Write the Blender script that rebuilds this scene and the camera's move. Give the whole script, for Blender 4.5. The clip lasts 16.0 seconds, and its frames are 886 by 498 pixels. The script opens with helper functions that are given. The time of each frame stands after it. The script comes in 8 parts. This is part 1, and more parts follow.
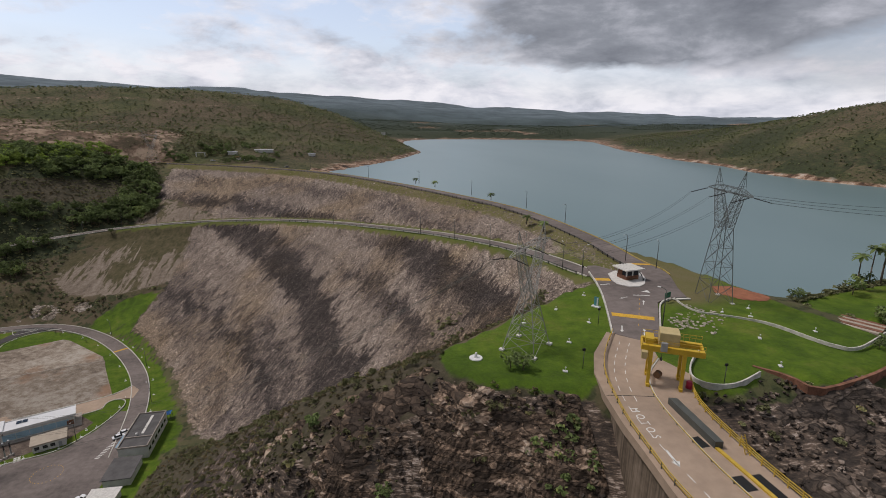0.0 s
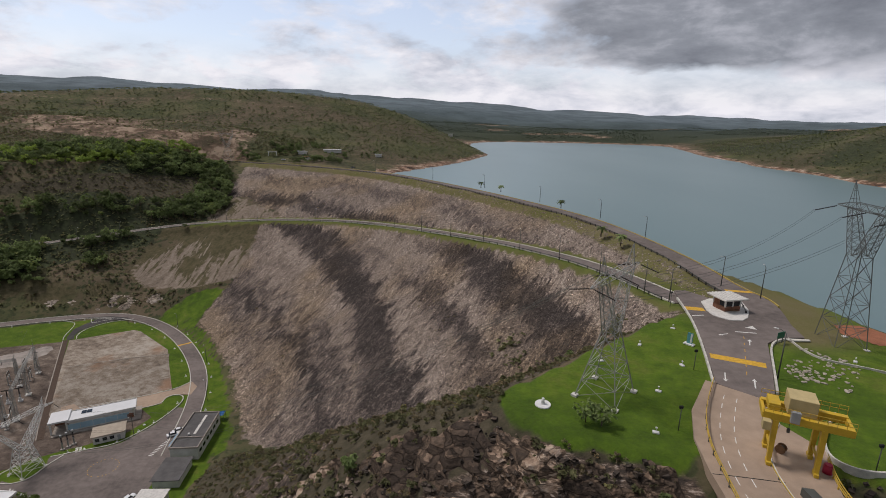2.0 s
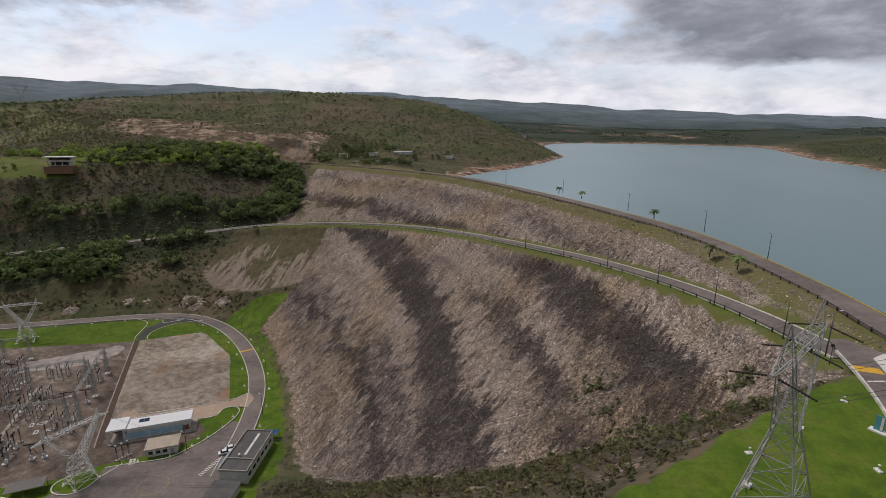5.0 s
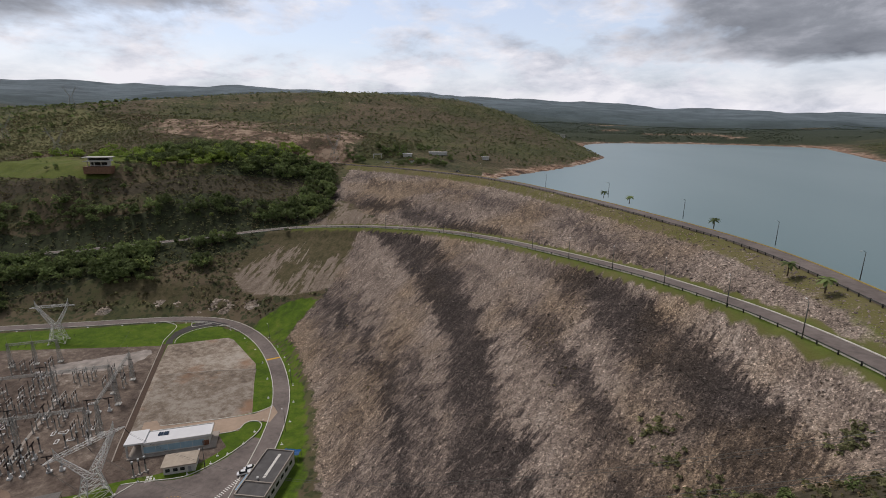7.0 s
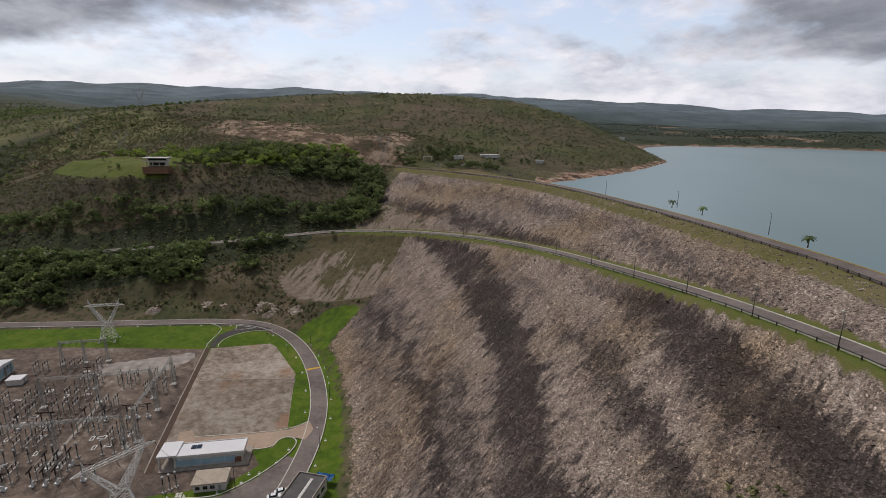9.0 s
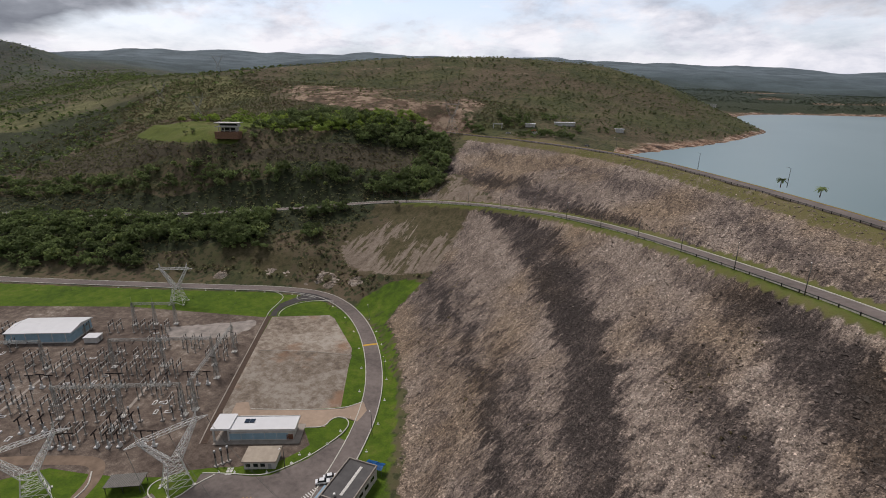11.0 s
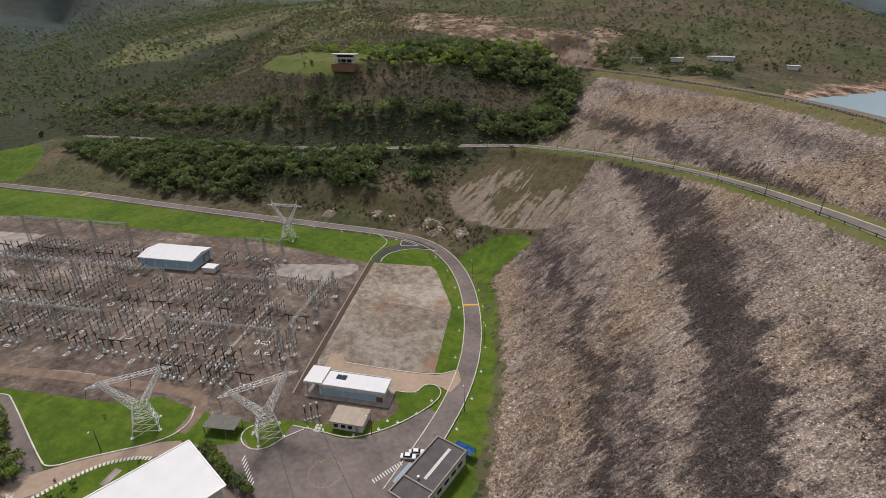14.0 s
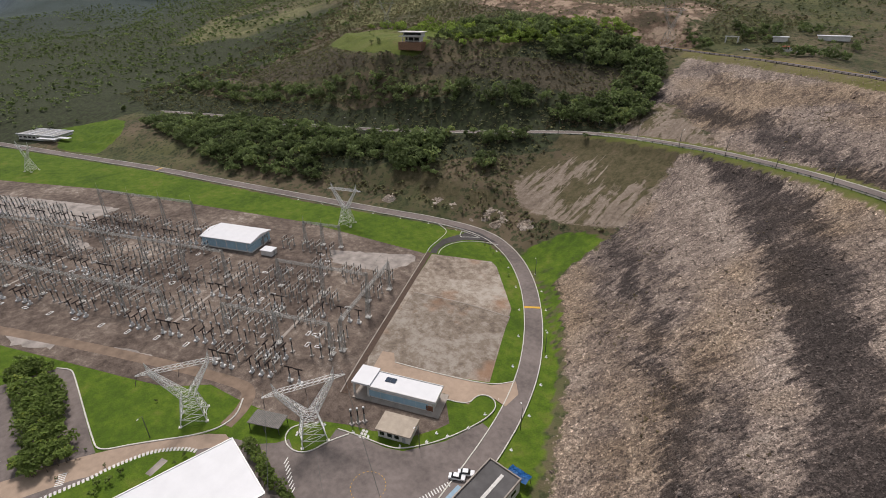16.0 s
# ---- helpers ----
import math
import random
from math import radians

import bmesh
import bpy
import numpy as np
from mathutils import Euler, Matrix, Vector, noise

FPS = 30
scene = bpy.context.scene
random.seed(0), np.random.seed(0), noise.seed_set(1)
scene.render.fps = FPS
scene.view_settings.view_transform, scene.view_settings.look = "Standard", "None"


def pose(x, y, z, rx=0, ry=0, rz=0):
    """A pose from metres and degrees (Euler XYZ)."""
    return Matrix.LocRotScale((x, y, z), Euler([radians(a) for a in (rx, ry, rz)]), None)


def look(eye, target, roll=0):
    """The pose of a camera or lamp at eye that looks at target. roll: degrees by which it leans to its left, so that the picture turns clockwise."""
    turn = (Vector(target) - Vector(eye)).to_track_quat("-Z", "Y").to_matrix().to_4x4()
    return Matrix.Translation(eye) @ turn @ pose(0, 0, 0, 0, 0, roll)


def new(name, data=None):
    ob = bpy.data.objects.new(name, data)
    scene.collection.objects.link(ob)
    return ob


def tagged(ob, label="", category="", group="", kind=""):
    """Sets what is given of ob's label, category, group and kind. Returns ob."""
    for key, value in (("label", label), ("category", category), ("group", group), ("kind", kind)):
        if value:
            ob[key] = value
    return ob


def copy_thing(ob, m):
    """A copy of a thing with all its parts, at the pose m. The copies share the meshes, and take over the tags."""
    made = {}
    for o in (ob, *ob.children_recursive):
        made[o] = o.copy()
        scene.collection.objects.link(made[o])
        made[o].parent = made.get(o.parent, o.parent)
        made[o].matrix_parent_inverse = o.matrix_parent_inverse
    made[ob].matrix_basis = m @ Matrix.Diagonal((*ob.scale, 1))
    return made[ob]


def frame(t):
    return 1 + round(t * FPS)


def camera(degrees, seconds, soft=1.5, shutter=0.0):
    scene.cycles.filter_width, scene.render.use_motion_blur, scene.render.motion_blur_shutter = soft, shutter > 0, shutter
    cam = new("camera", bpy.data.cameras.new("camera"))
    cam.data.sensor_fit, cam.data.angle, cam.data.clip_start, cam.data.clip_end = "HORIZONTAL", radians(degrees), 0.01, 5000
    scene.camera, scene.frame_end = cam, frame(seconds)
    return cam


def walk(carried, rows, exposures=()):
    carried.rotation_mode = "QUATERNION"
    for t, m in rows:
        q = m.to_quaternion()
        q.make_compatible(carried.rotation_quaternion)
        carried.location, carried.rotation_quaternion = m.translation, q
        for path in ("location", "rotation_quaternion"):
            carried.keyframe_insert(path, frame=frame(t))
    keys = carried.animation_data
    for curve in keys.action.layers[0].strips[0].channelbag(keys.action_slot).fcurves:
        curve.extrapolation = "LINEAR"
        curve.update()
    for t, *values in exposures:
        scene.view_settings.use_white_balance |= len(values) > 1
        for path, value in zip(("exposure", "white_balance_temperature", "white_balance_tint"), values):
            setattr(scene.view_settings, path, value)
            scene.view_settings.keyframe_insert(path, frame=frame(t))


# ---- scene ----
cam = camera(83.4, 16.0, soft=0.9)
PATH = [
    (0, (9.219, -34.589, 117.568), (9.617, -32.694, 117.07), 0.6),
    (0.5, (9.862, -31.336, 117.319), (10.199, -29.427, 116.825), 1.1),
    (1, (10.582, -27.933, 117.208), (10.846, -26.012, 116.717), 1.4),
    (1.5, (11.188, -24.256, 117.149), (11.39, -22.328, 116.657), 1.2),
    (2, (11.615, -20.72, 117.052), (11.763, -18.788, 116.559), 1.1),
    (2.5, (11.918, -17.241, 116.945), (12.01, -15.305, 116.452), 1.2),
    (3, (12.094, -13.795, 116.75), (12.133, -11.856, 116.259), 1.3),
    (3.5, (12.091, -10.105, 116.656), (12.077, -8.166, 116.165), 1.2),
    (6, (10.184, 9.775, 115.975), (9.993, 11.704, 115.482), 0.4),
    (6.5, (9.759, 13.674, 115.982), (9.532, 15.599, 115.488), 0.4),
    (7, (9.288, 17.564, 116.116), (9.025, 19.484, 115.622), 0.5),
    (7.5, (8.752, 21.486, 116.359), (8.454, 23.401, 115.865), 0.5),
    (8, (8.168, 25.458, 116.54), (7.831, 27.367, 116.047), 0.5),
    (8.5, (7.545, 29.512, 116.579), (7.158, 31.411, 116.087), 0.6),
    (9, (6.793, 33.603, 116.492), (6.335, 35.487, 116.001), 0.6),
    (11.5, (0.713, 54.17, 115.404), (-0.033, 55.897, 114.726), 0.6),
    (12, (-0.891, 57.99, 115.246), (-1.687, 59.666, 114.5), 0.6),
    (12.5, (-2.735, 61.723, 115.149), (-3.586, 63.351, 114.358), 0.6),
    (13, (-4.666, 65.208, 115.193), (-5.579, 66.791, 114.381), 0.6),
    (13.5, (-6.664, 68.534, 115.297), (-7.647, 70.065, 114.466), 0.3),
    (14, (-8.982, 71.85, 115.38), (-10.016, 73.335, 114.528), 0.1),
    (14.5, (-11.488, 74.986, 115.397), (-12.569, 76.426, 114.526), -0.0),
    (15, (-13.936, 78.233, 115.265), (-15.062, 79.626, 114.375), -0.1),
    (15.5, (-16.358, 80.936, 115.059), (-17.521, 82.288, 114.153), -0.1),
    (16, (-18.886, 83.415, 114.857), (-20.083, 84.726, 113.935), -0.3),
]
walk(cam, [(t, look(eye, target, roll)) for t, eye, target, roll in PATH],
     exposures=[(0, 0.0, 6500, 17), (9.2, 0.0, 6500, 17), (11.3, 0.14, 6500, 17), (12.2, 0.3, 6500, 17), (13.5, 0.42, 6500, 17), (16, 0.56, 6500, 17)])

# ---------------------------------------------------------------- light
world = bpy.data.worlds.new("overcast_sky")
scene.world = world
world.use_nodes = True
SUN_DIR = Vector((-0.45, 0.25, 0.86)).normalized()


def build_sky():
    nt = world.node_tree
    nt.nodes.clear()
    N, L = nt.nodes.new, nt.links.new
    out, bg = N("ShaderNodeOutputWorld"), N("ShaderNodeBackground")
    sky = N("ShaderNodeTexSky")
    sky.sky_type, sky.sun_disc = "NISHITA", False
    sky.sun_elevation, sky.sun_rotation = radians(58), radians(-61)
    sky.air_density, sky.dust_density = 1.0, 1.0
    tc = N("ShaderNodeTexCoord")
    sep = N("ShaderNodeSeparateXYZ")
    L(tc.outputs["Generated"], sep.inputs[0])

    def math_node(op, a, b=None, clamp=False):
        m = N("ShaderNodeMath")
        m.operation, m.use_clamp = op, clamp
        for i, v in enumerate((a, b)):
            if v is None:
                continue
            if isinstance(v, (int, float)):
                m.inputs[i].default_value = v
            else:
                L(v, m.inputs[i])
        return m.outputs[0]

    up = math_node("MAXIMUM", sep.outputs["Z"], 0.0)
    den = math_node("ADD", up, 0.13)
    cx, cy = math_node("DIVIDE", sep.outputs["X"], den), math_node("DIVIDE", sep.outputs["Y"], den)
    comb = N("ShaderNodeCombineXYZ")
    L(cx, comb.inputs[0])
    L(cy, comb.inputs[1])

    def cloud(scale, offset, detail=8.0, rough=0.55, stretch=1.0):
        mp = N("ShaderNodeMapping")
        mp.inputs["Location"].default_value = offset
        mp.inputs["Scale"].default_value = (scale, scale, scale * stretch)
        L(tc.outputs["Generated"], mp.inputs["Vector"])
        n = N("ShaderNodeTexNoise")
        n.inputs["Scale"].default_value, n.inputs["Detail"].default_value = 1.0, detail
        n.inputs["Roughness"].default_value, n.inputs["Distortion"].default_value = rough, 0.2
        L(mp.outputs[0], n.inputs["Vector"])
        return n.outputs["Fac"]

    def ramp(fac, stops):
        r = N("ShaderNodeValToRGB")
        els = r.color_ramp.elements
        while len(els) < len(stops):
            els.new(0.5)
        for e, (p, c) in zip(els, stops):
            e.position, e.color = p, (*c, 1)
        L(fac, r.inputs[0])
        return r.outputs[0]

    def mix(fac, a, b):
        m = N("ShaderNodeMix")
        m.data_type = "RGBA"
        if isinstance(fac, float):
            m.inputs[0].default_value = fac
        else:
            L(fac, m.inputs[0])
        for s, v in ((m.inputs[6], a), (m.inputs[7], b)):
            if isinstance(v, tuple):
                s.default_value = (*v, 1)
            else:
                L(v, s)
        return m.outputs[2]

    # a heavy dark bank of cloud lies over the lake and overhead, broken white cloud elsewhere
    big = cloud(3.2, (3.1, 1.7, 0.4), 6.0, 0.55, 2.6)
    fine = cloud(6.5, (0.4, 6.2, 1.3), 10.0, 0.6, 2.4)
    puff = cloud(8.0, (7.7, 2.2, 0.7), 10.0, 0.58, 2.6)
    wob = math_node("ADD", math_node("MULTIPLY", math_node("SUBTRACT", big, 0.5), 2.6), math_node("MULTIPLY", math_node("SUBTRACT", fine, 0.5), 1.1))
    east = math_node("MULTIPLY", math_node("ADD", math_node("SUBTRACT", cx, 0.45), wob), 0.9, True)
    high = math_node("MULTIPLY", math_node("ADD", math_node("SUBTRACT", 4.1, cy), wob), 0.9, True)
    above = math_node("MULTIPLY", math_node("ADD", math_node("SUBTRACT", 2.72, cy), math_node("MULTIPLY", wob, 0.6)), 1.6, True)
    dark = math_node("MAXIMUM", math_node("MULTIPLY", east, high), math_node("MULTIPLY", above, 0.8))
    lee = math_node("ADD", math_node("SUBTRACT", 3.0, cx), math_node("MULTIPLY", wob, 0.7), True)
    dark = math_node("MULTIPLY", dark, math_node("ADD", math_node("MULTIPLY", lee, 0.75), 0.25))
    white = ramp(puff, [(0.34, (0.38, 0.42, 0.47)), (0.47, (0.56, 0.59, 0.63)), (0.60, (0.71, 0.725, 0.74))])
    grey = ramp(fine, [(0.34, (0.145, 0.162, 0.185)), (0.52, (0.225, 0.248, 0.275)), (0.70, (0.40, 0.425, 0.46))])
    blue = N("ShaderNodeVectorMath")
    blue.operation = "SCALE"
    L(sky.outputs[0], blue.inputs[0])
    blue.inputs["Scale"].default_value = 0.12
    thin = mix(0.45, blue.outputs[0], (0.62, 0.67, 0.72))
    gap = ramp(math_node("ADD", math_node("MULTIPLY", fine, 0.6), math_node("MULTIPLY", big, 0.5)), [(0.50, (0, 0, 0)), (0.62, (1, 1, 1))])
    low = math_node("SUBTRACT", 1.25, math_node("MULTIPLY", up, 9.0), True)
    veil = math_node("MAXIMUM", gap, low)
    clouds = mix(veil, thin, white)
    col = mix(ramp(dark, [(0.05, (0, 0, 0)), (0.5, (1, 1, 1))]), clouds, grey)
    L(col, bg.inputs[0])
    bg.inputs[1].default_value = SKY
    L(bg.outputs[0], out.inputs[0])


SKY = 1.2
build_sky()
sun_data = bpy.data.lights.new("sun", "SUN")
sun_data.energy, sun_data.angle, sun_data.color = 2.1, radians(14), (1.0, 0.955, 0.88)
sun = new("sun", sun_data)
sun.rotation_mode = "QUATERNION"
sun.rotation_quaternion = SUN_DIR.to_track_quat("Z", "Y")

# ---------------------------------------------------------------- materials


class Mat:
    """A small builder for procedural node materials."""

    def __init__(self, name, rough=0.8, metal=0.0, spec=0.3):
        self.m = bpy.data.materials.new(name)
        self.m.use_nodes = True
        self.nt = self.m.node_tree
        self.b = self.nt.nodes["Principled BSDF"]
        self.b.inputs["Roughness"].default_value = rough
        self.b.inputs["Metallic"].default_value = metal
        self.b.inputs["Specular IOR Level"].default_value = spec

    def n(self, kind, **props):
        node = self.nt.nodes.new("ShaderNode" + kind)
        return node

    def link(self, a, b):
        self.nt.links.new(a, b)

    def attr(self, name, vector=False):
        a = self.n("Attribute")
        a.attribute_name = name
        return a.outputs["Vector" if vector else "Fac"]

    def coord(self, scale=(1, 1, 1), src=None):
        mp = self.n("Mapping")
        mp.inputs["Scale"].default_value = scale
        if src is None:
            src = self.n("TexCoord").outputs["Object"]
        self.link(src, mp.inputs[0])
        return mp.outputs[0]

    def noise(self, scale, detail=4.0, rough=0.55, vec=None, distort=0.0):
        t = self.n("TexNoise")
        t.inputs["Scale"].default_value, t.inputs["Detail"].default_value = scale, detail
        t.inputs["Roughness"].default_value, t.inputs["Distortion"].default_value = rough, distort
        self.link(vec if vec is not None else self.coord(), t.inputs["Vector"])
        return t.outputs["Fac"]

    def voronoi(self, scale, vec=None, out="Distance", feature="F1"):
        t = self.n("TexVoronoi")
        t.feature = feature
        t.inputs["Scale"].default_value = scale
        self.link(vec if vec is not None else self.coord(), t.inputs["Vector"])
        return t.outputs[out]

    def ramp(self, fac, stops):
        r = self.n("ValToRGB")
        els = r.color_ramp.elements
        while len(els) < len(stops):
            els.new(0.5)
        for e, (p, c) in zip(els, stops):
            c = (c, c, c) if isinstance(c, (int, float)) else c
            e.position, e.color = p, (*c, 1)
        self.link(fac, r.inputs[0])
        return r.outputs[0]

    def mix(self, fac, a, b, mode="MIX"):
        m = self.n("Mix")
        m.data_type, m.blend_type = "RGBA", mode
        for s, v in ((m.inputs[0], fac), (m.inputs[6], a), (m.inputs[7], b)):
            if isinstance(v, (int, float)):
                s.default_value = v
            elif isinstance(v, tuple):
                s.default_value = (*v, 1)
            else:
                self.link(v, s)
        return m.outputs[2]

    def math(self, op, a, b=0.0, c=0.0, clamp=False):
        m = self.n("Math")
        m.operation, m.use_clamp = op, clamp
        for i, v in enumerate((a, b, c)):
            if isinstance(v, (int, float)):
                m.inputs[i].default_value = v
            else:
                self.link(v, m.inputs[i])
        return m.outputs[0]

    def color(self, c):
        if isinstance(c, tuple):
            self.b.inputs["Base Color"].default_value = (*c, 1)
        else:
            self.link(c, self.b.inputs["Base Color"])
        return self

    def rough(self, r):
        self.link(r, self.b.inputs["Roughness"])
        return self

    def bump(self, height, strength=0.5, dist=0.1):
        b = self.n("Bump")
        b.inputs["Strength"].default_value, b.inputs["Distance"].default_value = strength, dist
        self.link(height, b.inputs["Height"])
        self.link(b.outputs[0], self.b.inputs["Normal"])
        return self


def plain(name, c, rough=0.7, metal=0.0, var=0.18, scale=1.2, bump=0.0, fine=18.0):
    """Paint, plaster, metal: one colour with stains at two scales."""
    M = Mat(name, rough, metal)
    big, small = M.noise(scale, 5.0), M.noise(fine, 3.0)
    f = M.math("ADD", M.math("MULTIPLY", big, 0.7), M.math("MULTIPLY", small, 0.3))
    lo = tuple(v * (1 - var) for v in c)
    hi = tuple(min(1.0, v * (1 + var)) for v in c)
    M.color(M.ramp(f, [(0.3, lo), (0.7, hi)]))
    if bump:
        M.bump(small, 0.4, bump)
    return M.m


def varied(name, c, rough=0.8, spread=0.35, scale=0.6):
    """For leaves and stones: differs from piece to piece."""
    M = Mat(name, rough, 0.0, 0.2)
    g = M.n("NewGeometry")
    oi = M.n("ObjectInfo")
    r = M.math("FRACT", M.math("ADD", g.outputs["Random Per Island"], oi.outputs["Random"]))
    nz = M.noise(scale, 2.0)
    f = M.math("ADD", M.math("MULTIPLY", r, 0.6), M.math("MULTIPLY", nz, 0.4))
    M.color(M.ramp(f, [(0.1, tuple(v * (1 - spread) for v in c)), (0.9, tuple(v * (1 + spread) for v in c))]))
    return M


# ---------------------------------------------------------------- lay of the land
CREST, LAKE = 75.5, 66.8
# plan lines (x, y) or (x, y, z)
CREST_EDGE = [(-146, 486), (-98, 466), (-45, 427), (-19, 405), (7, 374.5), (27, 340), (44.5, 307.5), (60, 277), (71, 251.6), (83.4, 223.4), (92.0, 199.4), (96.2, 176.4), (97.6, 152), (98.2, 135), (98, 112), (95, 98)]
BERM = [(-147, 361, 40), (-94, 346, 45.6), (-58, 329, 49), (-25, 306, 52.7), (5, 273, 56.6), (30, 237, 60.5), (55, 195.5, 65), (66, 171.5, 67.2),
        (73.7, 150.6, 69.2), (78, 130, 71.1), (80, 114, 72.5), (80.5, 101, 73.7), (81, 91, 74.8)]
BERM_WEST = [(-147, 361, 40), (-185, 353, 36), (-235, 335, 31), (-290, 315, 27), (-345, 300, 23.5), (-400, 290, 20), (-450, 287, 17), (-500, 280, 14), (-560, 262, 11)]
TOE = [(-97, 291, 19), (-98, 282, 15.5), (-101, 272, 11), (-108, 257, 4.5), (-100, 246, 4.5), (-89, 232, 4.3), (-77, 211, 3.6), (-68, 196, 2.6), (-61, 180, 1.5),
       (-52, 158, 0.5), (-40, 138, 2), (-14, 122, 16), (14, 110, 31), (38, 100, 46), (56, 92.5, 59.5), (75, 85, 73.5)]
RIDGE = [(27, 52, 74), (13, 54, 69.5), (-2, 62, 60), (-20, 80, 42), (-38, 104, 20), (-50, 128, 5)]
VALLEY_ROAD = [(-72, 140), (-76, 168), (-80.5, 186), (-88, 205), (-102, 228), (-120, 250), (-141, 267), (-164, 276), (-194, 271), (-222, 261), (-276, 243.5),
               (-350, 220), (-405, 204), (-483, 175), (-562, 146), (-640, 118)]
BRIDGE_L = [(46.2, -90), (46.2, 8), (47, 14), (47.8, 22), (49.4, 31), (53.2, 40.5), (62, 51)]


def smooth_line(pts, step=2.0, passes=3):
    """A rounded line through about the given points, at even steps."""
    p = np.array(pts, float)
    for _ in range(passes):
        q = np.empty((2 * len(p) - 2, p.shape[1]))
        q[0::2], q[1::2] = 0.75 * p[:-1] + 0.25 * p[1:], 0.25 * p[:-1] + 0.75 * p[1:]
        p = np.vstack([p[:1], q, p[-1:]])
    d = np.r_[0, np.cumsum(np.linalg.norm(np.diff(p[:, :2], axis=0), axis=1))]
    s = np.linspace(0, d[-1], max(2, int(d[-1] / step) + 1))
    return np.stack([np.interp(s, d, p[:, k]) for k in range(p.shape[1])], 1)


def resample(p, n):
    d = np.r_[0, np.cumsum(np.linalg.norm(np.diff(p, axis=0), axis=1))]
    return np.stack([np.interp(np.linspace(0, d[-1], n), d, p[:, k]) for k in range(p.shape[1])], 1)


def in_poly(x, y, poly):
    inside = np.zeros(x.shape, bool)
    n = len(poly)
    for i in range(n):
        (x0, y0), (x1, y1) = poly[i][:2], poly[(i + 1) % n][:2]
        if y0 == y1:
            continue
        hit = ((y0 > y) != (y1 > y)) & (x < (x1 - x0) * (y - y0) / (y1 - y0) + x0)
        inside ^= hit
    return inside


def line_dist(x, y, line):
    """Distance to a line, and the height of its nearest point."""
    best, z = np.full(x.shape, 1e9), np.zeros(x.shape)
    for a, b in zip(line[:-1], line[1:]):
        d = b[:2] - a[:2]
        t = np.clip(((x - a[0]) * d[0] + (y - a[1]) * d[1]) / max(d @ d, 1e-9), 0, 1)
        r = np.hypot(x - a[0] - t * d[0], y - a[1] - t * d[1])
        m = r < best
        best = np.where(m, r, best)
        if len(a) > 2:
            z = np.where(m, a[2] + t * (b[2] - a[2]), z)
    return best, z


def fbm(x, y, scale, octaves=4, seed=0):
    """Cheap layered value noise, about -1 to 1."""
    out, amp, tot = np.zeros(x.shape), 1.0, 0.0
    for o in range(octaves):
        g = np.random.RandomState(seed * 31 + o).rand(64, 64) * 2 - 1
        u, v = x / scale * 2**o + 17.3 * o, y / scale * 2**o + 9.1 * o
        i, j = np.floor(u).astype(int), np.floor(v).astype(int)
        fu, fv = u - i, v - j
        fu, fv = fu * fu * (3 - 2 * fu), fv * fv * (3 - 2 * fv)
        i0, i1, j0, j1 = i % 64, (i + 1) % 64, j % 64, (j + 1) % 64
        out += amp * ((g[i0, j0] * (1 - fu) + g[i1, j0] * fu) * (1 - fv) + (g[i0, j1] * (1 - fu) + g[i1, j1] * fu) * fv)
        tot += amp
        amp *= 0.5
    return out / tot * 1.6


def relax(z, fixed, rounds):
    """Fills the open cells of a height grid smoothly between the fixed ones."""
    ii, jj = np.indices(z.shape)
    open_cells = ~fixed
    open_cells[0, :] = open_cells[-1, :] = open_cells[:, 0] = open_cells[:, -1] = False
    red, black = open_cells & ((ii + jj) % 2 == 0), open_cells & ((ii + jj) % 2 == 1)
    for _ in range(rounds):
        for m in (red, black):
            avg = np.zeros_like(z)
            avg[1:-1, 1:-1] = (z[2:, 1:-1] + z[:-2, 1:-1] + z[1:-1, 2:] + z[1:-1, :-2]) * 0.25
            z[m] += 1.75 * (avg[m] - z[m])
    return z


def sample(grid, x0, y0, step, x, y):
    u, v = np.clip((x - x0) / step, 0, grid.shape[0] - 1.001), np.clip((y - y0) / step, 0, grid.shape[1] - 1.001)
    i, j = u.astype(int), v.astype(int)
    a, b = u - i, v - j
    return (grid[i, j] * (1 - a) + grid[i + 1, j] * a) * (1 - b) + (grid[i, j + 1] * (1 - a) + grid[i + 1, j + 1] * a) * b


def stamp(z, fixed, x0, y0, step, line, width=0.0):
    """Fixes the cells along a line of (x, y, z) to its heights."""
    p = smooth_line(line, step * 0.4, 2)
    i, j = np.round((p[:, 0] - x0) / step).astype(int), np.round((p[:, 1] - y0) / step).astype(int)
    ok = (i >= 0) & (j >= 0) & (i < z.shape[0]) & (j < z.shape[1])
    z[i[ok], j[ok]] = p[ok, 2]
    fixed[i[ok], j[ok]] = True


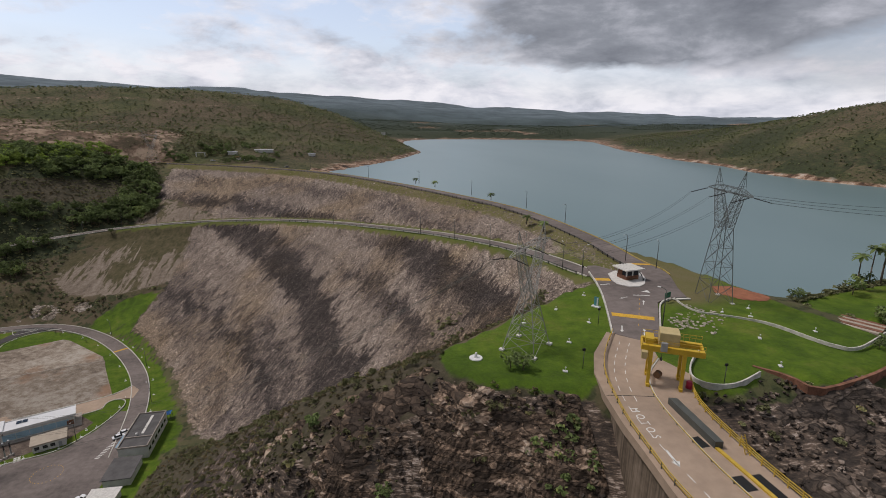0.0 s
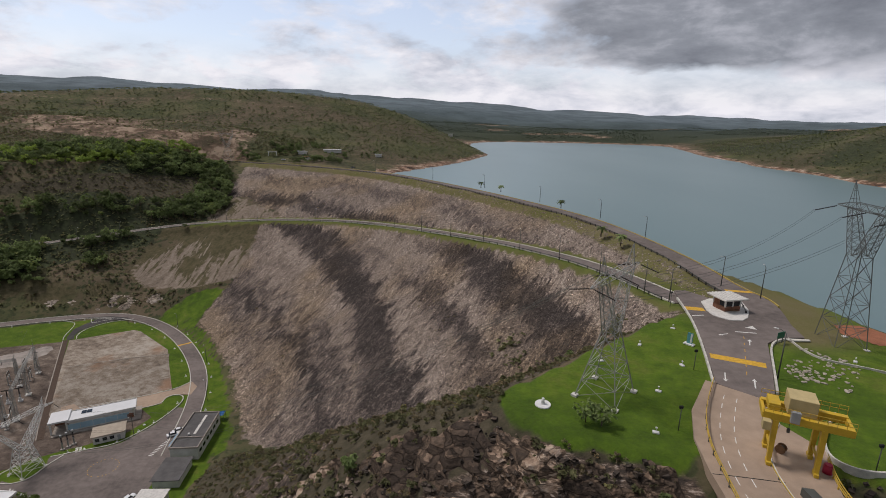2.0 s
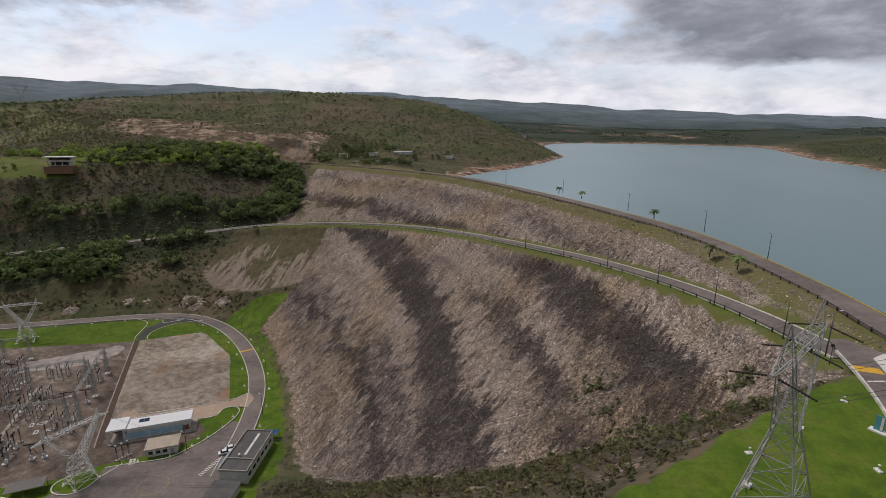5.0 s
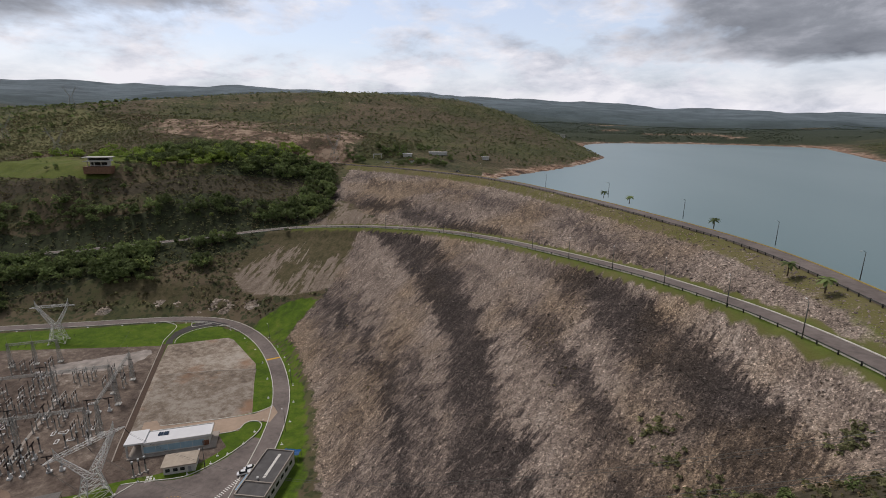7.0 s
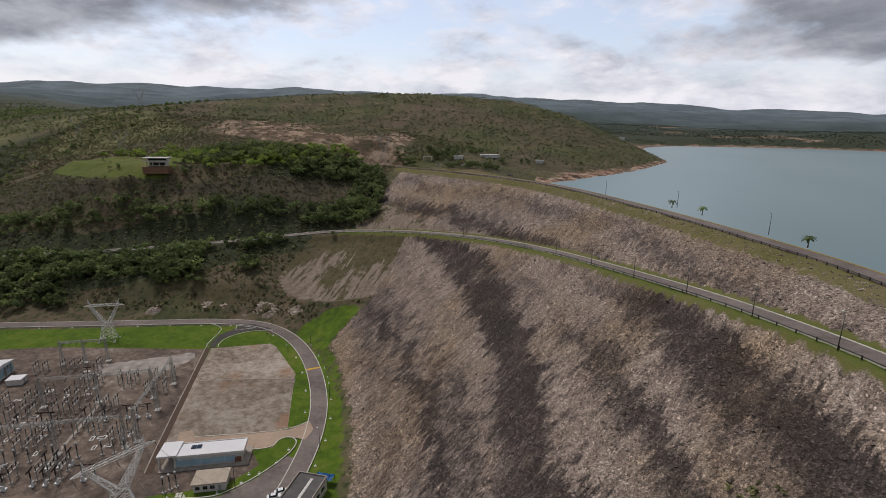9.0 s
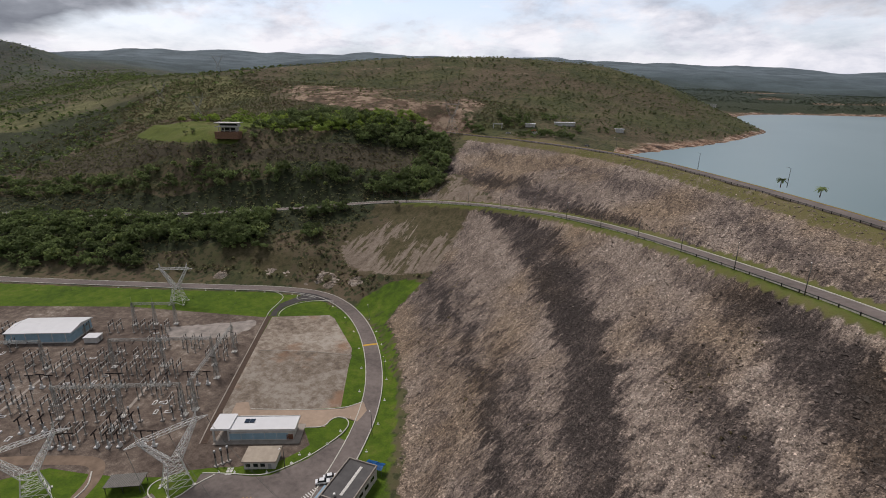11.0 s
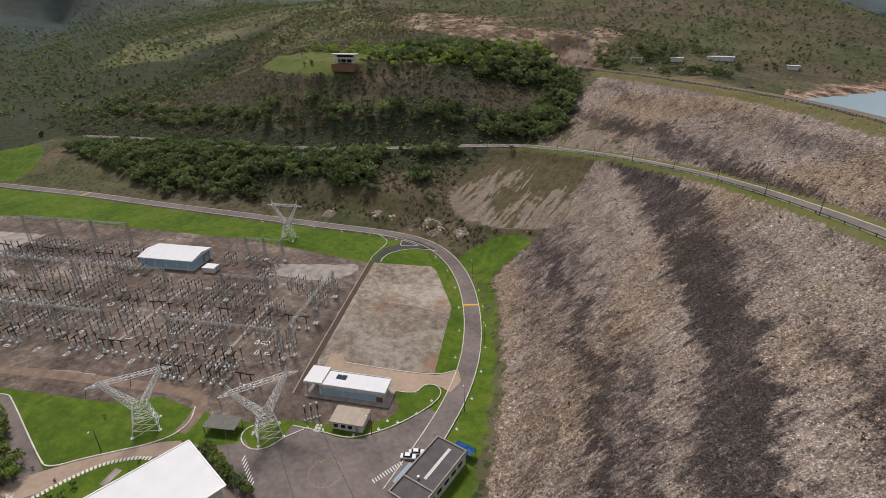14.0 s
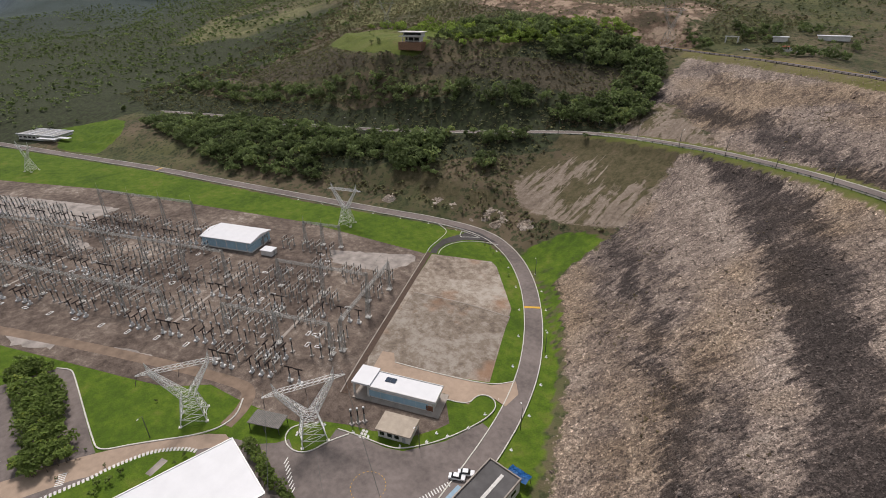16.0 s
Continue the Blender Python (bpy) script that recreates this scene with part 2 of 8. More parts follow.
# the wide country: ridges, shores and valley floor
WX0, WY0, WS = -4900.0, -900.0, 35.0
wx, wy = np.meshgrid(np.arange(WX0, 4901, WS), np.arange(WY0, 4901, WS), indexing="ij")
WIDE_LINES = [
    [(-640, 60, 0), (-900, 30, 2), (-1500, 150, 10), (-2600, 500, 40), (-4900, 900, 90)],  # valley floor going west
    [(-520, 330, 25), (-900, 330, 20), (-1500, 500, 30), (-2200, 900, 60)],  # foot of the hill
    [(-600, 640, 132), (-380, 800, 164), (-240, 860, 167), (-100, 890, 163), (0, 930, 142), (75, 965, 108), (118, 985, 84)],  # hill behind the dam
    [(-600, 640, 132), (-900, 760, 138), (-1300, 1000, 138), (-1900, 1300, 140)],
    [(-4800, 500, 360), (-3000, 700, 330), (-2300, 850, 302), (-1960, 1050, 268), (-1870, 1210, 228), (-1780, 1330, 196), (-1650, 1500, 158)],  # hill up the western valley
    [(-1100, 1300, 120), (-1600, 1700, 150), (-2400, 2000, 240)],
    [(-30, 520, 72), (8, 528, 66), (43, 580, 66), (97, 665, 66), (135, 800, 66), (158, 945, 66), (150, 1080, 64), (200, 1340, 66), (250, 1390, 66)],
    [(250, 1390, 66), (510, 1420, 66), (730, 1300, 66), (600, 1000, 66), (527, 815, 66), (530, 666, 66), (491, 541, 66), (455, 400, 66), (468, 300, 66), (600, 120, 66), (800, -200, 66)],
    [(12, 612, 82), (62, 702, 84), (98, 812, 86), (118, 930, 86)],  # cliff top of the headland
    [(901, 1172, 90), (858, 1015, 103), (802, 866, 114), (755, 746, 120), (726, 662, 128), (699, 590, 138), (658, 515, 143), (610, 431, 148), (590, 330, 152), (620, 150, 160), (800, -200, 190)],
    [(541, 629, 83), (524, 525, 88), (506, 436, 94), (500, 381, 97), (505, 342, 101)],
    [(-100, 1650, 92), (200, 1600, 88), (550, 1600, 88), (900, 1500, 90), (1300, 1500, 100)],
    [(-500, 2200, 120), (200, 2200, 104), (900, 2200, 100), (1700, 2000, 110)],
    [(-4800, 3000, 400), (-3600, 3400, 390), (-2400, 3900, 380), (-1200, 4200, 352), (-300, 4400, 335), (500, 4500, 305), (1300, 4500, 255), (2300, 4300, 200), (3600, 3800, 165), (4800, 3000, 160)],
    [(-3400, 2600, 300), (-2000, 3100, 300), (-700, 3500, 255), (300, 3600, 215), (1300, 3500, 165), (2600, 3000, 130)],
    [(200, 1100, 40), (350, 1000, 35), (330, 700, 30), (300, 450, 25), (300, 250, 20), (350, 50, 20), (450, -200, 20)],  # lake bed
    [(-60, -300, -5), (-150, -100, -4), (-250, -20, -3), (-500, -60, -2)],  # river below the dam
    [(40, -300, 60), (60, -120, 40)],
    [(-900, -600, 120), (-300, -700, 130), (400, -800, 140)],
]
wz = 60 + 0.03 * np.clip(wy, 0, 4000) + 0 * wx
wfix = np.zeros(wz.shape, bool)
for _line in WIDE_LINES:
    stamp(wz, wfix, WX0, WY0, WS, _line)
wz = relax(wz, wfix, 500)
for _ in range(2):
    wz[1:-1, 1:-1] = 0.4 * wz[1:-1, 1:-1] + 0.15 * (wz[2:, 1:-1] + wz[:-2, 1:-1] + wz[1:-1, 2:] + wz[1:-1, :-2])
far_w = np.clip((np.hypot(wx, wy - 300) - 650) / 1500, 0, 1)
wz += fbm(wx, wy, 420, 4, 3) * 26 * far_w * np.clip((np.abs(wz - 66) - 6) / 40, 0, 1)

# the dam and its surroundings
FX0, FY0, FS = -660.0, -140.0, 2.5
fx, fy = np.meshgrid(np.arange(FX0, 261, FS), np.arange(FY0, 641, FS), indexing="ij")
fz = sample(wz, WX0, WY0, WS, fx, fy)
ffix = np.zeros(fz.shape, bool)
edge = np.minimum(np.minimum(fx - FX0, 260 - fx), np.minimum(fy - FY0, 640 - fy))
ffix |= edge < FS * 1.5
YARD = [(-640, 112), (-562, 140), (-483, 169), (-405, 198), (-350, 214), (-276, 237), (-222, 255), (-194, 265), (-164, 270), (-141, 261), (-110, 246),
        (-78, 205), (-66, 176), (-60, 160), (-57, 130), (-62, 90), (-80, 40), (-150, 10), (-640, 10)]
GROUND_LINES = [
    [(-146, 488, 75), (-185, 462, 78), (-225, 425, 81), (-262, 398, 82), (-315, 376, 81.5), (-345, 374, 80.5), (-385, 382, 80), (-425, 396, 79), (-452, 418, 78)],
    [(-322, 354, 74), (-338, 350, 71.5), (-380, 358, 70), (-430, 378, 69), (-456, 400, 69)],
    [(-160, 440, 62), (-190, 395, 58), (-223, 357, 49), (-270, 345, 48), (-330, 328, 44), (-400, 333, 43)],  # lip of the park terrace
    [(-215, 455, 86), (-290, 425, 86), (-350, 405, 83), (-400, 428, 83), (-440, 446, 82)],
    [(-140, 540, 90), (-185, 530, 98), (-240, 525, 104), (-300, 530, 108), (-380, 540, 106)],  # brown ledge
    [(-120, 500, 78), (-60, 545, 80), (-20, 570, 80)],
    [(-430, 440, 84), (-520, 420, 60), (-600, 400, 42)],
    [(-60, 505, 76.5), (-95, 520, 77), (-130, 510, 77)],
    [(-160, 292, 7), (-194, 284, 5), (-240, 275, 5), (-300, 258, 4), (-400, 225, 3), (-520, 190, 2)],  # foot of the cut bank
    [(-170, 302, 15), (-205, 298, 17), (-245, 292, 18), (-300, 272, 14), (-400, 240, 9), (-520, 205, 7)],
    [(27, 52, 74), (13, 54, 69.5), (-2, 62, 60), (-20, 80, 42), (-38, 104, 20), (-50, 128, 5)],
    [(30, 36, 74), (12, 38, 67), (-4, 42, 61), (-22, 52, 46), (-42, 72, 25), (-56, 92, 6)],
    [(34, 27, 66), (14, 26, 55), (-8, 26, 46), (-30, 36, 32), (-52, 56, 12)],
    [(40, 12, 48), (14, 8, 38), (-15, 4, 28), (-45, 20, 12), (-62, 40, 3)],
    [(44, -10, 40), (10, -25, 26), (-30, -30, 12), (-70, -20, 0)],
    [(128, 121, 66.5), (126, 101, 66.5), (127, 88, 66.5), (136, 82, 66.5), (150, 84, 66.5), (170, 88, 66.5), (210, 92, 66.5), (258, 80, 66.5)],  # waterline
    [(112, 126, 66), (108, 160, 65), (106, 200, 65), (96, 255, 65), (74, 315, 65), (38, 378, 65), (2, 425, 65), (-20, 470, 68)],
    [(130, 160, 55), (128, 205, 54), (118, 262, 54), (94, 325, 54), (58, 390, 54), (25, 440, 56)],
    [(63, 27, 73.5), (72, 25, 73.5), (79, 27, 73.4), (82.6, 27, 73), (82.8, 22.4, 72.2), (93, 22.6, 72), (110, 26, 71.5)],
    [(64, 20, 70.5), (80, 16, 70.5), (100, 12, 70.5), (130, 20, 69)],
    [(62, 4, 68.5), (90, -4, 68.8), (130, -10, 68), (220, -30, 62)],
    [(62, -30, 67.5), (90, -40, 67), (130, -50, 64), (220, -60, 55)],
    [(134, 108, 60), (138, 94, 61), (152, 94, 61), (170, 98, 61), (210, 102, 61), (255, 96, 61)],
    [(124, 65, 73), (143, 71, 72.6), (166, 75, 72.4), (210, 80, 72)],
    [(132, 52, 73.4), (150, 60, 73), (175, 55, 72.5), (205, 50, 72)],
    [(46, 31, 74), (45.2, 26, 70), (44.6, 20, 64.5), (44.6, 10, 53), (44.6, -5, 42)],  # foot of the bridge wall
]
for _line in GROUND_LINES:
    stamp(fz, ffix, FX0, FY0, FS, _line)
yard_in = in_poly(fx, fy, YARD)
fz[yard_in], ffix[yard_in] = 0.0, True
LAWN = [(80, 86), (67, 79), (54, 70), (41, 60.5), (28, 52), (25, 44), (30, 38), (38, 36), (47, 31.5), (53, 34), (62, 33.5), (66, 28.5), (72, 26), (80, 31.6), (82, 33.8), (85.2, 30), (85.6, 25.8), (92, 26.6), (104, 29.4), (110, 32), (122, 44),
        (116, 60), (117, 80), (112, 104), (104, 120), (95, 112), (90, 98)]
lawn_in = in_poly(fx, fy, LAWN)
fz[lawn_in], ffix[lawn_in] = CREST - 0.25 - 0.05 * np.clip(fx[lawn_in] - 95, 0, 60), True

# the rockfill faces, between crest, berm road and toe
berm, toe = smooth_line(BERM, 1.0), smooth_line(TOE, 1.0)
crest = smooth_line([(*p, CREST) for p in CREST_EDGE], 1.0)
face_s = np.full(fz.shape, -1.0)
face_t = np.zeros(fz.shape)
fall_u, fall_v = np.zeros(fz.shape), np.zeros(fz.shape)


def lay_face(top, low, n_u, n_v, which, warp=1.0):
    a, b = resample(top, n_u), resample(low, n_u)
    w = np.linspace(0, 1, n_v)[:, None, None] ** warp
    p = a[None] * (1 - w) + b[None] * w
    i, j = np.round((p[..., 0] - FX0) / FS).astype(int), np.round((p[..., 1] - FY0) / FS).astype(int)
    length = np.linalg.norm(np.diff(top[:, :2], axis=0), axis=1).sum()
    fz[i, j], ffix[i, j], face_s[i, j] = p[..., 2], True, which
    fall_u[i, j] = np.broadcast_to(np.linspace(0, length, n_u)[None], i.shape)
    fall_v[i, j] = np.broadcast_to(w[..., 0], i.shape) * np.linalg.norm(b - a, axis=1)[None]


berm_west_top = smooth_line([(-166, 356.5, 38), (-147, 361, 40), (-120, 353.5, 43), (-94, 346, 45.6)], 1.0)
lay_face(berm[berm[:, 0] > -94], toe, 900, 300, 1.0)
lay_face(berm_west_top, smooth_line([(-172, 312, 17), (-160, 300, 12), (-146, 294, 10), (-126, 289, 12), (-112, 290, 15), (-97, 291, 19)], 1.0), 500, 260, 3.0)
up_crest, up_berm = crest[crest[:, 0] > -140], berm[6:]
lay_face(up_crest, up_berm, 900, 220, 2.0)


def offset_path(p, d):
    t = np.gradient(p[:, :2], axis=0)
    t /= np.linalg.norm(t, axis=1, keepdims=True) + 1e-9
    return np.c_[p[:, 0] - t[:, 1] * d, p[:, 1] + t[:, 0] * d, p[:, 2]]


def bench(line, half, drop=0.3):
    d, z = line_dist(fx, fy, line)
    m = d < half
    skirt = (d >= half) & (d < half + 5.0) & ffix
    w = np.clip((d - half) / 5.0, 0, 1)
    fz[skirt] = ((z - drop) * (1 - w) + fz * w)[skirt]
    fz[m], ffix[m] = z[m] - drop, True
    return m


berm_road = smooth_line(BERM_WEST[::-1] + BERM[1:], 2.0)
valley_road = smooth_line([(*p, 0.0) for p in VALLEY_ROAD], 2.0)
crest_mid = smooth_line([(x + 1.7 * 0.8, y + 1.7 * 0.6, CREST) if y > 260 else (x + 1.9, y, CREST) for x, y in CREST_EDGE], 2.0)
crest_road = smooth_line([(-175, 500, 76), (-158, 494, 75.8)] + [tuple(p) for p in crest_mid[4::12]] + [(99, 90, CREST), (92, 76, CREST)], 2.0)
m_crest = bench(offset_path(crest_road, -0.2), 5.2)
m_berm = bench(berm_road, 4.6)
m_valley = bench(valley_road, 5.0)
for _k in (4, 2, 1):
    c, cf = fz[::_k, ::_k].copy(), ffix[::_k, ::_k]
    c = relax(c, cf, 250)
    if _k > 1:
        full = sample(c, FX0, FY0, FS * _k, fx, fy)
        fz = np.where(ffix, fz, full)
    else:
        fz = c
nat = np.zeros(fz.shape)
_d = (~ffix).astype(float)
for _ in range(6):
    _d[1:-1, 1:-1] = np.minimum(_d[1:-1, 1:-1], 0.2 * (_d[1:-1, 1:-1] + _d[2:, 1:-1] + _d[:-2, 1:-1] + _d[1:-1, 2:] + _d[1:-1, :-2]))
nat = _d
fz = fz + fbm(fx, fy, 60, 5, 7) * 2.6 * nat
fz = np.where(face_s > 0, fz + fbm(fx, fy, 14, 3, 11) * 0.35, fz)


def height(x, y):
    """Height of the ground at places."""
    x, y = np.asarray(x, float), np.asarray(y, float)
    near = (x > FX0 + 5) & (x < 255) & (y > FY0 + 5) & (y < 635)
    return np.where(near, sample(fz, FX0, FY0, FS, x, y), sample(wz, WX0, WY0, WS, x, y))


def graded(lo, hi, step, end_lo, end_hi, grow=1.09):
    mid = list(np.arange(lo, hi + step / 2, step))
    s = step
    while mid[-1] < end_hi:
        s = min(s * grow, 60)
        mid.append(mid[-1] + s)
    s = step
    while mid[0] > end_lo:
        s = min(s * grow, 60)
        mid.insert(0, mid[0] - s)
    return np.array(mid)


def mesh_np(name, verts, faces, mat=None, smooth=True):
    me = bpy.data.meshes.new(name)
    verts, faces = np.asarray(verts, np.float32), np.asarray(faces, np.int32)
    k = faces.shape[1]
    me.vertices.add(len(verts))
    me.vertices.foreach_set("co", verts.ravel())
    me.loops.add(faces.size)
    me.loops.foreach_set("vertex_index", faces.ravel())
    me.polygons.add(len(faces))
    me.polygons.foreach_set("loop_start", np.arange(0, faces.size, k, dtype=np.int32))
    me.polygons.foreach_set("use_smooth", np.full(len(faces), smooth))
    me.update(calc_edges=True)
    if mat:
        me.materials.append(mat)
    return me


def grid_faces(nx, ny):
    i = np.arange(nx * ny).reshape(nx, ny)
    return np.stack([i[:-1, :-1], i[1:, :-1], i[1:, 1:], i[:-1, 1:]], -1).reshape(-1, 4)


gx, gy = graded(-620, 225, 2.5, -4860, 4860), graded(-100, 620, 2.5, -860, 4860)
GX, GY = np.meshgrid(gx, gy, indexing="ij")
GZ = height(GX, GY)
scree_f = np.where((GX > FX0) & (GX < 258) & (GY > FY0) & (GY < 638), sample((face_s == 3).astype(float), FX0, FY0, FS, GX, GY), 0)
face_m = np.where((GX > FX0) & (GX < 258) & (GY > FY0) & (GY < 638), sample(((face_s > 0) & (face_s < 3)).astype(float), FX0, FY0, FS, GX, GY), 0)

def gsamp(arr):
    v = sample(arr, FX0, FY0, FS, GX, GY)
    return np.where((GX > FX0 + 3) & (GX < 256) & (GY > FY0 + 3) & (GY < 636), v, 0)


def blur(m, passes):
    m = m.copy()
    for _ in range(passes):
        m[1:-1, 1:-1] = 0.4 * m[1:-1, 1:-1] + 0.15 * (m[2:, 1:-1] + m[:-2, 1:-1] + m[1:-1, 2:] + m[1:-1, :-2])
    return m


def soft_in(poly):
    m = in_poly(GX, GY, poly).astype(float)
    m[1:-1, 1:-1] = 0.4 * m[1:-1, 1:-1] + 0.15 * (m[2:, 1:-1] + m[:-2, 1:-1] + m[1:-1, 2:] + m[1:-1, :-2])
    return m


_gxd, _gyd = np.gradient(GZ, gx, axis=0), np.gradient(GZ, gy, axis=1)
slope = np.hypot(_gxd, _gyd)
d_berm, _ = line_dist(GX, GY, berm_road[::3])
d_crest, _ = line_dist(GX, GY, crest_road[::3])
d_toe, _ = line_dist(GX, GY, toe[::5])
local = (GX > -640) & (GX < 250) & (GY > -100) & (GY < 630)
grass_m = np.maximum(soft_in(YARD), soft_in(LAWN))
TOE_STRIP = [(-136, 272), (-126, 284), (-112, 288), (-100, 284), (-97, 262), (-86, 235), (-78, 213), (-71, 196), (-64, 180), (-55, 158), (-52, 140), (-58, 130), (-66, 176), (-78, 205), (-110, 246), (-141, 263)]
grass_m = np.maximum(grass_m, (0.6 + 0.12 * fbm(GX, GY, 18, 3, 44)) * soft_in(TOE_STRIP))
grass_m = np.maximum(grass_m, np.where(local & (GX > -150), np.clip(1.5 - np.abs(d_berm - 4.2) / 2.7, 0, 0.68), 0))
grass_m = np.maximum(grass_m, np.where(local & (GX > -150), np.clip(1.5 - np.abs(d_crest - 6.5) / 5.5, 0, 0.6), 0))
PARK = [(-205, 445), (-250, 412), (-300, 400), (-335, 392), (-385, 412), (-370, 430), (-300, 432), (-240, 452)]
HOUSE_LAWN = [(-318, 362), (-336, 352), (-380, 360), (-430, 380), (-455, 400), (-456, 420), (-420, 432), (-370, 420), (-325, 398), (-302, 382), (-304, 368)]
grass_m = np.maximum(grass_m, 0.9 * soft_in(PARK) + 0.95 * soft_in(HOUSE_LAWN))
grass_m = np.maximum(grass_m, soft_in([(-584, 185), (-562, 222), (-540, 226), (-506, 210), (-490, 186), (-533, 168)]))
GARDEN = [(121, 58), (124, 66), (143, 71), (166, 75), (215, 80), (215, 30), (140, 44), (131, 49)]
grass_m = np.maximum(grass_m, 0.85 * soft_in(GARDEN))
grass_m *= np.where(face_m > 0.5, np.where((d_berm < 12) | (d_crest < 14), 1.0, 0.0), 1.0)
rock_m = np.where(local & (GX > -75) & (GY < 75), np.maximum(np.clip((slope - 0.5) / 0.4, 0, 1), np.where((GX > 59) & (GX < 150) & (GY < 26), 0.8, 0)), 0) * (face_m < 0.5) * (grass_m < 0.5)
shore = (GZ < 84) * (GX > -60) * (np.hypot(GX, GY) < 1900) * (np.hypot(GX, GY) > 330) * (GX > -20 + 0 * GY) * ((d_crest > 40) | (GY > 520))
LEDGE = [(-430, 600), (-250, 640), (-160, 590), (-145, 500), (-190, 476), (-250, 486), (-330, 510), (-420, 540)]
ledge_m = np.maximum(soft_in(LEDGE) * (0.66 + 0.4 * fbm(GX, GY, 45, 3, 5)), 0)
ledge_m = np.maximum(ledge_m, np.clip(0.55 - np.abs(GZ - 142 - 8 * fbm(GX, GY, 160, 2, 8)) / 14, 0, 0.5) * (GY > 640) * (GY < 1000) * (GX < 60) * (GX > -900))
SCREE = [(-164, 296), (-140, 300), (-120, 306), (-104, 302), (-100, 330), (-112, 346), (-140, 352), (-158, 340), (-168, 318)]
CUT = [(-262, 274), (-168, 286), (-160, 292), (-172, 299), (-262, 290)]
scree_m = np.maximum(blur(scree_f, 9) * (1.0 + 0.55 * fbm(GX, GY, 20, 4, 61)), soft_in(CUT) * (0.62 + 0.6 * fbm(GX, GY, 14, 3, 12)))
wood_m = np.zeros(GX.shape)
WOOD = [(-150, 352), (-132, 380), (-148, 440), (-160, 470), (-205, 465), (-260, 415), (-310, 385), (-330, 400), (-300, 420), (-240, 440), (-235, 400), (-260, 350), (-330, 320),
        (-420, 312), (-560, 300), (-600, 250), (-430, 240), (-300, 262), (-230, 300), (-185, 330), (-165, 340)]
wood_m = soft_in(WOOD)
HEATH = [(-165, 396), (-250, 372), (-330, 346), (-420, 336), (-560, 338), (-560, 390), (-458, 396), (-430, 376), (-380, 357), (-335, 349), (-300, 360), (-228, 402), (-170, 440), (-150, 440), (-150, 392)]
heath_m = blur(in_poly(GX, GY, HEATH).astype(float), 4)
wood_m = wood_m * (1 - 0.8 * heath_m)
wood_m = np.maximum(wood_m, np.where((GX > 400) & (np.hypot(GX, GY) < 1700) & (GZ > 70), 0.5 + 0.12 * fbm(GX, GY, 90, 3, 15), 0))
wood_m = np.maximum(wood_m, np.where((GY > 1330) & (GX > -400) & (np.hypot(GX, GY) < 3200), 0.75, 0))
ledge_m = np.maximum(ledge_m, np.where((GY > 1480) & (GY < 2300) & (GX > -100), np.clip(fbm(GX, GY, 150, 3, 88) * 1.6 - 0.35, 0, 0.8), 0))
wood_m = np.maximum(wood_m, np.where((GX < -560) & (GY > 60), np.clip(0.86 + 0.2 * fbm(GX, GY, 200, 3, 19) - np.clip((GZ - 72) / 60, 0, 0.5), 0, 1), 0))

END_TURF = [(-142, 366), (-133, 404), (-120, 398), (-97, 368), (-80, 350), (-112, 350)]
end_turf = blur(in_poly(GX, GY, END_TURF).astype(float), 3)
face_m = face_m * (1 - end_turf)
scree_m = np.maximum(scree_m, end_turf * (0.9 + 0.4 * fbm(GX, GY, 16, 3, 62)))
SPUR = [(46, 4), (46, 36), (37, 36), (28, 42), (27, 52), (40, 61), (54, 71), (67, 80), (74, 84), (56, 91), (38, 98), (14, 108), (-14, 120), (-40, 136), (-56, 134), (-60, 90), (-60, 40), (-30, 0)]
# outline of the ridge grass that is painted brighter, as if in sun
SUNLIT_RIDGE = [(-930, 400), (-760, 440), (-560, 448), (-470, 480), (-430, 560), (-560, 640), (-760, 640), (-900, 620), (-1050, 560)]
sunlit_m = blur(in_poly(GX, GY, SUNLIT_RIDGE).astype(float), 6) * np.clip(0.6 + 0.55 * fbm(GX, GY, 110, 4, 27), 0, 1)
wood_m = wood_m * (1 - 0.7 * sunlit_m)
heath_m = np.maximum(heath_m, 0.9 * blur(in_poly(GX, GY, SPUR).astype(float), 2))

# far: weight of the painted haze tint, growing with distance
ground_attr = dict(grass=grass_m, fill=blur(face_m, 6), rock=np.maximum(rock_m, 0), shore=shore, ledge=ledge_m, scree=scree_m, wood=wood_m, heath=heath_m, sunlit_grass=sunlit_m, verge=np.where(local & (GX > -150), np.clip(1.6 - np.minimum(d_berm, d_crest - 3) / 9, 0, 1) * np.clip((np.minimum(d_berm, d_crest - 3) - 2.5) / 3.5, 0, 1) + np.where(d_crest < d_berm, np.clip(1.5 - d_crest / 14, 0, 1), 0), 0) + 0.45 * soft_in(HOUSE_LAWN) + 0.3 * soft_in(PARK), far=np.clip((np.hypot(GX, GY) - 1300) / 2500, 0, 1))


